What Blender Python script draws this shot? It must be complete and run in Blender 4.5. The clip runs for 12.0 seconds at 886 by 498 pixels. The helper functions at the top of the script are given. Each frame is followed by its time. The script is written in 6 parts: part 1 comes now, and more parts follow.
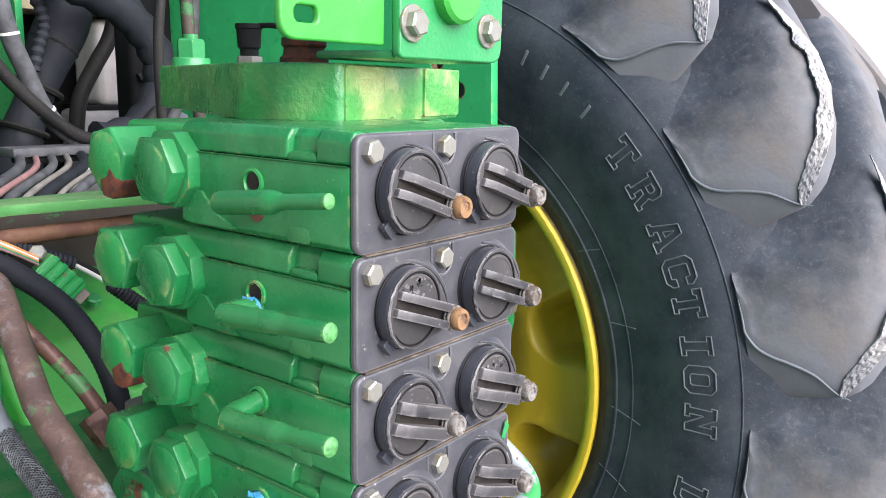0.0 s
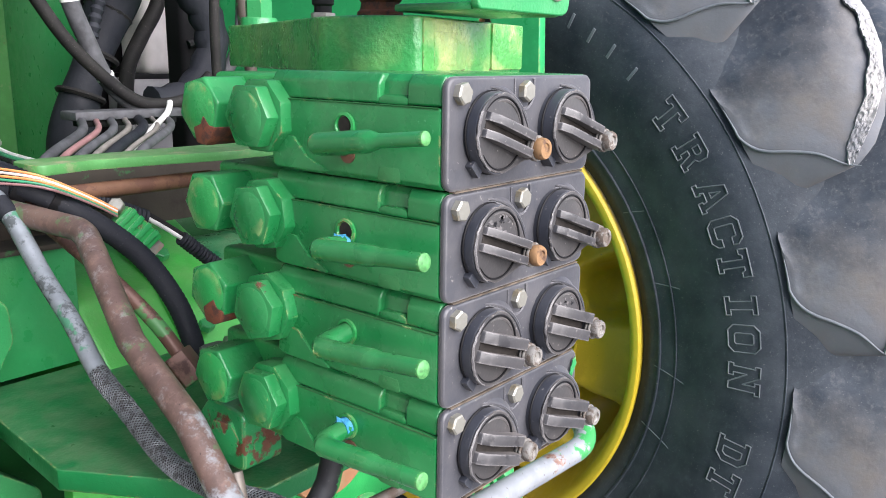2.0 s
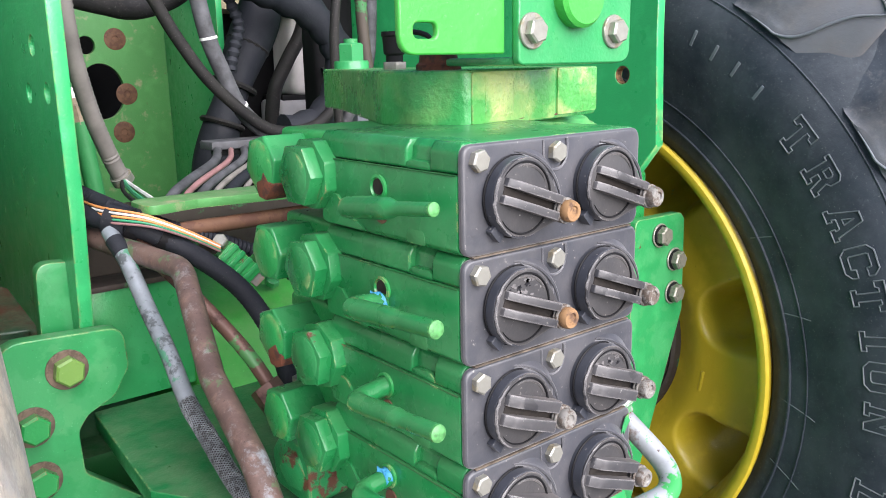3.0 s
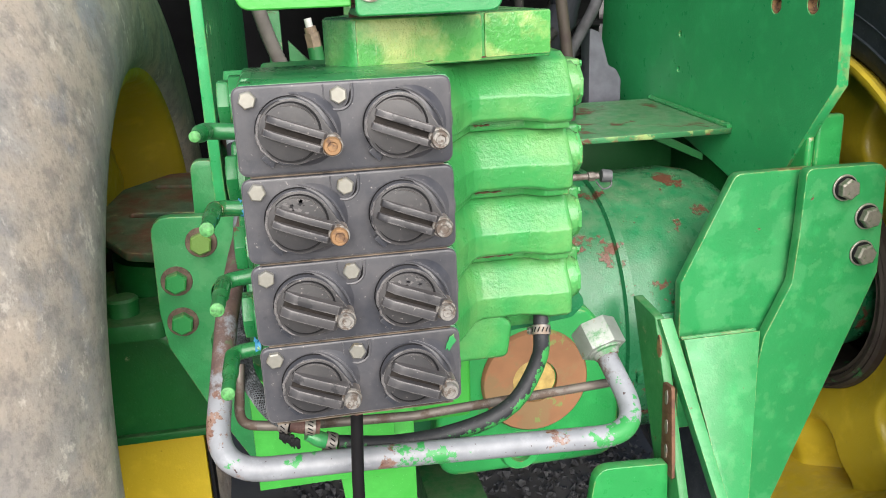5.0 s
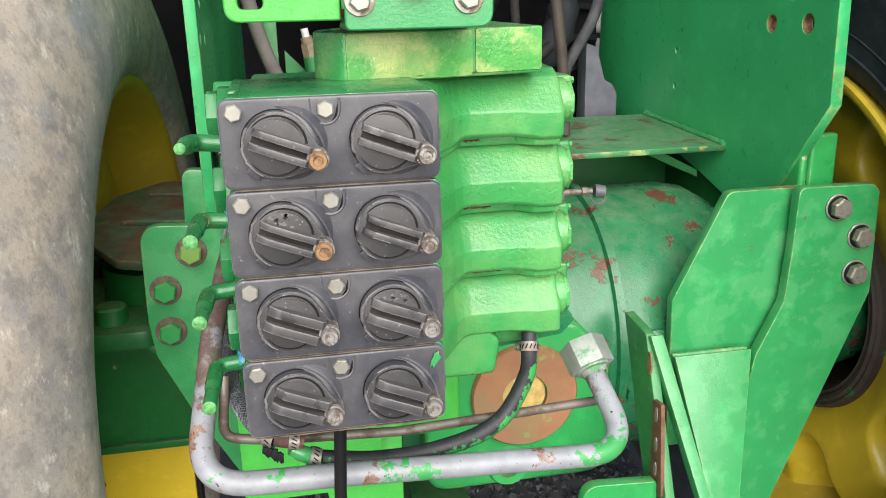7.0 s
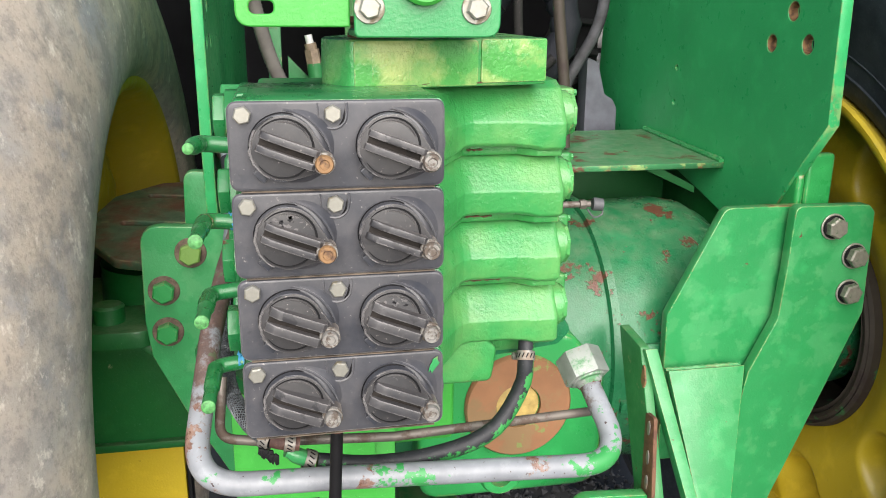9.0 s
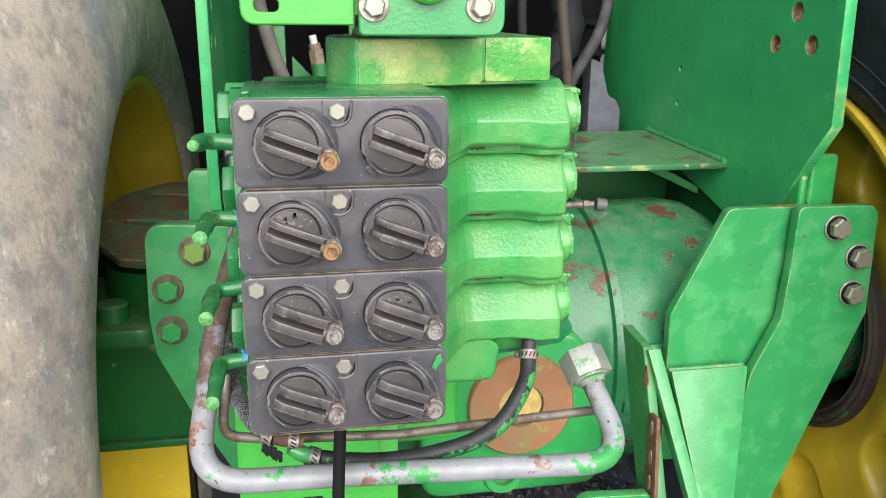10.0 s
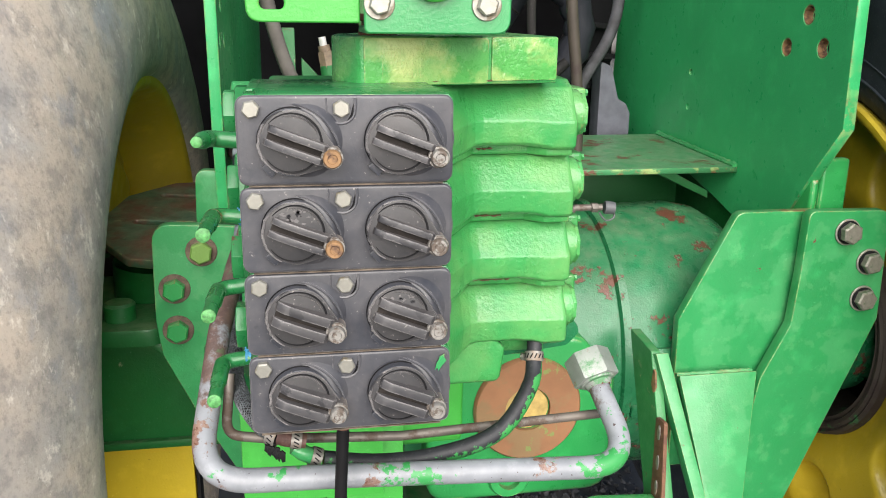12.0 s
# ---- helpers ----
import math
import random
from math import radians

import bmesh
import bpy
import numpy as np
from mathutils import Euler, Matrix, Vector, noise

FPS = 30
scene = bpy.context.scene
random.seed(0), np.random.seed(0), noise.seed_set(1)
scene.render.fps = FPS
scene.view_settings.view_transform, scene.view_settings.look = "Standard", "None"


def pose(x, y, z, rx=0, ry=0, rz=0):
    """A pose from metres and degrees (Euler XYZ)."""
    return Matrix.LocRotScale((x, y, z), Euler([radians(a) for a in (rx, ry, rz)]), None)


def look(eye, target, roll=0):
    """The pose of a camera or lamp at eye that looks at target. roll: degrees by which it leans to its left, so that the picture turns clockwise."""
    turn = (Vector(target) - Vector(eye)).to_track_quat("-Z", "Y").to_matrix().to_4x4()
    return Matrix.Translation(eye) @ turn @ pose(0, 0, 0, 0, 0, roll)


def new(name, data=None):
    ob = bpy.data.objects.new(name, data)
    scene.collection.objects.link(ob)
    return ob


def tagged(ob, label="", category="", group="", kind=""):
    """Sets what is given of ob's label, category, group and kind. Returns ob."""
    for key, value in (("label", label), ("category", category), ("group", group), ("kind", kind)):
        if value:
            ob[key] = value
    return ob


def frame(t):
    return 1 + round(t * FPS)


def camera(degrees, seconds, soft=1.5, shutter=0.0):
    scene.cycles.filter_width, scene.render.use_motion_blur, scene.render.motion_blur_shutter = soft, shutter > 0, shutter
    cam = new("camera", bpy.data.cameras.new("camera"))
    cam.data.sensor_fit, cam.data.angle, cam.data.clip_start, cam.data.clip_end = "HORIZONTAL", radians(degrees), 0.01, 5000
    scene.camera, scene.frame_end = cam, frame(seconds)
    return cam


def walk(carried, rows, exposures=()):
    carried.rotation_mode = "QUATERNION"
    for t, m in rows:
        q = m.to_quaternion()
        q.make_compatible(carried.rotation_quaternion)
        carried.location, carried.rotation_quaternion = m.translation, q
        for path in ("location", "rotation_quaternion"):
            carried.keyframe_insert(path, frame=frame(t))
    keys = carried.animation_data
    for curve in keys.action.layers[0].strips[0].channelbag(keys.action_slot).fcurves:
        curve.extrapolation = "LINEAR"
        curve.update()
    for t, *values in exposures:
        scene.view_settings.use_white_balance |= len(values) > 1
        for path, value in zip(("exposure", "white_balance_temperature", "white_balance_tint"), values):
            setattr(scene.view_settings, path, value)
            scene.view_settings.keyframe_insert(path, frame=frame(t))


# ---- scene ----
cam = camera(56.3, 12.0, 0.95)
PATH = [
    (0, (-0.366, -0.333, 1.04), (1.195, 0.855, 0.65), 1.2),
    (0.5, (-0.387, -0.298, 1.031), (1.238, 0.803, 0.645), 1.3),
    (1, (-0.393, -0.295, 1.004), (1.21, 0.805, 0.535), 1.8),
    (1.5, (-0.411, -0.315, 1.013), (1.139, 0.855, 0.534), 1.4),
    (2, (-0.418, -0.328, 1.023), (1.091, 0.904, 0.569), 0.9),
    (2.5, (-0.407, -0.355, 1.035), (1.019, 0.98, 0.608), -0.2),
    (3, (-0.35, -0.39, 1.063), (0.886, 1.118, 0.617), -1.1),
    (3.2, (-0.328, -0.424, 1.064), (0.789, 1.167, 0.595), -1.1),
    (4.8, (0.024, -0.675, 1.079), (0.396, 1.195, 0.475), -2.4),
    (5, (0.026, -0.678, 1.079), (0.377, 1.197, 0.477), -2.3),
    (5.5, (0.021, -0.68, 1.08), (0.35, 1.2, 0.481), -2.2),
    (6, (0.031, -0.677, 1.079), (0.364, 1.202, 0.482), -2.1),
    (6.5, (0.032, -0.674, 1.085), (0.378, 1.206, 0.495), -1.8),
    (7, (0.037, -0.674, 1.083), (0.396, 1.206, 0.503), -1.3),
    (9, (0.029, -0.681, 1.082), (0.403, 1.203, 0.526), 0.4),
    (9.5, (0.03, -0.682, 1.084), (0.401, 1.203, 0.529), 0.5),
    (10, (0.028, -0.684, 1.079), (0.395, 1.203, 0.527), 0.5),
    (10.5, (0.037, -0.688, 1.077), (0.396, 1.201, 0.525), 0.6),
    (11, (0.037, -0.685, 1.077), (0.389, 1.206, 0.529), 0.6),
    (11.5, (0.037, -0.681, 1.075), (0.383, 1.212, 0.529), 0.7),
    (12, (0.034, -0.682, 1.073), (0.377, 1.213, 0.532), 0.7),
]
walk(cam, [(t, look(eye, target, roll)) for t, eye, target, roll in PATH], [(0.0, 1.38, 6000.0, 16.5), (3.2, 1.38, 6000.0, 16.5), (4.8, 0.89, 6350.0, 12.0), (12.0, 0.89, 6350.0, 12.0)])

# ---- light ----
world = bpy.data.worlds.new("sky")
scene.world = world
world.use_nodes = True
wn = world.node_tree
sky = wn.nodes.new("ShaderNodeTexSky")
sky.sky_type = "NISHITA"
sky.sun_disc = False
sky.sun_elevation = radians(30)
sky.sun_rotation = radians(184)
sky.air_density, sky.dust_density, sky.ozone_density = 1.0, 1.5, 1.5
wn.links.new(sky.outputs[0], wn.nodes["Background"].inputs[0])
wn.nodes["Background"].inputs[1].default_value = 0.056
sun = new("sun", bpy.data.lights.new("sun", "SUN"))
sun.data.energy = 4.75
sun.data.angle = radians(72)
sun.data.color = (1.0, 0.94, 0.86)
sun.matrix_world = look((-0.18, -2.6, 2.30), (0.0, 0.0, 0.8))

# ---- materials ----


class Graph:
    """A small node tree builder for one material."""

    def __init__(self, name):
        self.m = bpy.data.materials.new(name)
        self.m.use_nodes = True
        self.t = self.m.node_tree
        self.b = self.t.nodes["Principled BSDF"]
        self.co = self.t.nodes.new("ShaderNodeTexCoord").outputs["Object"]

    def node(self, kind, **values):
        n = self.t.nodes.new(kind)
        for k, v in values.items():
            n.inputs[k].default_value = v
        return n

    def link(self, a, b):
        self.t.links.new(a, b)

    def noise(self, scale, detail=4.0, rough=0.55, stretch=None):
        n = self.node("ShaderNodeTexNoise", Scale=scale, Detail=detail, Roughness=rough)
        src = self.co
        if stretch:
            mp = self.node("ShaderNodeMapping")
            mp.inputs["Scale"].default_value = stretch
            self.link(src, mp.inputs["Vector"])
            src = mp.outputs[0]
        self.link(src, n.inputs["Vector"])
        return n.outputs["Fac"]

    def ramp(self, fac, lo, hi, a=0.0, b=1.0):
        n = self.node("ShaderNodeMapRange")
        n.inputs["From Min"].default_value, n.inputs["From Max"].default_value = lo, hi
        n.inputs["To Min"].default_value, n.inputs["To Max"].default_value = a, b
        self.link(fac, n.inputs["Value"])
        return n.outputs[0]

    def mul(self, a, b):
        n = self.t.nodes.new("ShaderNodeMath")
        n.operation = "MULTIPLY"
        for i, v in enumerate((a, b)):
            if isinstance(v, (int, float)):
                n.inputs[i].default_value = v
            else:
                self.link(v, n.inputs[i])
        return n.outputs[0]

    def mix(self, fac, a, b):
        n = self.t.nodes.new("ShaderNodeMix")
        n.data_type = "RGBA"
        for sock, v in ((n.inputs[0], fac), (n.inputs[6], a), (n.inputs[7], b)):
            if isinstance(v, (int, float)):
                sock.default_value = v
            elif isinstance(v, tuple):
                sock.default_value = (*v, 1.0)
            else:
                self.link(v, sock)
        return n.outputs[2]

    def bump(self, fac, strength, distance):
        n = self.node("ShaderNodeBump", Strength=strength, Distance=distance)
        self.link(fac, n.inputs["Height"])
        if self.b.inputs["Normal"].is_linked:
            self.link(self.b.inputs["Normal"].links[0].from_socket, n.inputs["Normal"])
        self.link(n.outputs[0], self.b.inputs["Normal"])

    def up(self, lo=0.3, hi=1.0):
        g = self.t.nodes.new("ShaderNodeNewGeometry")
        s = self.t.nodes.new("ShaderNodeSeparateXYZ")
        self.link(g.outputs["Normal"], s.inputs[0])
        return self.ramp(s.outputs[2], lo, hi)

    def edges(self, radius=0.0022, lo=0.985, hi=0.90):
        """Where the surface turns sharply, as along the edges of a plate."""
        bv = self.node("ShaderNodeBevel", Radius=radius)
        bv.samples = 4
        g = self.t.nodes.new("ShaderNodeNewGeometry")
        d = self.t.nodes.new("ShaderNodeVectorMath")
        d.operation = "DOT_PRODUCT"
        self.link(bv.outputs[0], d.inputs[0])
        self.link(g.outputs["True Normal"], d.inputs[1])
        return self.ramp(d.outputs["Value"], lo, hi)

    def done(self, color, rough=0.5, metal=0.0, coat=0.0, spec=0.5):
        for key, v in (("Base Color", color), ("Roughness", rough), ("Metallic", metal)):
            if isinstance(v, tuple):
                self.b.inputs[key].default_value = (*v, 1.0)
            elif isinstance(v, (int, float)):
                self.b.inputs[key].default_value = v
            else:
                self.link(v, self.b.inputs[key])
        self.b.inputs["Coat Weight"].default_value = coat
        self.b.inputs["Coat Roughness"].default_value = 0.25
        self.b.inputs["Specular IOR Level"].default_value = spec
        return self.m


RUST = (0.085, 0.032, 0.020)
PRIMER = (0.30, 0.28, 0.17)
DUST = (0.32, 0.28, 0.21)


def paint(name, col, worn=(0.70, 0.74), rust=(0.72, 0.76), orange=0.0012, dust=0.25, rough=0.31, lumps=0.0, deep=0.87, chips=0.60, patchy=0.0, cloud=0.0):
    """Sprayed machine paint: faded patches, orange peel, chips down to primer and rust, dust on what faces up."""
    g = Graph(name)
    dark = tuple(c * deep for c in col)
    pale = tuple(c * 1.15 + 0.006 for c in col)
    pale_speck = tuple(c * 1.25 + 0.10 for c in col)
    c = g.mix(g.ramp(g.noise(5.0, 3.0), 0.35, 0.65), dark, col)
    c = g.mix(g.ramp(g.noise(23.0, 5.0), 0.52, 0.75), c, pale)
    c = g.mix(g.mul(g.ramp(g.noise(90.0, 6.0, 0.7), 0.5, 0.8), 0.25), c, dark)
    c = g.mix(g.mul(g.mul(g.up(), g.ramp(g.noise(30.0, 5.0, 0.65), 0.35, 0.7)), dust), c, DUST)
    c = g.mix(g.ramp(g.noise(19.0, 8.0, 0.68), worn[0], worn[1]), c, PRIMER)
    if chips:
        e = g.mul(g.edges(), g.ramp(g.noise(38.0, 6.0, 0.7), chips, chips + 0.04))
        c = g.mix(e, c, g.mix(g.ramp(g.noise(55.0, 4.0), 0.45, 0.6), (0.30, 0.42, 0.16), (0.24, 0.12, 0.06)))
    if patchy:
        c = g.mix(g.mul(g.ramp(g.noise(13.0, 6.0, 0.6), 0.47, 0.64), patchy), c, (0.46, 0.54, 0.20))
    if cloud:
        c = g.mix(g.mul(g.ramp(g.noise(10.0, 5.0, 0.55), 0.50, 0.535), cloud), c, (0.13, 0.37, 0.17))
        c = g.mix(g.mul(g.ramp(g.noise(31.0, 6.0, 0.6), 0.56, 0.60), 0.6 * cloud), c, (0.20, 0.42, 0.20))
    r = g.ramp(g.noise(14.0, 8.0, 0.7), rust[0], rust[1])
    rc = g.mix(g.noise(120.0, 4.0), RUST, (0.15, 0.065, 0.04))
    c = g.mix(r, c, rc)
    c = g.mix(g.mul(g.ramp(g.noise(290.0, 3.0, 0.6), 0.68, 0.72), 0.55), c, pale_speck)
    c = g.mix(g.mul(g.ramp(g.noise(170.0, 4.0, 0.7), 0.68, 0.72), 0.6), c, tuple(v * 0.3 for v in col))
    c = g.mix(g.mul(g.ramp(g.noise(26.0, 7.0, 0.75, (1.0, 6.0, 1.0)), 0.66, 0.70), 0.35), c, pale_speck)
    ro = g.ramp(g.noise(40.0, 4.0), 0.3, 0.7, rough * 0.8, rough * 1.35)
    g.bump(g.noise(260.0, 3.0), 0.4, orange)
    if lumps:
        g.bump(g.mul(g.noise(210.0, 3.0, 0.55), g.ramp(g.noise(16.0, 3.0), 0.38, 0.58, 0.35, 1.0)), 0.8, lumps)
    g.bump(g.ramp(g.noise(14.0, 8.0, 0.7), rust[0], rust[1], 1.0, 0.0), 0.6, 0.0008)
    return g.done(c, ro, 0.0, 0.22, 0.42)


GREEN = (0.024, 0.248, 0.073)
green = paint("green_paint", GREEN, rust=(0.69, 0.72), patchy=0.04, chips=0.60, cloud=0.06)
# Deeper copy of the green: shade on the valve sides is in the colour.
green_valve = paint("shaded_valve_body_paint", (0.015, 0.205, 0.055), rust=(0.69, 0.72), orange=0.0007, rough=0.27, chips=0.57, deep=0.68, cloud=0.05, dust=0.12)
green_cast = paint("green_cast_paint", (0.038, 0.275, 0.066), rust=(0.69, 0.72), lumps=0.0013, rough=0.30, patchy=0.12, chips=0.54)
green_block = paint("block_paint", (0.038, 0.275, 0.068), rust=(0.68, 0.71), lumps=0.0026, rough=0.27, patchy=0.22, chips=0.52)
# Faded paint of the block's front, with the glare on it coloured in.
green_faded_glare = paint("glare_faded_block_paint", (0.075, 0.33, 0.070), rust=(0.68, 0.71), lumps=0.0024, rough=0.27, patchy=0.95, chips=0.48)
green_axle = paint("green_axle_paint", (0.015, 0.150, 0.056), rust=(0.585, 0.61), rough=0.28)
green_shelf = paint("weathered_shelf_paint", (0.050, 0.21, 0.085), rust=(0.565, 0.61), worn=(0.66, 0.72), dust=0.35, rough=0.45, chips=0.5)
green_chipped = paint("chipped_fitting_paint", (0.022, 0.24, 0.075), rust=(0.56, 0.58), chips=0.46)
# Deck green darkened to hold the shade under the stack.
green_deck = paint("shaded_deck_paint", (0.010, 0.145, 0.042), rust=(0.70, 0.74), rough=0.34, chips=0.5)
# Light put into the paint: brighter green, extra edge chips for sunlit edges.
green_plate = paint("brightened_plate_paint", (0.032, 0.345, 0.110), rust=(0.73, 0.76), rough=0.32, chips=0.46)
green_worn = paint("green_worn_paint", (0.022, 0.255, 0.062), worn=(0.64, 0.68), rust=(0.65, 0.68), chips=0.5)
green_bright = paint("bright_lit_green_paint", (0.048, 0.35, 0.046), rust=(0.76, 0.8), rough=0.40)
green_dirty = paint("dirty_green_paint", (0.028, 0.19, 0.055), rust=(0.62, 0.66), worn=(0.62, 0.68), dust=0.35, rough=0.5)
green_bare = paint("worn_bare_green_paint", (0.075, 0.26, 0.070), worn=(0.58, 0.70), rust=(0.63, 0.68), dust=0.5, rough=0.5, chips=0.5)
green_yellow = paint("yellow_green_paint", (0.15, 0.28, 0.06))
# Dark copy of the green: shade on recessed parts is put into its colour.
green_shade_dark = paint("shade_dark_green_paint", (0.006, 0.105, 0.020), rust=(0.66, 0.70), worn=(0.66, 0.72), dust=0.25, rough=0.45)
pivot_paint = paint("rust_worn_deck_paint", (0.030, 0.080, 0.040), rust=(0.42, 0.60), worn=(0.64, 0.72), dust=0.35, rough=0.5, chips=0.5)
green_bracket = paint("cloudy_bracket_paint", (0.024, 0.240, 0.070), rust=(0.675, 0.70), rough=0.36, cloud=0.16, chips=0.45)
yellow = paint("yellow_paint", (0.58, 0.435, 0.024), worn=(0.76, 0.80), rust=(0.73, 0.77), rough=0.38, deep=0.90)


def rubber(name, col, dusty, amount, spec=0.35, grit=False, pale_face=None, specks=0.3):
    g = Graph(name)
    c = g.mix(g.ramp(g.noise(4.0, 4.0), 0.35, 0.7), col, tuple(v * 1.5 for v in col))
    c = g.mix(g.mul(g.ramp(g.noise(9.0, 8.0, 0.65), 0.35, 0.68), amount), c, dusty)
    c = g.mix(g.mul(g.ramp(g.noise(60.0, 6.0, 0.7), 0.55, 0.75), 0.35), c, dusty)
    c = g.mix(g.mul(g.ramp(g.noise(350.0, 2.0, 0.7), 0.66, 0.72), specks), c, (0.4, 0.38, 0.34))
    if grit:
        c = g.mix(g.mul(g.ramp(g.noise(4.2, 6.0, 0.62), 0.46, 0.58), 0.75), c, (0.50, 0.42, 0.345))
        c = g.mix(g.mul(g.ramp(g.noise(6.5, 7.0, 0.66), 0.53, 0.63), 0.7), c, (0.27, 0.28, 0.31))
        c = g.mix(g.mul(g.ramp(g.noise(24.0, 8.0, 0.74), 0.48, 0.60), 0.55), c, (0.19, 0.18, 0.175))
        c = g.mix(g.mul(g.ramp(g.noise(150.0, 4.0, 0.7), 0.54, 0.66), 0.35), c, (0.16, 0.15, 0.145))
        c = g.mix(g.mul(g.ramp(g.noise(30.0, 8.0, 0.76, (1.3, 1.0, 0.8)), 0.57, 0.66), 0.55), c, (0.80, 0.74, 0.66))
        g.bump(g.noise(11.0, 6.0, 0.6), 0.35, 0.008)
        g.bump(g.noise(60.0, 6.0, 0.65), 0.3, 0.002)
    if pale_face:
        # paler on a bar's running face, black on its sloping back: x across the tyre, the angle along it
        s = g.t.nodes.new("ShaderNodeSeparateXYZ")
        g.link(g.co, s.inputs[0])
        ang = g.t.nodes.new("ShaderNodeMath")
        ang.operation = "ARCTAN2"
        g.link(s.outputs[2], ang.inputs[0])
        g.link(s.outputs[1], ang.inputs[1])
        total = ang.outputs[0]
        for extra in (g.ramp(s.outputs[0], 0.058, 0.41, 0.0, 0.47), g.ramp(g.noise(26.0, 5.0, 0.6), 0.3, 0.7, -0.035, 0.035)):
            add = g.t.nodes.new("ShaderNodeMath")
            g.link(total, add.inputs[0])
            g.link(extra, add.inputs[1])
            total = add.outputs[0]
        c = g.mix(g.ramp(total, 0.02, 0.17), c, g.mix(g.mul(g.ramp(g.noise(7.0, 5.0, 0.6), 0.40, 0.62), 0.7), pale_face, (0.135, 0.118, 0.100)))
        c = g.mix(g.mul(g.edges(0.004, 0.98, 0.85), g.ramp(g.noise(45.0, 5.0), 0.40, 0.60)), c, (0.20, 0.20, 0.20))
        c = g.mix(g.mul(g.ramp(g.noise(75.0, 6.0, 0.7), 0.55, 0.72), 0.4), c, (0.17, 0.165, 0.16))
    g.bump(g.noise(160.0, 6.0, 0.65), 0.35, 0.0012)
    g.bump(g.noise(28.0, 5.0), 0.3, 0.004)
    return g.done(c, g.ramp(g.noise(30.0), 0.3, 0.7, 0.55, 0.8), spec=spec)


tyre_side = rubber("tyre_sidewall_rubber", (0.014, 0.020, 0.028), (0.095, 0.110, 0.125), 0.40)
tyre_tread = rubber("tyre_tread_rubber", (0.016, 0.023, 0.033), (0.085, 0.10, 0.12), 0.35, pale_face=(0.130, 0.139, 0.155))
# Pale rubber: the highlight along the raised moulding is in its colour.
tyre_bead = rubber("highlight_moulding_rubber", (0.085, 0.100, 0.115), (0.19, 0.20, 0.21), 0.6)
tyre_chip = rubber("chipped_tyre_rubber", (0.15, 0.155, 0.165), (0.40, 0.39, 0.375), 0.8)
tyre_tan = rubber("dried_mud_tyre_rubber", (0.26, 0.25, 0.245), (0.47, 0.41, 0.35), 0.85, grit=True)
tyre_line = rubber("tyre_lettering_rubber", (0.075, 0.090, 0.102), (0.19, 0.205, 0.215), 0.7)
hose_rubber = rubber("hose_rubber", (0.007, 0.007, 0.008), (0.05, 0.046, 0.04), 0.3, 0.2)
loom = rubber("loom_sleeve", (0.007, 0.008, 0.012), (0.035, 0.038, 0.045), 0.40, 0.22, specks=0.06)


def plastic(name, col, dusty, amount, peel=0.0, rub=0.3, bloom=0.3, tint=(0.82, 0.80, 0.80)):
    g = Graph(name)
    g.b.inputs["Sheen Weight"].default_value = bloom
    g.b.inputs["Sheen Roughness"].default_value = 0.45
    g.b.inputs["Sheen Tint"].default_value = (*tint, 1.0)
    c = g.mix(g.ramp(g.noise(8.0, 3.0), 0.35, 0.7), col, tuple(v * 1.35 for v in col))
    c = g.mix(g.mul(g.ramp(g.noise(22.0, 7.0, 0.65), 0.38, 0.7), amount), c, dusty)
    c = g.mix(g.mul(g.ramp(g.noise(130.0, 6.0, 0.7), 0.56, 0.75), 0.3), c, dusty)
    scratch = g.ramp(g.noise(40.0, 6.0, 0.75, (1.0, 1.0, 9.0)), 0.70, 0.74)
    c = g.mix(g.mul(scratch, 0.35), c, (0.42, 0.40, 0.37))
    c = g.mix(g.mul(g.edges(0.0016, 0.99, 0.93), g.ramp(g.noise(60.0, 5.0), 0.35, 0.6, 0.2 * rub, rub)), c, tuple(v * 1.6 + 0.08 for v in dusty))
    c = g.mix(g.mul(g.ramp(g.noise(260.0, 3.0, 0.6), 0.68, 0.73), 0.6), c, (0.30, 0.28, 0.26))
    c = g.mix(g.mul(g.ramp(g.noise(120.0, 5.0, 0.7), 0.62, 0.70), 0.5), c, (0.016, 0.016, 0.019))
    if peel:
        c = g.mix(g.ramp(g.noise(24.0, 6.0, 0.62), peel, peel + 0.012), c, (0.014, 0.014, 0.017))
    g.bump(g.noise(420.0, 3.0), 0.2, 0.0006)
    return g.done(c, g.ramp(g.noise(25.0, 4.0), 0.3, 0.7, 0.36, 0.56), spec=0.7)


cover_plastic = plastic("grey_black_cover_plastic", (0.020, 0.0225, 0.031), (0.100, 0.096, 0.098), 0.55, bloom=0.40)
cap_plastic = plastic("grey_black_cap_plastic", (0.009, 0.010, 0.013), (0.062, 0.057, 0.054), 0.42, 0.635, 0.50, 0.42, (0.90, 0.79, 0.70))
# Wall is less faded than the face; its shade is also in this colour.
shaded_cap_wall = plastic("shaded_cap_wall_plastic", (0.012, 0.015, 0.024), (0.040, 0.043, 0.052), 0.35, 0.0, 0.45, 0.12)
rib_plastic = plastic("worn_lever_plastic", (0.017, 0.018, 0.022), (0.090, 0.084, 0.082), 0.42, 0.60, 1.0, 0.12, (0.88, 0.80, 0.74))


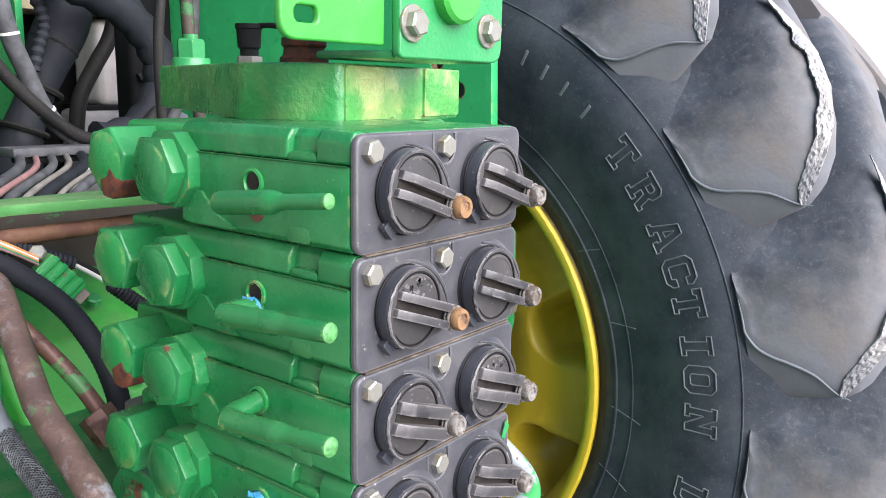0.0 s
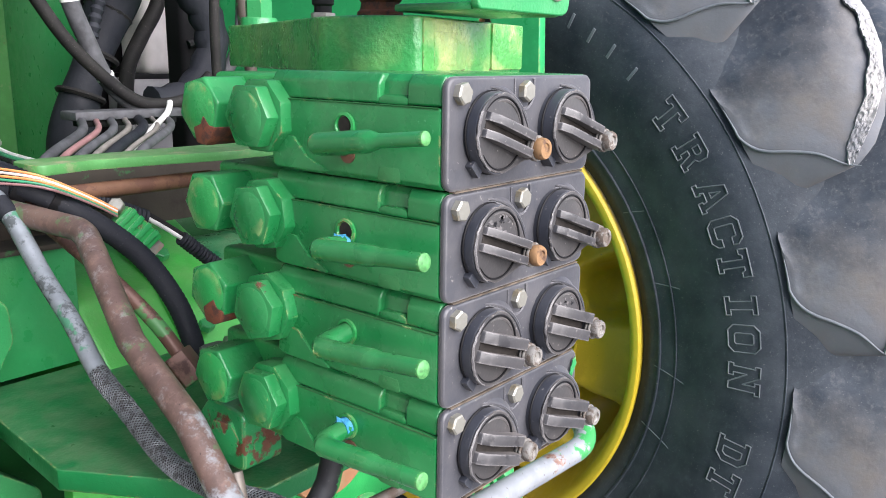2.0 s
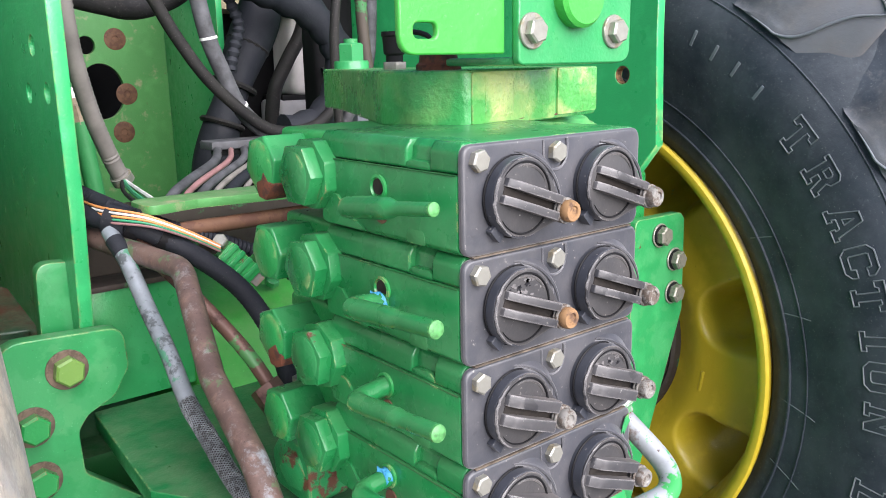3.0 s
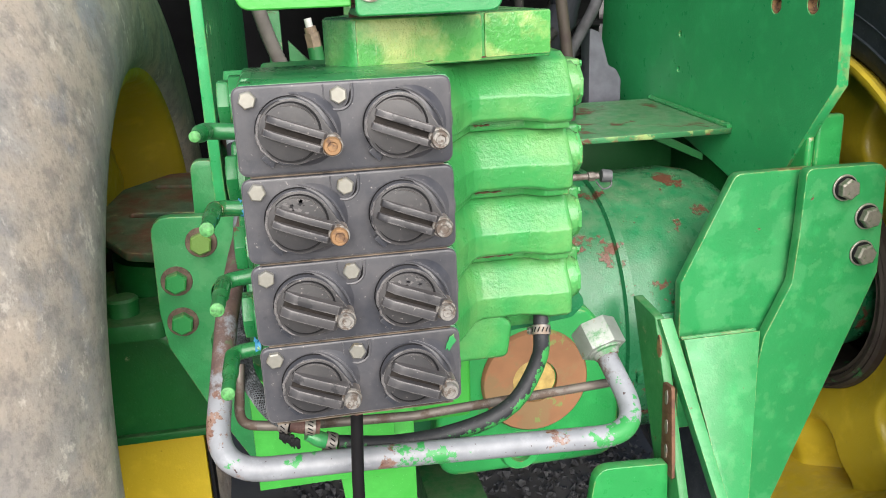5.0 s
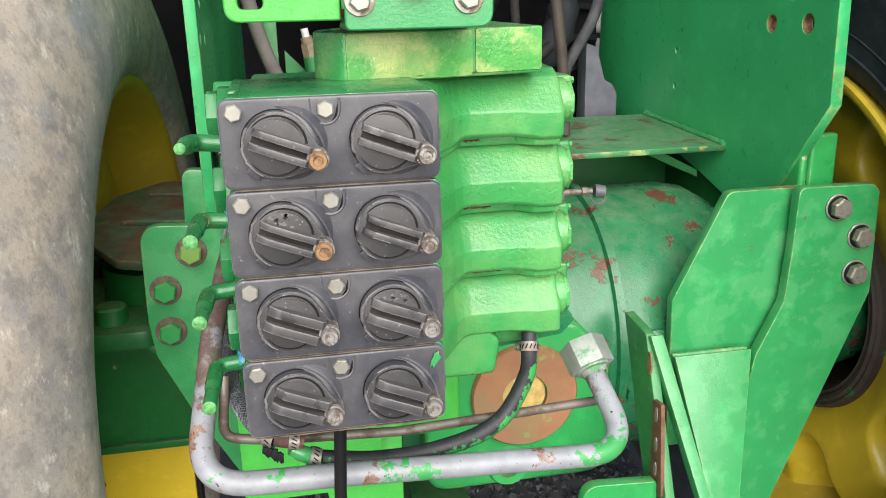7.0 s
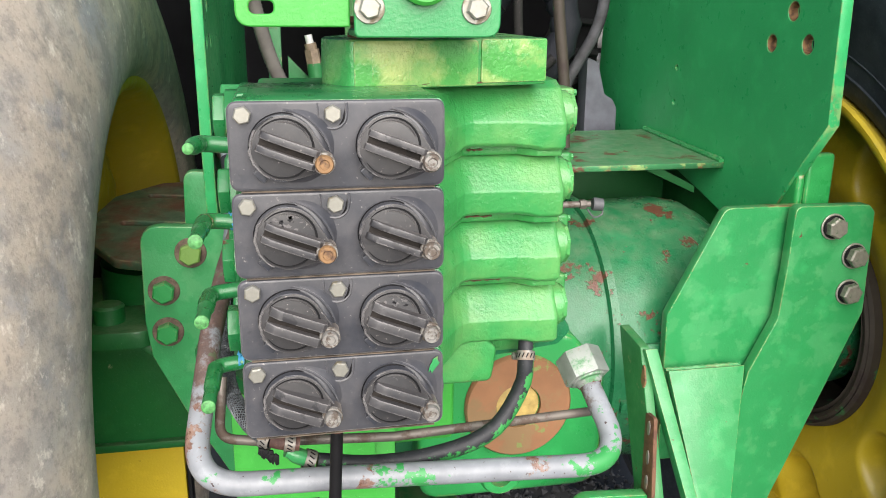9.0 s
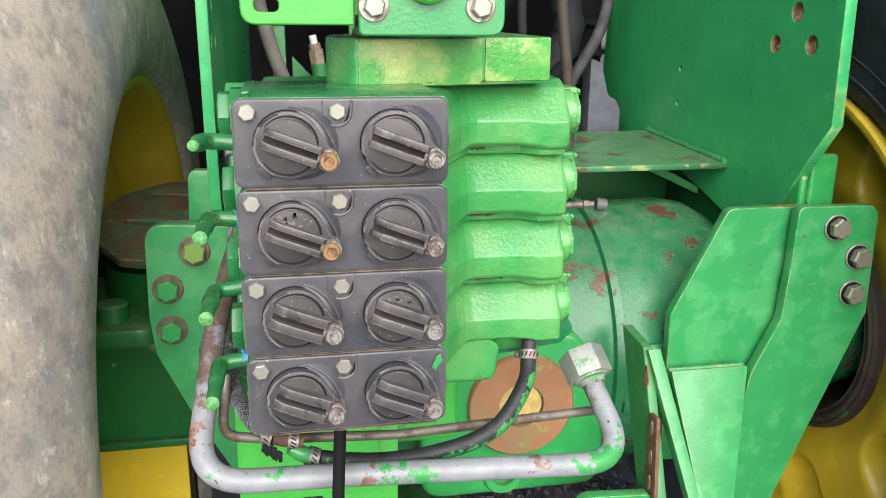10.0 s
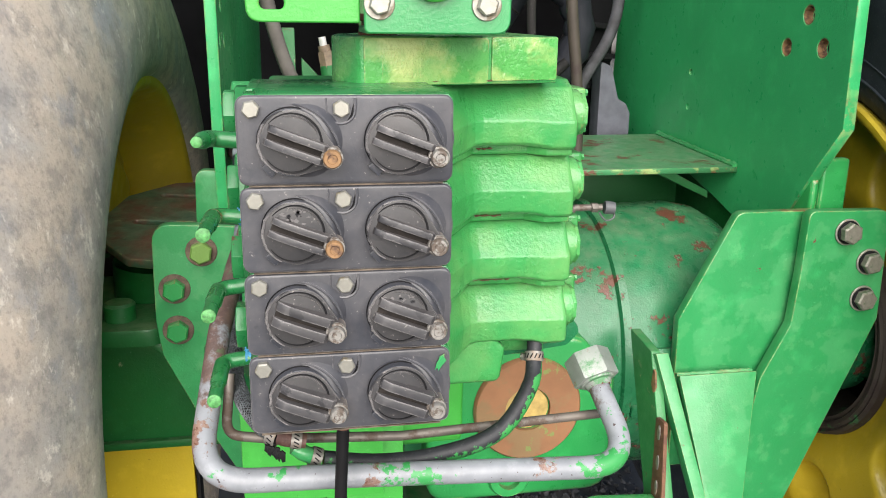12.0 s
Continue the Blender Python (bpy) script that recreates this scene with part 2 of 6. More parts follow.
def steel(name, col, stain, amount, rough=0.4, metal=0.85, flecks=None, scale=30.0):
    g = Graph(name)
    c = g.mix(g.ramp(g.noise(scale, 5.0), 0.35, 0.7), col, tuple(v * 0.72 for v in col))
    f = g.ramp(g.noise(scale * 0.8, 8.0, 0.7), 0.60 - amount, 0.68 - amount)
    c = g.mix(f, c, stain)
    me = g.ramp(f, 0.0, 1.0, metal, 0.05)
    if flecks:
        k = g.ramp(g.noise(21.0, 7.0, 0.6), flecks[1], flecks[1] + 0.03)
        c = g.mix(k, c, flecks[0])
        me = g.mul(me, g.ramp(k, 0.0, 1.0, 1.0, 0.0))
    g.bump(g.noise(260.0, 4.0), 0.25, 0.0006)
    return g.done(c, g.ramp(f, 0.0, 1.0, rough, 0.75), me)


zinc = steel("zinc_plated_steel", (0.33, 0.325, 0.285), (0.20, 0.17, 0.11), 0.07, 0.38, 0.55, scale=80.0)
worn_bolt = steel("oversprayed_bolt", (0.24, 0.23, 0.19), (0.10, 0.13, 0.075), 0.08, 0.42, 0.45, ((0.06, 0.20, 0.06), 0.56), 120.0)
rusty_bright = steel("orange_rust", (0.27, 0.155, 0.070), (0.10, 0.055, 0.032), 0.10, 0.7, 0.1, scale=90.0)
rusty = steel("rusty_steel", (0.17, 0.085, 0.048), (0.10, 0.045, 0.028), 0.12, 0.7, 0.15, scale=60.0)
rust_dark = steel("dark_red_rust", (0.13, 0.040, 0.018), (0.045, 0.018, 0.012), 0.12, 0.75, 0.05, scale=150.0)
dull = steel("dull_grey_steel", (0.29, 0.275, 0.25), (0.22, 0.17, 0.13), 0.08, 0.5, 0.6, scale=70.0)
worn_screw = steel("worn_grey_screw", (0.29, 0.28, 0.26), (0.09, 0.07, 0.055), 0.12, 0.5, 0.5, scale=160.0)
silver = steel("silver_painted_pipe", (0.20, 0.21, 0.215), (0.13, 0.10, 0.08), 0.04, 0.5, 0.1, ((0.07, 0.24, 0.12), 0.53), 40.0)
brown = steel("rust_brown_pipe", (0.150, 0.078, 0.060), (0.055, 0.025, 0.020), 0.10, 0.5, 0.2, ((0.07, 0.22, 0.07), 0.60), 30.0)


def pipe_finish():
    """Silver paint that has worn to brown primer and rust towards the upper end, with green overspray."""
    g = Graph("worn_pipe_finish")
    s = g.t.nodes.new("ShaderNodeSeparateXYZ")
    g.link(g.co, s.inputs[0])
    add = g.t.nodes.new("ShaderNodeMath")
    g.link(s.outputs[1], add.inputs[0])
    g.link(g.ramp(g.noise(26.0, 7.0, 0.7), 0.3, 0.7, -0.09, 0.09), add.inputs[1])
    b = g.ramp(add.outputs[0], 0.165, 0.205)
    sil = g.mix(g.ramp(g.noise(40.0, 5.0), 0.35, 0.7), (0.245, 0.262, 0.285), (0.185, 0.197, 0.215))
    br = g.mix(g.ramp(g.noise(24.0, 6.0, 0.65), 0.40, 0.60), (0.125, 0.080, 0.067), (0.075, 0.049, 0.043))
    br = g.mix(g.mul(g.ramp(g.noise(70.0, 6.0, 0.7), 0.54, 0.66), 0.5), br, (0.20, 0.13, 0.105))
    c = g.mix(b, sil, br)
    def shifted(fac, lo, hi, by):
        add = g.t.nodes.new("ShaderNodeMath")
        g.link(fac, add.inputs[0])
        g.link(g.ramp(s.outputs[0], lo, hi, 0.0, by), add.inputs[1])
        return add.outputs[0]
    r = g.mul(g.ramp(shifted(g.noise(17.0, 9.0, 0.72), -0.02, -0.07, 0.115), 0.625, 0.645), g.ramp(b, 0.0, 1.0, 1.0, 0.12))
    rc = g.mix(g.ramp(g.noise(55.0, 6.0, 0.7), 0.4, 0.6), (0.135, 0.070, 0.052), (0.25, 0.165, 0.130))
    c = g.mix(r, c, g.mix(g.ramp(g.noise(260.0, 3.0, 0.6), 0.55, 0.62), rc, (0.10, 0.035, 0.015)))
    k = g.mul(g.ramp(shifted(g.noise(19.0, 8.0, 0.66), 0.30, 0.39, -0.085), 0.395, 0.38), g.ramp(b, 0.0, 1.0, 1.0, 0.25))
    c = g.mix(k, c, (0.032, 0.250, 0.062))
    c = g.mix(g.mul(g.ramp(g.noise(60.0, 7.0, 0.75), 0.55, 0.70), 0.35), c, (0.36, 0.38, 0.40))
    spots = g.ramp(g.noise(190.0, 2.0), 0.70, 0.73)
    c = g.mix(spots, c, (0.05, 0.03, 0.03))
    g.bump(g.noise(220.0, 4.0), 0.25, 0.0007)
    g.bump(r, 0.4, 0.0006)
    return g.done(c, g.ramp(b, 0.0, 1.0, 0.46, 0.55), 0.0, 0.1)


worn_pipe = pipe_finish()
nut_paint = steel("worn_nut_paint", (0.27, 0.30, 0.27), (0.075, 0.20, 0.09), 0.075, 0.45, 0.15, ((0.20, 0.11, 0.065), 0.62), 34.0)
braid = steel("braided_hose", (0.135, 0.150, 0.162), (0.045, 0.048, 0.052), 0.10, 0.5, 0.3, None, 200.0)


def sprayed_rubber():
    """Black hose rubber, oversprayed green from one side; the paint has flaked."""
    g = Graph("oversprayed_hose")
    c = g.mix(g.ramp(g.noise(50.0, 5.0), 0.35, 0.7), (0.010, 0.011, 0.014), (0.026, 0.028, 0.032))
    geo = g.t.nodes.new("ShaderNodeNewGeometry")
    dot = g.t.nodes.new("ShaderNodeVectorMath")
    dot.operation = "DOT_PRODUCT"
    dot.inputs[1].default_value = (0.80, -0.25, -0.30)
    g.link(geo.outputs["Normal"], dot.inputs[0])
    add = g.t.nodes.new("ShaderNodeMath")
    g.link(dot.outputs["Value"], add.inputs[0])
    g.link(g.ramp(g.noise(75.0, 8.0, 0.72), 0.3, 0.7, -0.75, 0.55), add.inputs[1])
    c = g.mix(g.ramp(add.outputs[0], 0.40, 0.46), c, (0.030, 0.225, 0.050))
    c = g.mix(g.mul(g.ramp(g.noise(160.0, 5.0, 0.7), 0.60, 0.66), 0.5), c, (0.07, 0.07, 0.07))
    g.bump(g.noise(240.0, 4.0), 0.3, 0.0008)
    return g.done(c, 0.55, spec=0.4)


hose_spray = sprayed_rubber()


def simple(name, col, rough=0.6, var=0.25, scale=25.0, spec=0.4):
    g = Graph(name)
    c = g.mix(g.ramp(g.noise(scale, 5.0), 0.3, 0.7), tuple(v * (1 - var) for v in col), tuple(min(1.0, v * (1 + var)) for v in col))
    g.bump(g.noise(scale * 8, 3.0), 0.2, 0.0008)
    return g.done(c, rough, spec=spec)


grey_cap = simple("grey_rubber_cap", (0.085, 0.088, 0.095), 0.5)
line_steel = steel("tarnished_line_steel", (0.17, 0.15, 0.13), (0.085, 0.06, 0.045), 0.10, 0.5, 0.3, scale=40.0)
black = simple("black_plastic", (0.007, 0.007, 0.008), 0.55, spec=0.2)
tape = simple("blue_tape", (0.05, 0.26, 0.46), 0.5, 0.15, 200.0)
tank_white = simple("dusty_white_plastic", (0.66, 0.62, 0.61), 0.55, 0.18, 9.0)
tank_grey = simple("dusty_grey_plastic", (0.36, 0.35, 0.36), 0.55, 0.18, 9.0)
conduit = simple("grey_conduit", (0.155, 0.142, 0.130), 0.6)
beige_brown = simple("tan_tarnished_metal", (0.22, 0.165, 0.115), 0.5, 0.4, 60.0)
beige = simple("beige_panel", (0.50, 0.42, 0.27), 0.6, 0.2, 8.0)
wire_white = simple("white_wire", (0.6, 0.6, 0.58), 0.45)
wire_orange = simple("orange_wire", (0.62, 0.25, 0.08), 0.45)
wire_red = simple("pink_wire", (0.24, 0.13, 0.13), 0.45)
dusty_grey = simple("dusty_grey_sleeve", (0.055, 0.056, 0.062), 0.7, 0.5, 40.0)
wire_green = simple("green_wire", (0.04, 0.24, 0.12), 0.45)
ochre = simple("faded_ochre_paint", (0.36, 0.26, 0.085), 0.6, 0.35, 60.0)
rust_disc = steel("rusted_disc", (0.26, 0.125, 0.058), (0.21, 0.13, 0.060), 0.1, 0.75, 0.05, ((0.16, 0.22, 0.06), 0.60), 16.0)
rust_plate = steel("rust_brown_plate", (0.050, 0.040, 0.030), (0.032, 0.022, 0.018), 0.08, 0.7, 0.1, ((0.03, 0.13, 0.04), 0.60), 20.0)
washer_rust = steel("rust_brown_washer", (0.15, 0.105, 0.075), (0.075, 0.05, 0.036), 0.10, 0.65, 0.15, None, 70.0)
stone = simple("gravel_stone", (0.075, 0.078, 0.085), 0.85, 0.6, 60.0)
yard = simple("yard_surface", (0.13, 0.13, 0.13), 0.9, 0.3, 3.0)
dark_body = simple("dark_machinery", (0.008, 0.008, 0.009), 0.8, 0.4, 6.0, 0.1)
braid_upper = steel("worn_silver_sleeve", (0.20, 0.225, 0.25), (0.06, 0.07, 0.075), 0.08, 0.5, 0.2, ((0.05, 0.17, 0.10), 0.54), 60.0)
far_blue = simple("far_blue_paint", (0.03, 0.055, 0.12), 0.5, 0.2, 1.0)
# Emission on a plane stands in for the white sky beyond the yard.
glow = bpy.data.materials.new("glowing_sky_white")
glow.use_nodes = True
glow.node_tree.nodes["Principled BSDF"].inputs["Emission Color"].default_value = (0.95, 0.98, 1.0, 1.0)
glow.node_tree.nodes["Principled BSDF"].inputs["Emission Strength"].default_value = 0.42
far_white = simple("far_white_paint", (0.75, 0.76, 0.78), 0.6, 0.1, 1.0)

# ---- builders ----
WORLD_OF = {}


def thing(name, label, category, at, group="", kind=""):
    ob = new(name)
    ob.location = at
    ob.empty_display_size = 0.02
    WORLD_OF[ob] = Matrix.Translation(at)
    return tagged(ob, label, category, group, kind)


def mesh_of(name, bm, material, smooth=40.0):
    if smooth:
        for f in bm.faces:
            f.smooth = True
        lim = radians(smooth)
        for e in bm.edges:
            if len(e.link_faces) != 2 or e.calc_face_angle(0.0) > lim:
                e.smooth = False
    me = bpy.data.meshes.new(name)
    bm.to_mesh(me)
    bm.free()
    me.materials.append(material)
    return me


def part(name, bm, material, parent, label="", m=None, smooth=40.0):
    """Links a bmesh (or a ready mesh) as one mesh object under a thing or a part, at world matrix m."""
    me = bm if isinstance(bm, bpy.types.Mesh) else mesh_of(name, bm, material, smooth)
    ob = new(name, me)
    m = m or Matrix()
    if parent:
        ob.parent = parent
        ob.matrix_parent_inverse = WORLD_OF[parent].inverted()
    ob.matrix_basis = m
    WORLD_OF[ob] = m
    return tagged(ob, label)


def set_back(ob, old, at, grow=1.05):
    """Moves a whole thing so that its point old comes to lie at the new place, a little larger."""
    ob.matrix_basis = Matrix.Translation(at) @ Matrix.Diagonal((grow, grow, grow, 1)) @ Matrix.Translation([-v for v in old]) @ ob.matrix_basis


def frame_to(x_axis, y_axis, at):
    """A matrix whose local x and y run along the given axes."""
    x = Vector(x_axis).normalized()
    y = Vector(y_axis)
    z = x.cross(y).normalized()
    y = z.cross(x)
    m = Matrix((x, y, z)).transposed().to_4x4()
    m.translation = at
    return m


XZ = Matrix(((1, 0, 0, 0), (0, 0, -1, 0), (0, 1, 0, 0), (0, 0, 0, 1)))      # local (x, y, z) -> world (x, -z, y): a plate that faces the rear
YZ = Matrix(((0, 0, 1, 0), (1, 0, 0, 0), (0, 1, 0, 0), (0, 0, 0, 1)))       # local (x, y, z) -> world (z, x, y): a plate that runs fore and aft


def bevelled(bm, w, seg=2, angle=30.0):
    edges = [e for e in bm.edges if len(e.link_faces) == 2 and e.calc_face_angle(0.0) > radians(angle)]
    if w > 0 and edges:
        bmesh.ops.bevel(bm, geom=edges, offset=w, segments=seg, affect="EDGES", profile=0.6, clamp_overlap=True)
    return bm


def box(lo, hi, w=0.002, seg=2, bm=None):
    own = bmesh.new()
    bmesh.ops.create_cube(own, size=1.0)
    c = [(a + b) / 2 for a, b in zip(lo, hi)]
    s = [abs(b - a) for a, b in zip(lo, hi)]
    bmesh.ops.transform(own, matrix=Matrix.Translation(c) @ Matrix.Diagonal((*s, 1)), verts=own.verts)
    bevelled(own, w, seg)
    return own if bm is None else join(bm, own)


def join(a, b):
    me = bpy.data.meshes.new("tmp")
    b.to_mesh(me)
    b.free()
    a.from_mesh(me)
    bpy.data.meshes.remove(me)
    return a


def prism(poly, d0, d1, m=None, w=0.0015, seg=2, angle=30.0):
    """A polygon in local x, y swept from z = d0 to d1."""
    bm = bmesh.new()
    lo = [bm.verts.new((x, y, d0)) for x, y in poly]
    hi = [bm.verts.new((x, y, d1)) for x, y in poly]
    bm.faces.new(lo)
    bm.faces.new(hi)
    n = len(poly)
    for i in range(n):
        bm.faces.new((lo[i], lo[(i + 1) % n], hi[(i + 1) % n], hi[i]))
    bmesh.ops.recalc_face_normals(bm, faces=bm.faces)
    bevelled(bm, w, seg, angle)
    if m:
        bmesh.ops.transform(bm, matrix=m, verts=bm.verts)
        if m.determinant() < 0:
            bmesh.ops.reverse_faces(bm, faces=bm.faces)
    return bm


def rounded(poly, r, n=5):
    """The polygon with its corners rounded; r is one radius or one for each corner."""
    out = []
    k = len(poly)
    for i in range(k):
        p = Vector(poly[i])
        a, b = Vector(poly[i - 1]) - p, Vector(poly[(i + 1) % k]) - p
        rr = r[i] if isinstance(r, (list, tuple)) else r
        ang = a.angle(b)
        t = min(rr / max(math.tan(ang / 2), 0.05), a.length * 0.48, b.length * 0.48)
        if rr <= 0 or ang > radians(172):
            out.append(tuple(p))
            continue
        p0, p1 = p + a.normalized() * t, p + b.normalized() * t
        for j in range(n + 1):
            s = j / n
            q = p0 * (1 - s) ** 2 + p * (2 * s * (1 - s)) + p1 * s ** 2
            out.append((q.x, q.y))
    return out


def circle(cx, cy, r, n=24, ry=None):
    return [(cx + r * math.cos(2 * math.pi * i / n), cy + (ry or r) * math.sin(2 * math.pi * i / n)) for i in range(n)]


def sheet(name, outline, holes, thick, m, material, bevel=0.0015):
    """A flat plate with holes cut through it, from local z = 0 to thick."""
    cu = bpy.data.curves.new(name, "CURVE")
    cu.dimensions = "2D"
    cu.fill_mode = "BOTH"
    cu.extrude = thick / 2 - bevel
    cu.bevel_depth = bevel
    cu.bevel_resolution = 1
    cu.offset = -bevel
    for loop in (outline, *holes):
        sp = cu.splines.new("POLY")
        sp.points.add(len(loop) - 1)
        for p, (x, y) in zip(sp.points, loop):
            p.co = (x, y, 0, 1)
        sp.use_cyclic_u = True
    ob = bpy.data.objects.new(name, cu)
    me = bpy.data.meshes.new_from_object(ob)
    bpy.data.objects.remove(ob)
    bpy.data.curves.remove(cu)
    me.transform(m @ Matrix.Translation((0, 0, thick / 2)))
    if m.determinant() < 0:
        me.flip_normals()
    me.name = name
    me.materials.clear()
    me.materials.append(material)
    return me


def lathe(profile, m, n=32, close=False):
    """Rings (radius, height) turned round local z."""
    bm = bmesh.new()
    rings = []
    for r, h in profile:
        if r < 1e-6:
            rings.append([bm.verts.new((0, 0, h))])
        else:
            rings.append([bm.verts.new((r * math.cos(2 * math.pi * i / n), r * math.sin(2 * math.pi * i / n), h)) for i in range(n)])
    pairs = list(zip(rings, rings[1:])) + ([(rings[-1], rings[0])] if close else [])
    for a, b in pairs:
        for i in range(n):
            j = (i + 1) % n
            if len(a) == 1 and len(b) == 1:
                continue
            if len(a) == 1:
                bm.faces.new((a[0], b[j], b[i]))
            elif len(b) == 1:
                bm.faces.new((a[i], a[j], b[0]))
            else:
                bm.faces.new((a[i], a[j], b[j], b[i]))
    bmesh.ops.recalc_face_normals(bm, faces=bm.faces)
    bmesh.ops.transform(bm, matrix=m, verts=bm.verts)
    return bm


def smooth_path(points, step=0.012):
    """A Catmull-Rom curve through the points."""
    p = [Vector(v) for v in points]
    p = [p[0] * 2 - p[1], *p, p[-1] * 2 - p[-2]]
    out = []
    for a, b, c, d in zip(p, p[1:], p[2:], p[3:]):
        n = max(2, int((c - b).length / step))
        for i in range(n):
            s = i / n
            out.append(0.5 * (2 * b + (c - a) * s + (2 * a - 5 * b + 4 * c - d) * s * s + (3 * b - a - 3 * c + d) * s ** 3))
    out.append(p[-2])
    return out


def bent_path(points, radius, n=7):
    """Straight runs with round bends between them."""
    p = [Vector(v) for v in points]
    out = [p[0]]
    for i in range(1, len(p) - 1):
        a, b = p[i - 1] - p[i], p[i + 1] - p[i]
        t = min(radius / max(math.tan(a.angle(b) / 2), 0.05), a.length * 0.49, b.length * 0.49)
        p0, p1 = p[i] + a.normalized() * t, p[i] + b.normalized() * t
        for j in range(n + 1):
            s = j / n
            out.append(p0 * (1 - s) ** 2 + p[i] * (2 * s * (1 - s)) + p1 * s ** 2)
    out.append(p[-1])
    return out


def tube(path, radius, n=12, wave=None, cap=True):
    """A round tube along the path; radius is a number or a function of the share of the length."""
    bm = bmesh.new()
    up = Vector((0.13, 0.31, 0.94))
    lengths = [0.0]
    for a, b in zip(path, path[1:]):
        lengths.append(lengths[-1] + (b - a).length)
    rings = []
    side = None
    for i, p in enumerate(path):
        d = (path[min(i + 1, len(path) - 1)] - path[max(i - 1, 0)]).normalized()
        if side is None:
            side = d.cross(up).normalized()
        side = (side - d * side.dot(d)).normalized()
        other = d.cross(side)
        r = radius(lengths[i] / lengths[-1]) if callable(radius) else radius
        if wave:
            r += wave[0] * (1 if i % 2 else -1)
        rings.append([bm.verts.new(p + (side * math.cos(2 * math.pi * k / n) + other * math.sin(2 * math.pi * k / n)) * r) for k in range(n)])
    for a, b in zip(rings, rings[1:]):
        for k in range(n):
            bm.faces.new((a[k], a[(k + 1) % n], b[(k + 1) % n], b[k]))
    if cap:
        bm.faces.new(rings[0][::-1])
        bm.faces.new(rings[-1])
    bmesh.ops.recalc_face_normals(bm, faces=bm.faces)
    return bm


def along(axis, at):
    """A matrix whose local z runs along axis."""
    z = Vector(axis).normalized()
    m = z.to_track_quat("Z", "Y").to_matrix().to_4x4()
    m.translation = at
    return m


def hexagon(r, turn=0.0):
    return [(r * math.cos(math.pi / 3 * i + turn), r * math.sin(math.pi / 3 * i + turn)) for i in range(6)]


BOLTS = {}


def bolt(parent, at, axis, r, h, material, washer=0.0, turn=0.0, label="", name="bolt", ring=None):
    """A hexagon head with a chamfered top, on a washer if one is given."""
    key = (round(r, 4), round(h, 4), material.name, washer)
    if key not in BOLTS:
        bm = prism(hexagon(r), 0.0, h, None, 0.0)
        top = [e for e in bm.edges if all(abs(v.co.z - h) < 1e-6 for v in e.verts)]
        bmesh.ops.bevel(bm, geom=top, offset=r * 0.14, segments=1, affect="EDGES")
        BOLTS[key] = mesh_of("bolt", bm, material, 30.0)
    m = along(axis, at)
    if washer:
        wk = ("washer", round(washer, 4), (ring or material).name)
        if wk not in BOLTS:
            BOLTS[wk] = mesh_of("washer", lathe([(0, 0.0), (washer, 0.0), (washer, 0.002), (washer * 0.96, 0.0026), (0, 0.0026)], Matrix(), 24), ring or material, 30.0)
        part("washer", BOLTS[wk], material, parent, "", m)
        m = m @ Matrix.Translation((0, 0, 0.0024))
    return part(name, BOLTS[key], material, parent, label, m @ pose(0, 0, 0, 0, 0, turn))

# ---- ground and distance ----
GROUND = -0.667
bm = bmesh.new()
bmesh.ops.create_grid(bm, x_segments=60, y_segments=60, size=1.0)
for v in bm.verts:
    v.co.x, v.co.y = math.copysign(abs(v.co.x) ** 3, v.co.x) * 300, math.copysign(abs(v.co.y) ** 3, v.co.y) * 300
    v.co.z = GROUND + 0.012 * noise.noise(v.co * 3.0)
tagged(part("ground", bm, yard, None), "grey stony yard surface", "ground", kind="structure")


def gravel(x0, x1, y0, y1, count):
    rnd = random.Random(4)
    verts, faces = [], []
    for _ in range(count):
        x, y, r = rnd.uniform(x0, x1), rnd.uniform(y0, y1), rnd.uniform(0.006, 0.019)
        c = Vector((x, y, GROUND + r * 0.4 + rnd.uniform(0, 0.012)))
        base = len(verts)
        ax = [Vector((rnd.uniform(-1, 1), rnd.uniform(-1, 1), rnd.uniform(-1, 1))).normalized() for _ in range(8)]
        own = bmesh.new()
        for a in ax:
            own.verts.new(c + a * r * rnd.uniform(0.7, 1.2))
        bmesh.ops.convex_hull(own, input=own.verts)
        own.verts.index_update()
        kept = [v for v in own.verts if v.link_faces]
        index = {v: base + i for i, v in enumerate(kept)}
        verts.extend(tuple(v.co) for v in kept)
        faces.extend(tuple(index[v] for v in f.verts) for f in own.faces)
        own.free()
    me = bpy.data.meshes.new("gravel")
    me.from_pydata(verts, [], faces)
    me.materials.append(stone)
    tagged(new("gravel", me), "loose dark grey crushed stones on the yard", "gravel", kind="stuff")


gravel(-0.1, 1.3, 0.7, 2.8, 4200)

# ---- wheels ----
AXLE_Y, AXLE_Z, MID_X = 0.89, 0.43, 0.4085
SIDE_U = 0.6015                    # half the clear width between the tyres
TYRE_W = 0.80
GROW = 1.055                       # tyre radii below are for a slightly smaller tyre
RIM_GROW = 1.10
ROUND = Matrix.Diagonal((1, GROW, GROW, 1))


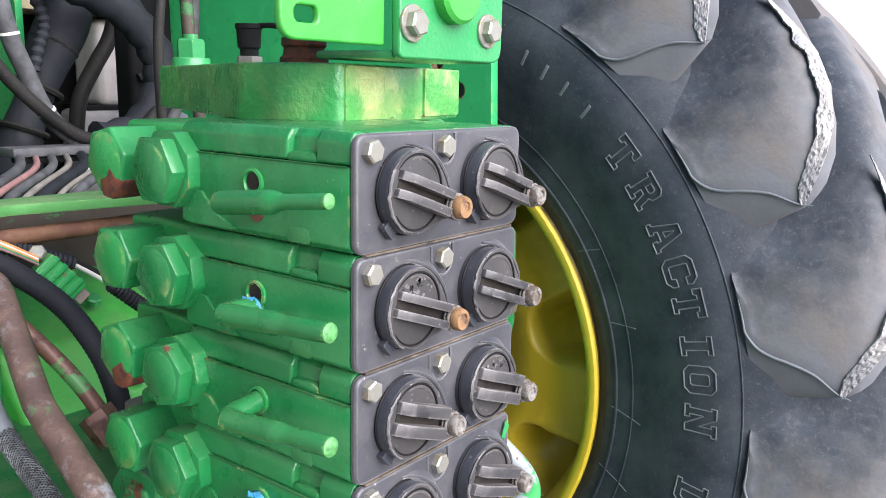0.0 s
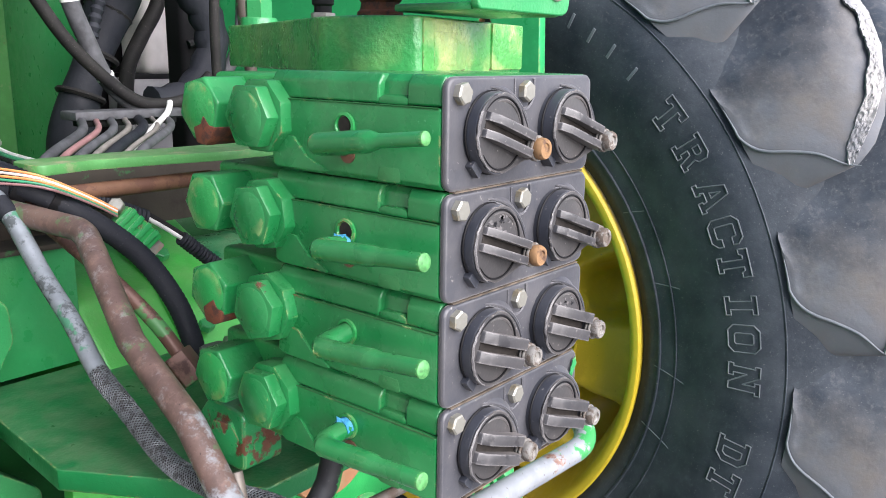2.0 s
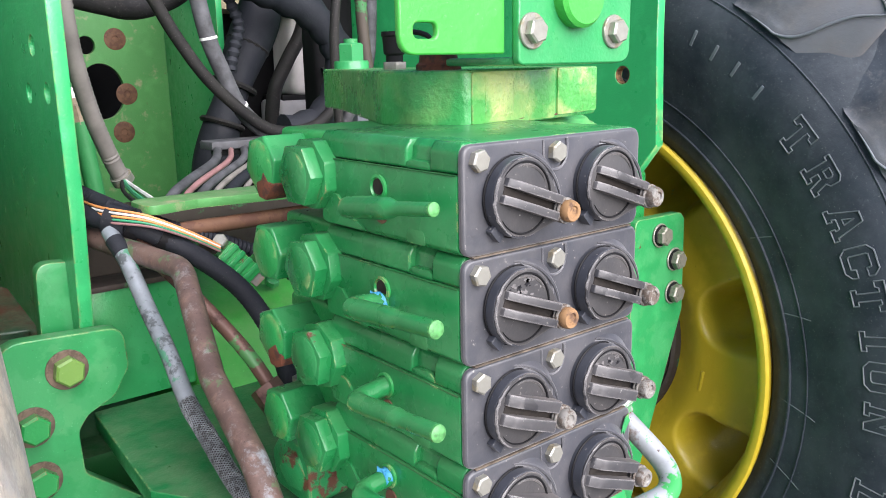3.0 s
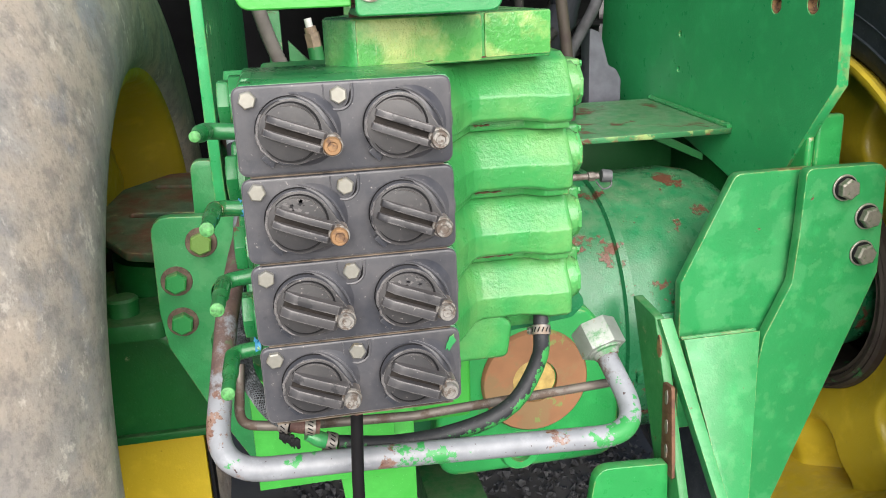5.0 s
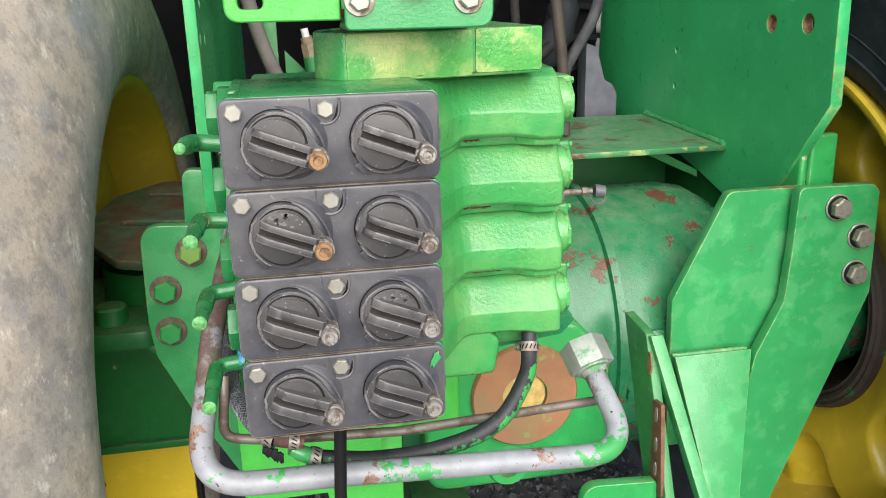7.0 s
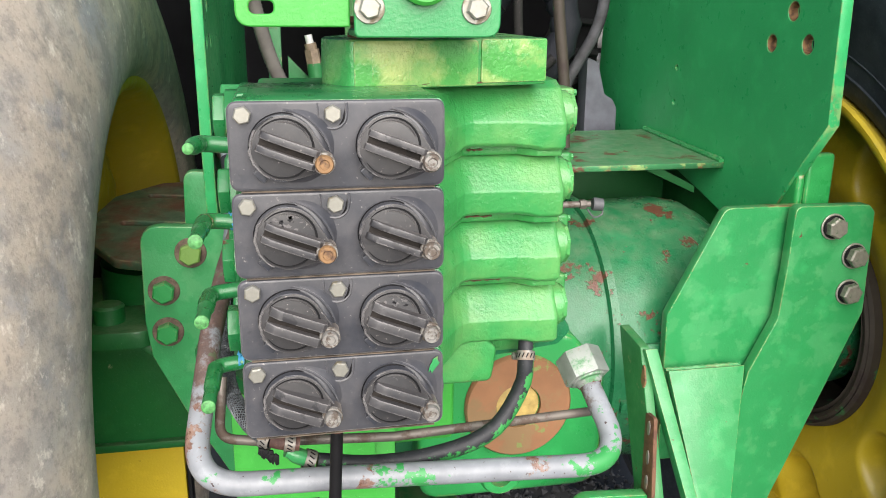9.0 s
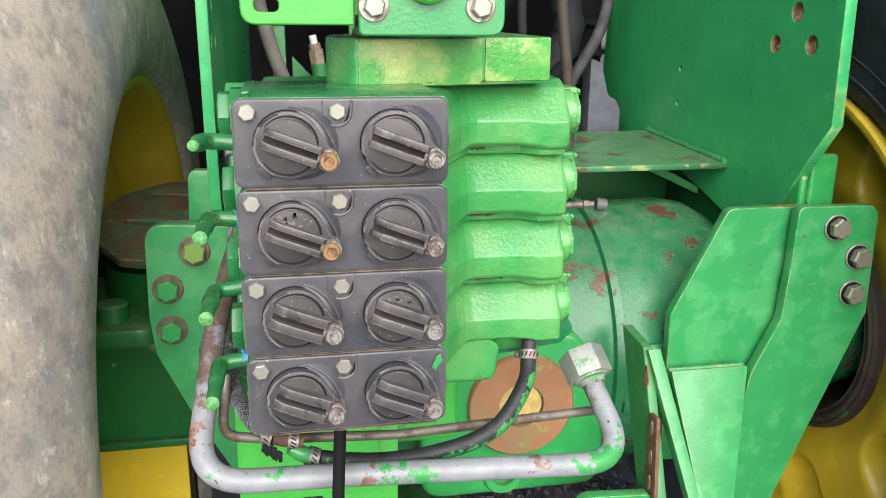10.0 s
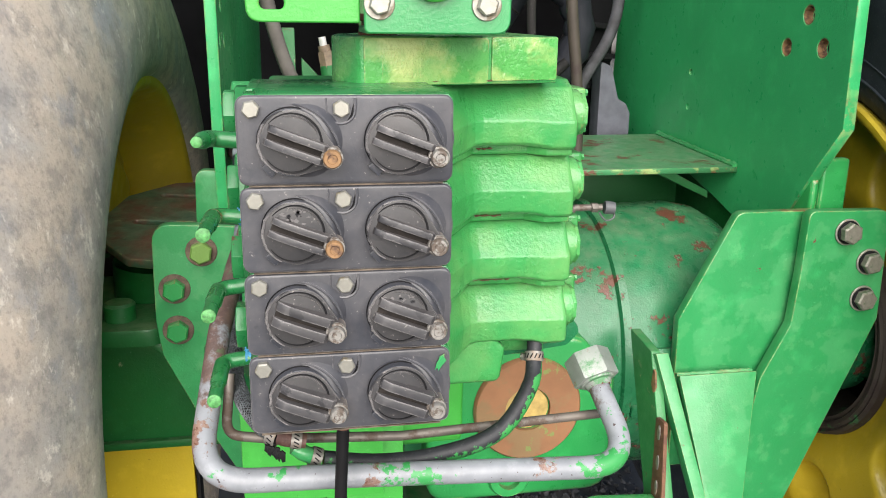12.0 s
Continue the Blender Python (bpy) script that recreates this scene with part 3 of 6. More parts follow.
def tyre_profile(side=1):
    """Radius and depth from the inner bulge, across the tyre from bead to bead."""
    half = [(0.502, 0.064), (0.513, 0.054), (0.527, 0.046), (0.55, 0.041), (0.585, 0.034), (0.62, 0.023), (0.66, 0.010), (0.70, 0.003), (0.735, 0.001),
            (0.765, 0.006), (0.785, 0.013), (0.80, 0.020), (0.825, 0.033), (0.86, 0.062), (0.905, 0.105), (0.94, 0.18)]
    if side < 0:
        half = [(0.502, 0.032), (0.513, 0.018), (0.527, 0.009), (0.55, 0.003), (0.585, 0.0), (0.61, 0.0012), (0.64, 0.006), (0.68, 0.0155), (0.72, 0.029), (0.76, 0.047), (0.80, 0.071), (0.84, 0.103), (0.88, 0.145), (0.915, 0.20), (0.94, 0.27)]
    return half + [(0.955, TYRE_W / 2)] + [(r, TYRE_W - u) for r, u in reversed(half)]


def spin(points, n, m):
    """The profile turned round the axle; local x along the axle, angle 0 towards the front."""
    bm = bmesh.new()
    rings = []
    for i in range(n):
        a = 2 * math.pi * i / n
        rings.append([bm.verts.new((u, r * math.cos(a), r * math.sin(a))) for r, u in points])
    for i in range(n):
        a, b = rings[i], rings[(i + 1) % n]
        for j in range(len(points) - 1):
            bm.faces.new((a[j], a[j + 1], b[j + 1], b[j]))
    bmesh.ops.recalc_face_normals(bm, faces=bm.faces)
    bmesh.ops.transform(bm, matrix=m, verts=bm.verts)
    return bm


def carcass_at(u):
    """The tyre's radius at depth u on the tread side."""
    pts = [(uu, r) for r, uu in tyre_profile() if r >= 0.80 and uu <= TYRE_W / 2]
    if u <= pts[0][0]:
        return pts[0][1]
    for (u0, r0), (u1, r1) in zip(pts, pts[1:]):
        if u <= u1:
            return r0 + (r1 - r0) * (u - u0) / (u1 - u0)
    return pts[-1][1]


LUG_U = [0.0115, 0.016, 0.024, 0.034, 0.045, 0.058, 0.075, 0.10, 0.13, 0.17, 0.24, 0.41]
LUG_R = [0.800, 0.826, 0.858, 0.892, 0.922, 0.952, 0.985, 1.010, 1.024, 1.031, 1.037, 1.042]
LUG_LOW = [9.0, 11.6, 12.8, 14.2, 16.2, 16.8, 15.4, 12.4, 8.4, 4.0, -2.5, -12.0]       # lower edge, in degrees
LUG_TOP = [6.5, 6.5, 6.5, 6.5, 6.5, 6.0, 4.0, 1.5, -2.0, -6.0, -12.0, -21.0]          # upper edge of the running face
LUG_FOOT = [3.2, 2.4, 1.2, 0.2, -0.5, -1.0, -2.0, -4.5, -8.0, -12.0, -18.0, -27.0]    # foot of the long fillet
EDGE_A = [-5.0, 0.0, 3.5, 7.0, 10.2, 12.6, 16.3]                                      # the torn edge: angle, inner and outer radius
EDGE_IN = [1.014, 1.013, 1.010, 0.998, 0.964, 0.930, 0.888]
EDGE_OUT = [1.024, 1.028, 1.029, 1.023, 1.006, 0.980, 0.926]


def soft(u, table):
    """The table's value at u, eased over the neighbouring entries."""
    w = 0.35 * max(0.006, float(u) * 0.30)
    return float(sum(np.interp(u + d * w, LUG_U, table) * k for d, k in ((-2, 1), (-1, 2), (0, 3), (1, 2), (2, 1)))) / 9.0


def lug_mesh(flip, seed):
    """One bar of the tread: a broad paddle at the shoulder that slants up to beyond the middle."""
    rnd = random.Random(seed)
    bm = bmesh.new()
    rows = []
    us = np.concatenate([np.linspace(0.0115, 0.06, 14), np.linspace(0.066, 0.41, 16)])
    for u in us:
        ro, low, top, foot = (soft(u, v) for v in (LUG_R, LUG_LOW, LUG_TOP, LUG_FOOT))
        u = float(u)
        ri = carcass_at(u) - 0.005
        ro = max(ro, ri + 0.011)
        ring = []
        steps = [(foot - 0.5, 0.0), (foot, 0.03)]
        steps += [(foot + (top - foot) * s, 0.03 + 0.97 * s * s * (3 - 2 * s)) for s in (0.2, 0.4, 0.6, 0.8)]
        steps += [(top, 1.0), (top + (low - top) * 0.4, 1.0), (top + (low - top) * 0.8, 0.995), (low - 0.25, 0.96), (low, 0.86), (low + 0.25, 0.4), (low + 0.5, 0.0)]
        for k, (deg, deep) in enumerate(steps):
            a = radians(deg)
            r = ri + (ro - ri) * deep + (rnd.uniform(-0.0003, 0.0003) if deep > 0.9 else 0)
            ring.append(bm.verts.new((u, r * math.cos(a), r * math.sin(a))))
        rows.append(ring)
    for a, b in zip(rows, rows[1:]):
        for k in range(len(a) - 1):
            bm.faces.new((a[k], a[k + 1], b[k + 1], b[k]))
    inner = [bm.verts.new(v.co.lerp(rows[0][6].co, 0.12) + Vector((-0.0012, 0, 0))) for v in rows[0]]
    for k in range(len(inner) - 1):
        bm.faces.new((inner[k], inner[k + 1], rows[0][k + 1], rows[0][k]))
    bm.faces.new(inner)
    bm.faces.new(rows[-1])
    for _ in range(2):
        bmesh.ops.smooth_vert(bm, verts=[v for ring in rows[:-1] for v in ring[1:-1]], factor=0.5, use_axis_x=True, use_axis_y=True, use_axis_z=True)
    bmesh.ops.recalc_face_normals(bm, faces=bm.faces)
    if flip:
        for v in bm.verts:
            v.co.x = TYRE_W - v.co.x
        bmesh.ops.reverse_faces(bm, faces=bm.faces)
    return bm


def chip_mesh(seed):
    """The torn, whitish strip of rubber along the edge of a bar."""
    bm = bmesh.new()
    rows = []
    n = 190
    for i in range(n):
        a = 16.3 - 21.3 * i / (n - 1)
        r0, r1 = (float(np.interp(a, EDGE_A, v)) for v in (EDGE_IN, EDGE_OUT))
        r0 += 0.007 * noise.noise((a * 0.7, 3.1, seed)) + 0.002 * noise.noise((a * 3.1, 7.7, seed))
        fade = max(0.05, min(1.0, (n - 1 - i) / 60, (i / 16) ** 0.6))
        r0 = r1 - 0.62 * (r1 - r0) * fade
        ring = []
        for k in range(19):
            r = r0 + (r1 - r0) * k / 18
            u = float(np.interp(r, LUG_R, LUG_U))
            rough = 0.0030 * noise.noise((r * 190, a * 2.6, seed)) + 0.0020 * noise.noise((r * 420, a * 6.5, seed)) + 0.0014 * noise.noise((r * 900, a * 15.0, seed))
            lift = (0.0022 + rough) * (0.0 if k in (0, 18) else 1.0) - (0.004 if k in (0, 18) else 0.0)
            r += 0.4 * lift
            ring.append(bm.verts.new((u - 0.9 * lift, r * math.cos(radians(a)), r * math.sin(radians(a)))))
        rows.append(ring)
    for a, b in zip(rows, rows[1:]):
        for k in range(len(a) - 1):
            bm.faces.new((a[k], a[k + 1], b[k + 1], b[k]))
    bmesh.ops.recalc_face_normals(bm, faces=bm.faces)
    return bm


def bead_mesh():
    """The raised moulding that outlines the foot of a bar on the shoulder."""
    path = [(0.0105, 0.797, a) for a in (5.0, 6.0, 7.0, 8.0, 8.8)]
    path += [(0.0115, 0.803, 9.9), (0.0140, 0.814, 11.0), (0.018, 0.832, 11.9), (0.024, 0.857, 12.7), (0.034, 0.890, 14.0), (0.044, 0.918, 15.8), (0.052, 0.938, 16.5)]
    line = [Vector((u - 0.0022, r * math.cos(radians(a)), r * math.sin(radians(a)))) for u, r, a in path]
    return tube(smooth_path(line, 0.006), lambda s: 0.0006 + 0.0022 * math.sin(math.pi * s) ** 0.7, 8)


GLYPHS = {
    "T": [[(0, 7), (6, 7), (6, 5), (4.9, 5), (4.6, 5.7), (3.8, 5.7), (3.8, 1.1), (4.6, 1.1), (4.6, 0), (1.4, 0), (1.4, 1.1), (2.2, 1.1), (2.2, 5.7), (1.4, 5.7), (1.1, 5), (0, 5)]],
    "R": [[(0, 7), (4.6, 7), (5.6, 6.2), (5.6, 4.2), (4.8, 3.5), (5.4, 1.1), (6, 1.1), (6, 0), (4.2, 0), (3.4, 3), (2.3, 3), (2.3, 1.1), (3, 1.1), (3, 0), (0, 0), (0, 1.1), (0.8, 1.1), (0.8, 5.9), (0, 5.9)],
          [(2.3, 5.7), (3.8, 5.7), (4.1, 5.3), (4.1, 4.6), (3.8, 4.2), (2.3, 4.2)]],
    "A": [[(2, 7), (4, 7), (5.6, 1.1), (6.2, 1.1), (6.2, 0), (3.8, 0), (3.8, 1.1), (4.2, 1.1), (4.0, 2.0), (2.0, 2.0), (1.8, 1.1), (2.2, 1.1), (2.2, 0), (-0.2, 0), (-0.2, 1.1), (0.4, 1.1)], [(3, 5.6), (3.6, 3.2), (2.4, 3.2)]],
    "C": [[(0, 5.8), (1.2, 7), (4.8, 7), (6, 5.8), (6, 4.6), (4.4, 4.6), (4.2, 5.6), (1.8, 5.6), (1.6, 5.2), (1.6, 1.8), (1.8, 1.4), (4.2, 1.4), (4.4, 2.4), (6, 2.4), (6, 1.2), (4.8, 0), (1.2, 0), (0, 1.2)]],
    "I": [[(0.8, 7), (4.8, 7), (4.8, 5.9), (3.7, 5.9), (3.7, 1.1), (4.8, 1.1), (4.8, 0), (0.8, 0), (0.8, 1.1), (1.9, 1.1), (1.9, 5.9), (0.8, 5.9)]],
    "O": [[(0, 5.8), (1.2, 7), (4.8, 7), (6, 5.8), (6, 1.2), (4.8, 0), (1.2, 0), (0, 1.2)], [(1.8, 5.2), (2.2, 5.6), (3.8, 5.6), (4.2, 5.2), (4.2, 1.8), (3.8, 1.4), (2.2, 1.4), (1.8, 1.8)]],
    "N": [[(-0.2, 7), (2.1, 7), (4.2, 3.2), (4.2, 5.9), (3.5, 5.9), (3.5, 7), (6.2, 7), (6.2, 5.9), (5.6, 5.9), (5.6, 0), (4.1, 0), (1.8, 4.2), (1.8, 1.1), (2.5, 1.1), (2.5, 0), (-0.2, 0), (-0.2, 1.1), (0.4, 1.1), (0.4, 5.9), (-0.2, 5.9)]],
    "D": [[(0, 7), (4.4, 7), (6, 5.4), (6, 1.6), (4.4, 0), (0, 0), (0, 1.1), (0.8, 1.1), (0.8, 5.9), (0, 5.9)], [(2.4, 5.6), (3.8, 5.6), (4.4, 4.9), (4.4, 2.1), (3.8, 1.4), (2.4, 1.4)]],
}


def letter_mesh(ch, size):
    """The raised outline of a slab-serif block letter."""
    bm = bmesh.new()
    for loop in GLYPHS[ch]:
        p = [Vector(((x - 3) * size / 7, (y - 3.5) * size / 7, 0.0)) for x, y in loop]
        p += [p[0], p[1]]
        dense = []
        for a, b in zip(p, p[1:]):
            dense += [a, a.lerp(b, 0.06), a.lerp(b, 0.94)]
        join(bm, tube(dense, 0.0015, 5))
    return mesh_of("letter", bm, tyre_line, 0)


def rim_mesh(m):
    prof = [(0.438, 0.40), (0.432, 0.28), (0.430, 0.16), (0.440, 0.125), (0.452, 0.095), (0.460, 0.068), (0.466, 0.050), (0.476, 0.042),
            (0.485, 0.042), (0.4885, 0.048), (0.487, 0.058), (0.478, 0.070), (0.474, 0.12)]
    return spin(prof, 96, m)


def ease(v, lo, hi):
    v = min(1.0, max(0.0, (v - lo) / (hi - lo)))
    return v * v * (3 - 2 * v)


def disc_mesh(m, pockets=8):
    """The cast wheel centre: broad convex lobes, with scoops between them that open towards the rim and end in a round hollow."""
    bm = bmesh.new()
    nr, na = 46, 384
    rings = []
    for i in range(nr):
        r = 0.215 + (0.436 - 0.215) * i / (nr - 1)
        ring = []
        for j in range(na):
            a = 2 * math.pi * j / na
            ph = ((a - radians(166.5)) * pockets / (2 * math.pi) + 0.5) % 1.0 - 0.5
            arc = ph * 2 * math.pi / pockets * r
            base = 0.185 - 0.035 * ease(r, 0.20, 0.30) + 0.020 * ease(r, 0.36, 0.43)
            wide = 0.058 + 0.030 * ease(r, 0.30, 0.43)
            inner = 0.318 - r
            far = math.hypot(arc, max(0.0, 0.345 - r)) if inner > -0.03 else abs(arc)
            s = 1.0 - ease(far, wide * 0.45, wide)
            slope = 0.55 - 0.45 * max(-1.0, min(1.0, arc / wide))
            ring.append(bm.verts.new((base + (0.035 + 0.125 * slope) * s * ease(r, 0.265, 0.36), r * math.cos(a), r * math.sin(a))))
        rings.append(ring)
    for a, b in zip(rings, rings[1:]):
        for j in range(na):
            bm.faces.new((a[j], a[(j + 1) % na], b[(j + 1) % na], b[j]))
    bmesh.ops.recalc_face_normals(bm, faces=bm.faces)
    bmesh.ops.transform(bm, matrix=m, verts=bm.verts)
    return bm


def wheel(side, label, lettered):
    """side +1: beyond the stack; -1: the near one. Local x runs away from the tractor's middle."""
    m = Matrix.Translation((MID_X + side * SIDE_U, AXLE_Y, AXLE_Z)) @ Matrix.Diagonal((side, 1, 1, 1))
    base = thing("wheel", label, "wheel", (MID_X + side * (SIDE_U + TYRE_W / 2), AXLE_Y, AXLE_Z - 1.042 * GROW), "rear wheels")
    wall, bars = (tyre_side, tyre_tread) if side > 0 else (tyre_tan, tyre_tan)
    ty = part("tyre", spin(tyre_profile(side), 144, m @ ROUND), wall, base, "black tyre with worn grey tread bars")
    n = 19
    lug = {}
    for flip in (False, True):
        bm = lug_mesh(flip, 3)
        if side < 0:
            bmesh.ops.transform(bm, matrix=Matrix.Diagonal((-1, 1, 1, 1)), verts=bm.verts)
            bmesh.ops.reverse_faces(bm, faces=bm.faces)
        lug[flip] = mesh_of("tread_bar", bm, bars, 42.0)
    bm = chip_mesh(5)
    if side < 0:
        bmesh.ops.transform(bm, matrix=Matrix.Diagonal((-1, 1, 1, 1)), verts=bm.verts)
        bmesh.ops.reverse_faces(bm, faces=bm.faces)
    chipped = mesh_of("chipped_edge", bm, tyre_chip, 24.0)
    bead = mesh_of("moulded_edge", bead_mesh(), tyre_bead, 60.0)
    at = Matrix.Translation((MID_X + side * (SIDE_U + (0.095 if side < 0 else 0.0)), AXLE_Y, AXLE_Z))
    for i in range(n):
        a = 137.8 + i * 360.0 / n
        for flip in (False, True):
            turn = at @ ROUND @ pose(0, 0, 0, a + (180.0 / n if flip else 0.0))
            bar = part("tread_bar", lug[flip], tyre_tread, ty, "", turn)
            if not flip and side > 0:
                part("moulded_edge", bead, tyre_tread, ty, "", turn)
                part("chipped_edge", chipped, tyre_chip, ty, "torn pale rubber edge", turn)
    # ring that parts the sidewall from the shoulder, bead rings
    for r, u, w in () if side < 0 else ((0.783, 0.0125, 0.0022), (0.545, 0.0420, 0.0035), (0.58, 0.0350, 0.002)):
        ring = [Vector((MID_X + side * (SIDE_U + u), AXLE_Y + r * GROW * math.cos(2 * math.pi * k / 120), AXLE_Z + r * GROW * math.sin(2 * math.pi * k / 120))) for k in range(121)]
        part("moulded_ring", tube(ring, w, 6, None, False), wall, ty)
    if not lettered:
        for a, half, r in ((139.5, 2.3, 0.640), (145.2, 2.0, 0.632), (150.5, 2.1, 0.640), (160.5, 2.4, 0.628), (166.4, 2.2, 0.632), (172.0, 2.0, 0.636)):
            loop = [spot(a + half * math.copysign(abs(math.cos(t)) ** 0.6, math.cos(t)), r - 0.02 + 0.030 * math.copysign(abs(math.sin(t)) ** 0.6, math.sin(t)), side, 0.0) for t in (2 * math.pi * k / 36 for k in range(37))]
            part("moulded_outline", tube(loop, 0.0014, 6, None, False), tyre_tan, ty)
    if lettered:
        for ch, a in zip("TRACTION", (139.2, 145.2, 151.6, 156.9, 161.4, 167.2, 171.7, 177.4)):
            put_letter(ty, ch, a, side)
        for ch, a in zip("DT", (188.4, 193.4)):
            put_letter(ty, ch, a, side)
        for a, r in ((131.2, 0.713), (126.5, 0.715), (122.5, 0.714), (118.5, 0.715)):
            put_bar(ty, a, r, 0.030, 0.006)
        for a, r0, r1 in ((163.0, 0.545, 0.60), (180.0, 0.535, 0.60), (193.0, 0.53, 0.60), (148.0, 0.53, 0.575)):
            p = [spot(a + k * 0.5, r0 + (r1 - r0) * k / 3, side) for k in range(4)]
            part("moulded_rib", tube(p, 0.0012, 6), tyre_line, ty)
    m = m @ Matrix.Translation((-0.016 if side < 0 else -0.011, 0, 0)) @ Matrix.Diagonal((1, RIM_GROW, RIM_GROW, 1))
    rim = part("rim", rim_mesh(m), yellow, base, "yellow painted steel rim")
    part("wheel_centre", disc_mesh(m), yellow, base, "yellow cast wheel centre with scooped pockets", None, 75.0)
    mark = [Vector((0.1505, 0.302 * math.cos(radians(q)), 0.302 * math.sin(radians(q)))) for q in (186, 190, 194)]
    part("casting_mark", tube([m @ p for p in mark], 0.0045, 8), yellow, base)
    part("hub_ring", lathe([(0.232, 0.175), (0.230, 0.158), (0.224, 0.152), (0.219, 0.156), (0.214, 0.150), (0.207, 0.152), (0.202, 0.160), (0.196, 0.156), (0.190, 0.168), (0.186, 0.20), (0.180, 0.30)], m @ along((1, 0, 0), (0, 0, 0)), 64), rust_plate, base, "dark dirty hub ring")
    part("hub", lathe([(0, 0.10), (0.10, 0.10), (0.125, 0.11), (0.13, 0.30)], m @ along((1, 0, 0), (0, 0, 0)), 40), green_worn, base, "dark green axle hub with rust")
    # Black disc added behind the centre for the dark open hub.
    part("hub_backing", lathe([(0, 0.36), (0.20, 0.36), (0.43, 0.37)], m @ along((1, 0, 0), (0, 0, 0)), 48), black, base)
    return base


def spot(a, r, side, lift=0.0):
    u = float(np.interp(r, [0.527, 0.55, 0.585, 0.62, 0.66, 0.70, 0.735, 0.765, 0.785], [0.046, 0.041, 0.034, 0.023, 0.010, 0.003, 0.001, 0.006, 0.013]))
    return Vector((MID_X + side * (SIDE_U + u - lift), AXLE_Y + r * GROW * math.cos(radians(a)), AXLE_Z + r * GROW * math.sin(radians(a))))


def put_letter(parent, ch, a, side):
    p = spot(a, 0.716, side)
    rad = (spot(a, 0.736, side) - spot(a, 0.696, side)).normalized()
    ahead = spot(a + 2, 0.716, side) - spot(a - 2, 0.716, side)
    part("letter", letter_mesh(ch, 0.059), tyre_line, parent, "", frame_to(ahead, rad, p))


def put_bar(parent, a, r, long, wide):
    p, rad = spot(a, r, 1), (spot(a, r + 0.02, 1) - spot(a, r - 0.02, 1)).normalized()
    m = frame_to(spot(a + 2, r, 1) - spot(a - 2, r, 1), rad, p)
    part("lettering_bar", prism([(-wide / 2, -long / 2), (wide / 2, -long / 2), (wide / 2, long / 2), (-wide / 2, long / 2)], -0.002, 0.0015, m, 0.0006), tyre_line, parent)


wheel(1, "large black tractor tyre on a yellow rim, tread bars chipped", True)
near_wheel = wheel(-1, "large dusty tractor tyre on a yellow rim, tan with dried dirt", False)
near_wheel.matrix_basis = Matrix.Translation((-0.199, AXLE_Y, 0)) @ pose(0, 0, 0, 0, 0, -1.7) @ Matrix.Translation((0.193, -AXLE_Y, 0)) @ near_wheel.matrix_basis

# ---- frame, axle and hitch ----
frame_right = thing("frame_plate", "tall green steel side plate with drilled holes", "steel plate", (0.92, 1.0, 0.66), "side plates")
DRILLED = ((0.664, 1.083, 0.0165), (0.720, 1.027, 0.0155), (0.613, 1.029, 0.0165), (0.666, 1.145, 0.0165))
out = [(0.538, 1.60), (0.538, 1.10), (0.531, 0.902), (0.583, 0.835), (0.70, 0.67), (0.837, 0.685), (0.941, 0.712), (1.20, 0.77), (1.45, 0.765), (1.56, 0.80), (1.53, 1.11), (1.53, 1.60)]
holes = [circle(y, z, r, 18) for y, z, r in DRILLED + ((1.083, 0.960, 0.0065), (1.084, 0.883, 0.0065))]
part("plate", sheet("plate", out, holes, 0.021, YZ @ Matrix.Translation((0, 0, 0.912)), green_plate), green_plate, frame_right)
for y, z, r in DRILLED:
    part("hole_lining", lathe([(r - 0.0002, -0.018), (r - 0.0012, -0.018), (r - 0.0012, -0.001), (r - 0.0002, -0.001)], YZ @ Matrix.Translation((y, z, 0.931)), 20, True), rusty_bright, frame_right, "bare rusted hole wall")
frame_left = thing("frame_plate", "tall green steel side plate, rear edge chipped and brightened", "steel plate", (-0.10, 1.0, 0.66), "side plates")
out = [(0.598, 1.60), (0.598, 1.10), (0.600, 0.90), (0.615, 0.77), (0.65, 0.66), (1.04, 0.66), (1.50, 0.75), (2.30, 0.75), (2.30, 1.60)]
holes = [circle(y, z, r, 18) for y, z, r in ((0.674, 1.088, 0.0115), (0.712, 1.033, 0.0115), (0.633, 1.034, 0.0115))]
part("plate", sheet("plate", out, holes, 0.017, YZ @ Matrix.Translation((0, 0, -0.088)), green_plate), green_plate, frame_left)

shelf = thing("cross_shelf", "flat green steel shelf welded between the side plates", "steel plate", (0.55, 1.02, 0.78))
LEVEL = Matrix.Translation((0, 0.84, 0.776)) @ pose(0, 0, 0, 2.2)
part("plate", sheet("plate", [(0.20, 0.0), (0.910, 0.0), (0.910, 0.38), (0.20, 0.38)], [], 0.012, LEVEL, green_shelf), green_shelf, shelf)
rnd = random.Random(8)
part("weld_bead", tube([LEVEL @ Vector((0.905, 0.0095 * i, 0.015 + rnd.uniform(-0.001, 0.001))) for i in range(40)], 0.0065, 8, (0.0009,)), green, shelf)
part("brace", prism([(0.74, 0.772), (0.79, 0.756), (0.911, 0.700), (0.911, 0.716), (0.80, 0.772)], 0, 0.05, XZ @ Matrix.Translation((0, 0.0, -1.0)), 0.002), green_dirty, shelf)
# Added dark panel: gives the shade below the shelf and hides the rim.
part("shelf_shade_panel", box((0.20, 1.10, 0.36), (0.911, 1.115, 0.772), 0.002), green_shade_dark, shelf, "added dark panel for the shade under the shelf")

# Added dark panel where the wheel well lies in shade.
part("wheel_shade_panel", box((0.937, 0.80, 0.25), (0.945, 1.55, 0.82), 0.002), green_shade_dark, frame_right, "added dark panel for the shade behind the plate")

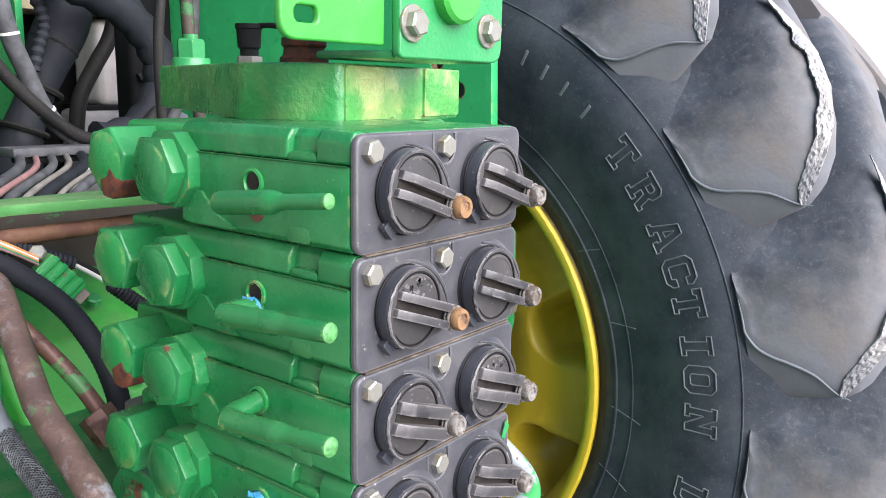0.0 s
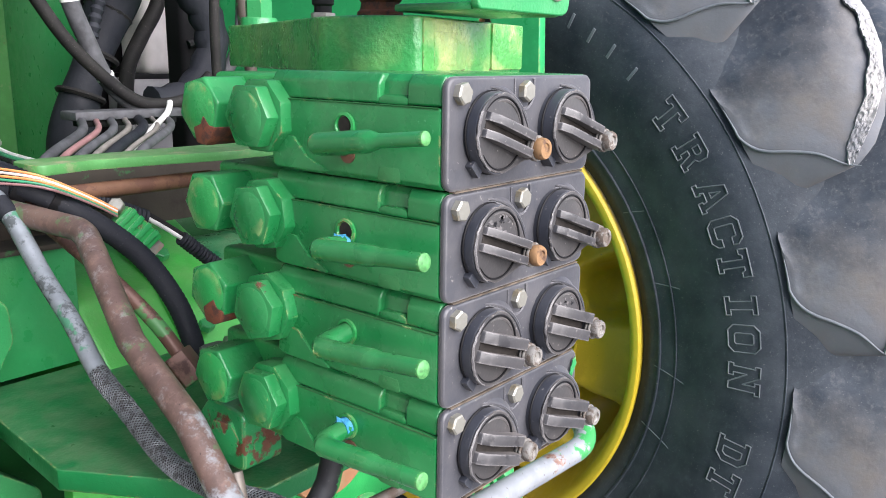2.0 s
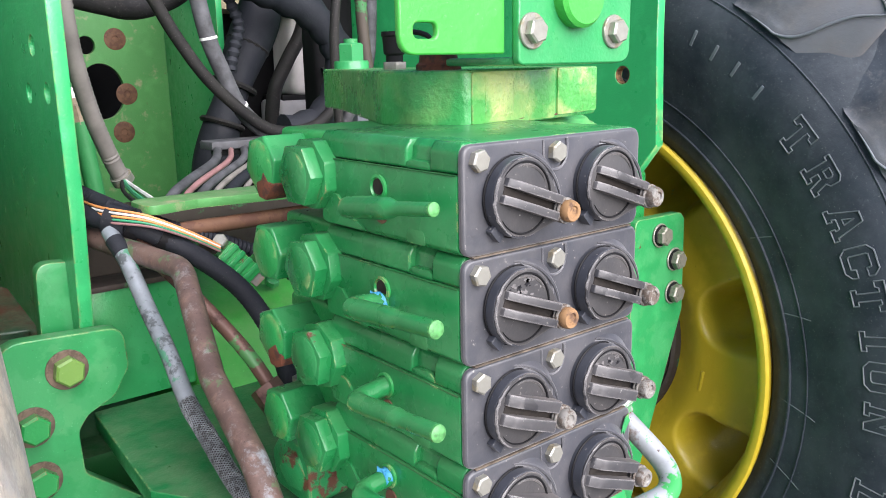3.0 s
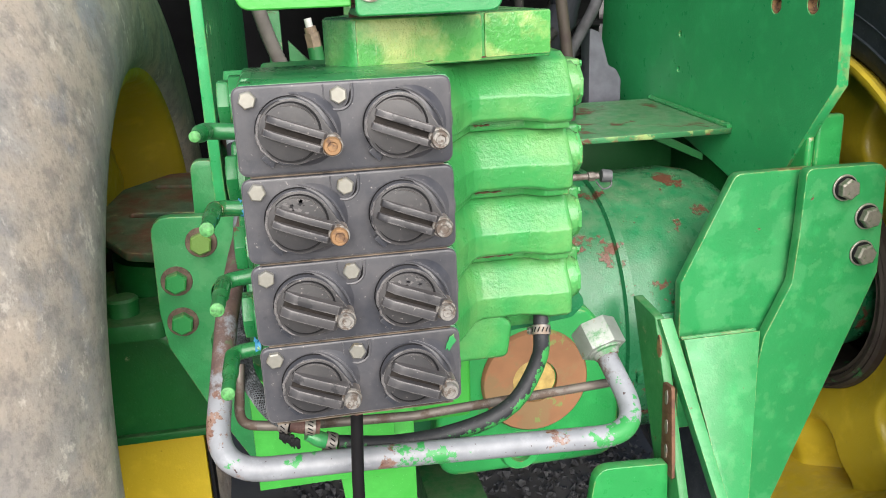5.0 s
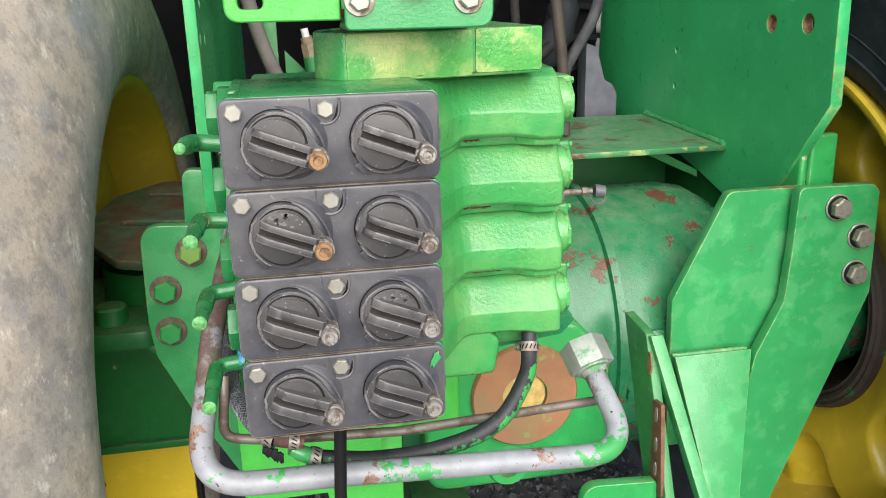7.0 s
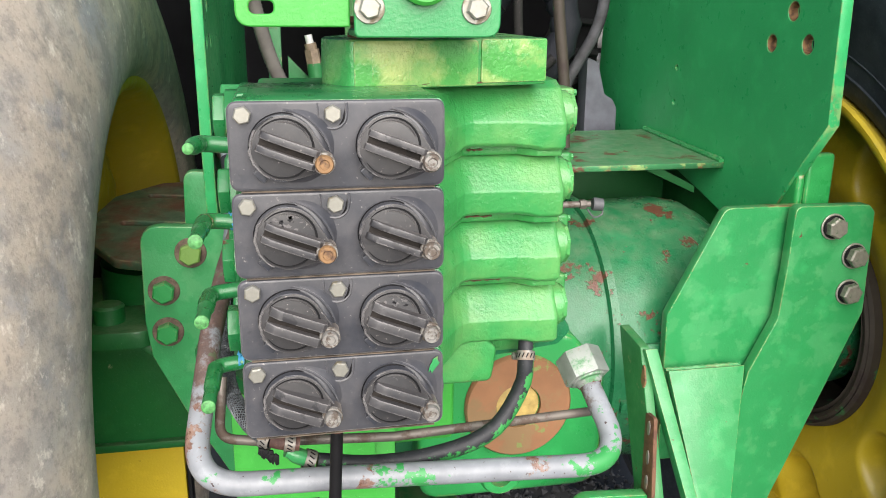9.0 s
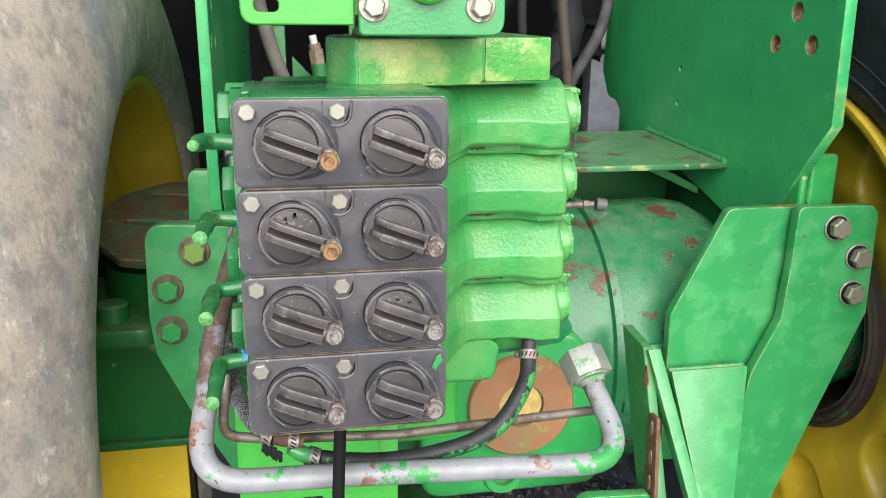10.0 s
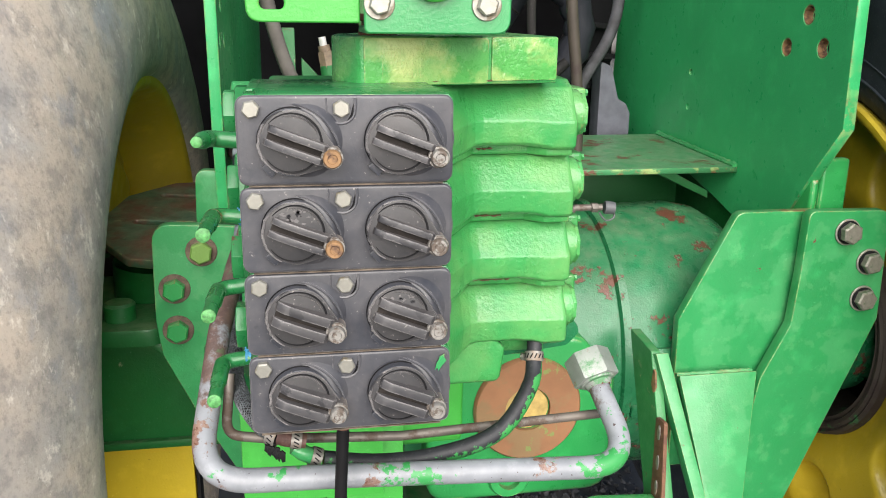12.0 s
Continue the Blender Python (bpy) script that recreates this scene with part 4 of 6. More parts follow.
axle = thing("axle_housing", "round green cast axle housing, paint flaking to rust", "axle housing", (0.50, 0.84, 0.22))
HX = along((1, 0, 0), (0.019, AXLE_Y, AXLE_Z)) @ Matrix.Diagonal((1.05, 1.05, 1.05, 1))
part("barrel", lathe([(0, 0.14), (0.20, 0.14), (0.255, 0.18), (0.26, 0.30), (0.262, 0.53), (0.258, 0.60), (0.262, 0.74), (0.254, 0.785), (0.235, 0.82), (0.20, 0.845), (0.185, 0.855), (0.170, 1.00), (0.150, 1.14)], HX, 64), green_axle, axle)
part("flange_ring", lathe([(0.262, 0.553), (0.270, 0.556), (0.271, 0.570), (0.262, 0.573)], HX, 64, True), green_axle, axle)
for a in (168, 191):
    c = Vector((0.707, AXLE_Y + 0.275 * math.cos(radians(a)), AXLE_Z + 0.275 * math.sin(radians(a))))
    part("rib", prism(rounded([(-0.085, -0.012), (0.085, -0.012), (0.085, 0.012), (-0.085, 0.012)], 0.008), -0.008, 0.006, frame_to((1, 0, 0), (0, -math.sin(radians(a)), math.cos(radians(a))), c), 0.004), green_axle, axle)
# Disc added to darken the gap below the side plate.
part("gap_shade_disc", lathe([(0, 0.892), (0.262, 0.892), (0.268, 0.884), (0.268, 0.876), (0, 0.870)], HX, 56), green_shade_dark, axle)
part("axle_tube", lathe([(0.15, -0.40), (0.15, 0.05), (0.20, 0.09), (0.21, 0.15)], HX, 40), green_shade_dark, axle)
pto = thing("rear_cover", "light green cast rear cover with a rusted round flange", "rear cover", (0.377, 0.56, 0.30))
part("housing", prism(rounded([(0.22, 0.30), (0.52, 0.30), (0.52, 0.50), (0.46, 0.57), (0.26, 0.57), (0.22, 0.50)], 0.04), -0.70, -0.545, XZ, 0.012, 3), green_worn, pto)
D = XZ @ Matrix.Translation((0.377, 0.456, -0.545))
part("flange", lathe([(0.036, -0.006), (0.036, 0.008), (0.082, 0.010), (0.085, 0.006), (0.085, -0.01)], D, 48), rust_disc, pto, "rusted round flange")
part("centre_cap", lathe([(0, 0.004), (0.024, 0.004), (0.034, 0.002), (0.036, -0.004)], D, 32), ochre, pto, "faded ochre centre cap")

# hitch bracket beyond the stack
hb = thing("hitch_bracket", "green welded hitch bracket, three zinc bolts", "hitch bracket", (0.76, 0.47, 0.10), "hitch brackets")
RB = [(0.888, 0.763), (1.030, 0.761), (1.042, 0.748), (1.048, 0.562), (0.907, 0.199), (0.80, -0.08), (0.74, -0.08), (0.80, 0.25), (0.818, 0.371), (0.833, 0.46), (0.879, 0.559), (0.885, 0.65)]
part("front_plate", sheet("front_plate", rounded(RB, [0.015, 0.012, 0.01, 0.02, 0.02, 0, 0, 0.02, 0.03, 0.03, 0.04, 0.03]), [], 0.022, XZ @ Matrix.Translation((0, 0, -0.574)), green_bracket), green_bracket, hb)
RL = [(0.777, 0.756), (0.93, 0.756), (0.93, 0.56), (0.85, 0.44), (0.76, 0.28), (0.690, 0.28), (0.684, 0.566)]
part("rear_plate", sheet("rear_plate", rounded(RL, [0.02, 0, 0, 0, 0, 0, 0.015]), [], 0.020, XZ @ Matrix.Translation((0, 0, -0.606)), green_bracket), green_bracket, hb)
gus = frame_to((1, 0, 0), (0, -0.42, -1.0), (0.677, 0.560, 0.472))
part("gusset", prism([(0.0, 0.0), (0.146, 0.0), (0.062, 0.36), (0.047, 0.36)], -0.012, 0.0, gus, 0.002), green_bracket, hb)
rnd = random.Random(21)
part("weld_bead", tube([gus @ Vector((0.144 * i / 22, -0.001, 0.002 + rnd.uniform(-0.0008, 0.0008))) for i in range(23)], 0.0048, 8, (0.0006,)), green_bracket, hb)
part("web_plate", sheet("web_plate", rounded([(0.590, 0.556), (0.500, 0.548), (0.395, 0.30), (0.29, 0.05), (0.48, 0.05), (0.484, 0.30)], 0.006), [], 0.016, YZ @ Matrix.Translation((0, 0, 0.597)), green_dirty), green_dirty, hb)
part("wear_strip", prism(rounded([(0.452, 0.455), (0.421, 0.459), (0.404, 0.30), (0.446, 0.30)], 0.006), 0.592, 0.5985, YZ, 0.001), rusty, hb, "rusted wear strip")
part("bare_patch", prism(rounded([(0.484, 0.525), (0.476, 0.522), (0.470, 0.498), (0.477, 0.482), (0.487, 0.496)], 0.006), 0.5955, 0.5985, YZ, 0.0006), rusty_bright, hb, "bare rust patch")
for zz, yy in ((0.435, 0.435), (0.384, 0.431), (0.340, 0.429)):
    part("slot", prism(circle(yy, zz, 0.005, 16, 0.013), 0.5905, 0.5925, YZ, 0.0004), dull, hb, "bare worn slot")
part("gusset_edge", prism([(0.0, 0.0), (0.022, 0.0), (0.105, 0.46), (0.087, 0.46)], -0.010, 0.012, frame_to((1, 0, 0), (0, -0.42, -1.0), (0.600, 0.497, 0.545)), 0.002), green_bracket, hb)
for x, z in ((0.962, 0.725), (1.011, 0.670), (1.009, 0.603)):
    bolt(hb, (x, 0.5505, z), (0, -1, 0), 0.0188, 0.017, worn_bolt, 0.0235, 10 + 25 * (z > 0.7), "zinc bolt with worn green overspray", "bolt", zinc)
    # Black ring added for the shaded gap between head and washer.
    part("head_gap_ring", lathe([(0.0150, 0.0), (0.0205, 0.0), (0.0208, 0.0018), (0.0200, 0.0036), (0.0150, 0.0036)], along((0, -1, 0), (x, 0.5482, z)), 24), black, hb)
for lo, hi in (((0.917, 0.60, 0.70), (0.932, 0.655, 0.808)), ((0.941, 0.61, 0.70), (0.994, 0.632, 0.842))):
    part("tab", box(lo, hi, 0.008, 3), green_worn, hb)
part("foot_plate", sheet("foot_plate", rounded([(0.468, 0.330), (0.592, 0.322), (0.60, 0.10), (0.44, 0.10), (0.46, 0.27)], [0.03, 0.006, 0.01, 0.01, 0.03]), [], 0.02, XZ @ Matrix.Translation((0, 0, -0.44)), green_worn), green_worn, hb)

# hitch bracket by the near wheel
hl = thing("hitch_bracket", "green hitch bracket with three large rusty-edged bolts", "hitch bracket", (-0.10, 0.53, 0.45), "hitch brackets")
LB = [(-0.186, 0.765), (-0.046, 0.757), (-0.043, 0.706), (-0.063, 0.673), (-0.096, 0.658), (-0.109, 0.640), (-0.107, 0.585), (-0.03, 0.52), (-0.03, 0.30), (-0.06, 0.30), (-0.139, 0.451), (-0.184, 0.552), (-0.190, 0.61)]
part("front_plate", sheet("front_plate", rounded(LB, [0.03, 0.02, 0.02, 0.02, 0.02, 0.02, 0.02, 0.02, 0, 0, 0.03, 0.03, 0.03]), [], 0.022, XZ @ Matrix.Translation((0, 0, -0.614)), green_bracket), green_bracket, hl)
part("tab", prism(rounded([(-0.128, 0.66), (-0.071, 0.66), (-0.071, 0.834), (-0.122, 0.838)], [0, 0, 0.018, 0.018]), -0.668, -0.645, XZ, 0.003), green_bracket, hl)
for x, z in ((-0.114, 0.720), (-0.158, 0.661), (-0.157, 0.593)):
    bolt(hl, (x, 0.592, z), (0, -1, 0), 0.0178, 0.015, (green_yellow if z > 0.70 else green_worn), 0.024, 20, "green painted hexagon bolt on a rusty washer", "bolt", washer_rust)
pivot = thing("lift_arm_pivot", "eight-sided rusted brown pivot plate on a dark green post", "pivot", (-0.20, 0.77, 0.40))
PV = frame_to((1, 0, 0), (0, 1, 0.1514), (0.0, 0.600, 0.730))
OCT = [(-0.250, 0.020), (-0.190, 0.0), (-0.115, 0.010), (-0.092, 0.09), (-0.092, 0.30), (-0.130, 0.372), (-0.215, 0.366), (-0.292, 0.300), (-0.312, 0.215), (-0.300, 0.095)]
SLOTS = [rounded([(-0.262, 0.162), (-0.110, 0.136), (-0.110, 0.154), (-0.262, 0.180)], 0.008), rounded([(-0.232, 0.290), (-0.120, 0.270), (-0.120, 0.284), (-0.232, 0.306)], 0.007)]
part("top_plate", sheet("top_plate", rounded(OCT, 0.02), SLOTS, 0.016, PV @ Matrix.Translation((0, 0, -0.016)), pivot_paint, 0.003), pivot_paint, pivot, "rusted brown top plate with two slots")
part("post", lathe([(0.112, 0.50), (0.108, 0.62), (0.106, 0.690)], Matrix.Translation((-0.195, 0.770, 0)), 36), green_shade_dark, pivot)
part("pin", lathe([(0, 0.668), (0.020, 0.668), (0.024, 0.664), (0.024, 0.635), (0, 0.635)], Matrix.Translation((-0.262, 0.60, 0)), 24), green_shade_dark, pivot)
part("arm", prism(rounded([(-0.31, 0.545), (-0.205, 0.545), (-0.14, 0.60), (-0.14, 0.67), (-0.31, 0.67)], 0.045, 8), 0.612, 0.640, None, 0.004), green_shade_dark, pivot)
part("link", prism(rounded([(0.0, 0.0), (0.10, 0.0), (0.10, 0.05), (0.0, 0.05)], 0.008), -0.014, 0.0, frame_to((0.75, -0.08, -0.62), (0, 1, -0.1), (-0.225, 0.560, 0.634)), 0.003), green_shade_dark, pivot)
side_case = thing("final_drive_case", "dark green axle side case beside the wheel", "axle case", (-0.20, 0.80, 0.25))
# Case is coloured darker for the shade beside the wheel.
part("case_body", prism(rounded([(-0.42, 0.355), (0.10, 0.335), (0.10, 0.56), (-0.42, 0.56)], 0.02), -0.78, -0.66, XZ, 0.006), green_shade_dark, side_case)
part("lower_lip", box((-0.42, 0.648, 0.352), (0.10, 0.662, 0.366), 0.003), green_shade_dark, side_case)
ypan = thing("ballast_plate", "yellow painted steel panel below the axle", "steel plate", (-0.25, 0.72, -0.1))
part("panel", sheet("panel", rounded([(-0.50, -0.10), (-0.185, -0.10), (-0.185, 0.35), (-0.50, 0.35)], 0.01), [], 0.03, XZ @ Matrix.Translation((0, 0, -0.75)), yellow), yellow, ypan)
part("edge_strip", box((-0.182, 0.72, -0.10), (-0.176, 0.76, 0.35), 0.001), black, ypan)

set_back(pto, (0.377, 0.545, 0.456), (0.414, 0.582, 0.421), 1.12)
set_back(pivot, (-0.195, 0.77, 0.738), (-0.188, 0.848, 0.691))
set_back(side_case, (-0.21, 0.66, 0.355), (-0.205, 0.719, 0.330))
set_back(ypan, (-0.185, 0.72, 0.35), (-0.177, 0.781, 0.316))

# deck and case below and behind the stack
deck = thing("drawbar_deck", "green steel deck plate below the valve stack", "steel plate", (0.05, 0.42, 0.60))
part("top", sheet("top", rounded([(-0.078, 0.640), (-0.097, 0.397), (0.010, 0.222), (0.16, 0.222), (0.16, 0.640)], 0.006), [], 0.022, Matrix.Translation((0, 0, 0.618)), green_deck), green_deck, deck)
part("web", prism([(-0.06, 0.36), (0.15, 0.36), (0.15, 0.617), (-0.06, 0.617)], -0.47, -0.45, XZ, 0.002), green_bright, deck)
# Sky light on the case is put in as a brighter green.
case = thing("transmission_case", "green sloping transmission case, sky light in its bright paint", "case", (0.2, 0.75, 0.4))
part("shell", prism(rounded([(0.575, 0.36), (0.575, 0.62), (0.66, 0.71), (0.86, 0.80), (1.05, 0.82), (1.05, 0.36)], 0.03), 0.06, 0.30, YZ, 0.01, 3), green_bright, case)
part("seam_flange", prism(rounded([(0.566, 0.36), (0.566, 0.623), (0.655, 0.718), (0.862, 0.809), (1.05, 0.829), (1.05, 0.36)], 0.03), 0.172, 0.186, YZ, 0.003), green_bright, case)
for y, z in ((0.60, 0.655), (0.70, 0.738), (0.82, 0.79)):
    bolt(case, (0.21, y, z + 0.003), (0, -0.5, 0.8), 0.011, 0.010, green, 0.0, 15)
draw = thing("drawbar", "green drawbar support below the pipe", "drawbar", (0.12, 0.45, 0.0))
part("beam", prism([(0.09, 0.10), (0.182, 0.10), (0.184, 0.47), (0.05, 0.47)], -0.50, -0.47, XZ, 0.004), green_bright, draw)
part("tongue", box((0.24, 0.42, 0.02), (0.36, 0.95, 0.10), 0.008), green_dirty, draw)
part("side_plate", prism(rounded([(0.17, 0.28), (0.30, 0.29), (0.32, 0.20), (0.17, 0.20)], 0.02), -0.38, -0.36, XZ, 0.003), green, draw)
part("eye", lathe([(0.018, 0.0), (0.030, 0.0), (0.034, 0.006), (0.030, 0.012), (0.018, 0.012)], XZ @ Matrix.Translation((0.345, 0.378, -0.44)), 28, True), green_worn, draw)

# ---- back of the machine, seen between the plates ----
beam = thing("cross_beam", "green cross beam with worn yellowed edge", "beam", (0.2, 0.65, 0.85))
part("flange", prism(rounded([(-0.008, 0.575), (0.06, 0.590), (0.15, 0.575), (0.22, 0.56), (0.42, 0.56), (0.42, 0.645), (-0.008, 0.645)], 0.02), 0.888, 0.900, None, 0.002), green_bare, beam)
part("web", box((-0.068, 0.70, 0.79), (0.42, 0.72, 0.886), 0.002), rust_plate, beam)
part("turnbuckle", tube([Vector((0.02 + 0.03 * i, 0.60, 0.862)) for i in range(8)], 0.010, 12), rusty, beam, "rusty steel link")
panel = thing("bulkhead", "green inner frame bulkhead with large round hole, worn primer", "steel plate", (0.32, 2.0, 0.55))
part("face", sheet("face", [(0.245, 0.55), (0.597, 0.55), (0.597, 1.24), (0.245, 1.24)], [circle(0.406, 0.994, 0.062, 36, 0.076), circle(0.376, 1.119, 0.024, 20)], 0.016, XZ @ Matrix.Translation((0, 0, -2.02)), green_bare), green_bare, panel)
part("side", prism([(0.525, 1.50), (0.541, 1.50), (0.613, 2.02), (0.597, 2.02)], 0.55, 1.30, None, 0.002), green_plate, panel)
for x, z in ((0.473, 0.985), (0.455, 1.135), (0.455, 0.88)):
    part("bolt_hole", lathe([(0.030, 0.0), (0.026, 0.0018), (0.010, 0.0022), (0.008, 0.0005), (0, 0.0005)], XZ @ Matrix.Translation((x, z, -2.004)), 24), rusty, panel, "rusty bolt hole")
engine = thing("machine_body", "dark machine body with an added unseen slab overhead", "tractor body", (0.4, 2.6, 0.3))
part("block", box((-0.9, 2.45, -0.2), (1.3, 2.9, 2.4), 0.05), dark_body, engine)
# Unseen slab added overhead; it keeps sky light out of the gaps.
part("sky_blocker", box((-1.0, 1.35, 1.62), (1.8, 2.9, 1.75), 0.03), dark_body, engine)
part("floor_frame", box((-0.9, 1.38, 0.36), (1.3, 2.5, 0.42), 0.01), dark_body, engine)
tank = thing("plastic_tank", "dusty off-white plastic tank behind hoses", "tank", (1.3, 2.4, 0.70))
part("lower_shell", box((1.10, 2.28, 0.62), (1.74, 2.44, 0.935), 0.03, 4), tank_grey, tank, "grey lower shell")
part("upper_shell", box((1.16, 2.27, 0.945), (1.74, 2.44, 1.23), 0.04, 4), tank_white, tank)
part("band", box((1.12, 2.29, 0.93), (1.72, 2.43, 0.95), 0.002), black, tank)
store = thing("cab_floor_box", "beige box and shelf edge under the cab", "box", (1.2, 2.35, 1.235))
part("shelf", box((0.75, 2.2, 1.235), (1.65, 2.46, 1.27), 0.005), beige, store, "beige shelf edge")
part("top_box", box((0.85, 2.25, 1.27), (1.6, 2.46, 1.45), 0.02), beige, store)

# ---- valve stack ----
CAP_PATCH = {0: rusty_bright, 1: rusty_bright, 2: worn_screw, 3: worn_screw}


def teardrop(cx, cz, r, sx, sz, rs, n=40):
    """The outline round a disc and a smaller one beside it."""
    pts = [Vector((cx + r * math.cos(2 * math.pi * i / n), cz + r * math.sin(2 * math.pi * i / n))) for i in range(n)]
    pts += [Vector((sx + rs * math.cos(2 * math.pi * i / 20), sz + rs * math.sin(2 * math.pi * i / 20))) for i in range(20)]
    pts.sort(key=lambda p: (p.x, p.y))

    def half(seq):
        out = []
        for p in seq:
            while len(out) > 1 and (out[-1] - out[-2]).cross(p - out[-1]) <= 0:
                out.pop()
            out.append(p)
        return out[:-1]
    return [(p.x, p.y) for p in half(pts) + half(pts[::-1])]


def dust_cap(parent, cx, cz, screw_mat, tip_y, wide, peel=0, lift=0.0):
    """A teardrop dust cover with a ragged lip, two lever ribs and a hinge screw."""
    sx, sz = cx + 0.0315, cz - 0.0115
    top = 0.0098 + lift
    rag = random.Random(int(cx * 9000 + cz * 7000))
    cap = part("dust_cap", prism(teardrop(cx, cz, 0.0272, sx - 0.002, sz, 0.0085), -0.008, top - 0.0012, XZ, 0.0008), shaded_cap_wall, parent)
    worn = []
    for x, z in teardrop(cx, cz, 0.0268, sx - 0.002, sz, 0.0080, 64):
        q = math.atan2(z - cz, x - cx)
        k = 1.0 - (0.055 * max(0.0, noise.noise((q * 2.3, cx * 40, cz * 60)) + 0.25) if abs(q) > 1.5 else 0.0)
        worn.append((cx + (x - cx) * k, cz + (z - cz) * k))
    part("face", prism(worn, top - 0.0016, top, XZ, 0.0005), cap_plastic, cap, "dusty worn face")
    lip = [Vector((cx + (0.0265 + 0.0007 * rag.uniform(-1, 1)) * math.cos(q), -top - 0.0003 * rag.random(), cz + 0.0265 * math.sin(q))) for q in (radians(105 + 6 * k) for k in range(24))]
    part("bent_lip", tube(lip, lambda q: 0.0004 + 0.0008 * math.sin(math.pi * q), 6), rib_plastic, cap, "frayed pale lip")
    # The groove's shade is drawn as a black arc on the face.
    arc = [Vector((cx + 0.0238 * math.cos(q), -top - 0.0002, cz + 0.0238 * math.sin(q))) for q in (radians(140 - 6 * k) for k in range(49))]
    part("face_groove_shade", tube(arc, lambda q: 0.0002 + 0.0007 * math.sin(math.pi * q) ** 0.5, 6), black, cap)
    edge = [Vector((cx + 0.0216 * math.cos(q), -top + 0.0002, cz + 0.0216 * math.sin(q))) for q in (radians(108 - 6 * k) for k in range(16))]
    part("face_ridge", tube(edge, lambda q: 0.0002 + 0.0009 * math.sin(math.pi * q) ** 0.5, 6), cap_plastic, cap)
    sweep = []
    for k in range(19):
        q = 88 - 5.2 * k
        c = math.cos(radians(q * 0.9)) ** 0.8
        r = 0.0298 + 0.0085 * (k / 18) ** 2.6
        sweep.append(Vector((cx + r * math.cos(radians(q)), 0.0040 - (top + 0.0010) * c * 0.95, cz + r * math.sin(radians(q)))))
    part("moulding", tube(sweep, lambda q: 0.0005 + 0.0009 * math.sin(math.pi * q) ** 0.5, 6), cover_plastic, cap)
    gap = [Vector((x, -0.0004 - lift * 0.8, z)) for x, z in teardrop(cx, cz, 0.0275, sx - 0.002, sz, 0.0087)]
    part("shadow_gap", tube(gap + gap[:2], 0.0008, 6, None, False), black, cap)
    d = Vector((sx - cx, 0, sz - cz)).normalized()
    n = Vector((d.z, 0, -d.x))
    for k in (-1, 1):
        o = Vector((cx, 0, cz)) + n * (0.0028 + wide * 0.5) * k
        m = frame_to(d, (0, -1, 0), o)
        prof = [(-0.0225, top - 0.003), (0.0275, 0.003), (0.0285, -tip_y - 0.007), (0.025, -tip_y - 0.0045), (0.006, 0.0195 + lift), (-0.013, 0.0172 + lift), (-0.0205, 0.0130 + lift)]
        part("lever_rib", prism(prof, -wide / 2, wide / 2, m, 0.0007), rib_plastic, cap)
    part("lever_floor", prism([(-0.022, 0.002), (0.028, 0.002), (0.028, top + 0.003), (-0.02, top + 0.0006)], -0.0045, 0.0045, frame_to(d, (0, -1, 0), (cx, 0, cz)), 0.0003), recess_brown, cap)
    m = along((0, -1, 0), (sx, 0, sz))
    e = -tip_y
    part("hinge_boss", lathe([(0.0088, -0.004), (0.0088, 0.010), (0.0080, 0.012), (0.0080, e - 0.0085), (0.006, e - 0.0070), (0, e - 0.0070)], m, 24), cap_plastic, cap)
    for k in range(2):
        w = e - 0.0098 + 0.0026 * k
        part("washer", lathe([(0.0070, w - 0.0008), (0.0088, w - 0.0008), (0.0091, w), (0.0088, w + 0.0008), (0.0070, w + 0.0008)], m, 24), worn_screw, cap)
    part("screw", lathe([(0.0070, e - 0.007), (0.0076, e - 0.0055), (0.0076, e - 0.002), (0.0066, e), (0.0042, e), (0.0036, e - 0.0012), (0, e - 0.0012)], m, 18), screw_mat, cap, "screw head")
    t = Vector((cx, 0, cz)) + Vector((-0.0185, 0, -0.0225))
    part("tab", prism(rounded([(-0.0065, -0.0030), (0.0060, -0.0040), (0.0050, 0.0030), (-0.0055, 0.0035)], 0.0015), -0.004, 0.0045 + lift, XZ @ pose(t.x, t.z, 0, 0, 0, -42), 0.001), shaded_cap_wall, cap)
    if peel:
        rag = random.Random(peel)
        for n in range(22):
            px, pz, r = cx + rag.uniform(-0.014, 0.012), cz + rag.uniform(0.008, 0.019), rag.uniform(0.0007, 0.0024)
            flake = [(px + r * rag.uniform(0.4, 1.6) * math.cos(2 * math.pi * k / 11), pz + 0.7 * r * rag.uniform(0.4, 1.6) * math.sin(2 * math.pi * k / 11)) for k in range(11)]
            part("peeled_flake", prism(flake, top, top + 0.0003, XZ, 0.0), peel_grey if n % 3 else peel_black, cap, "flaking surface patch")
    return cap


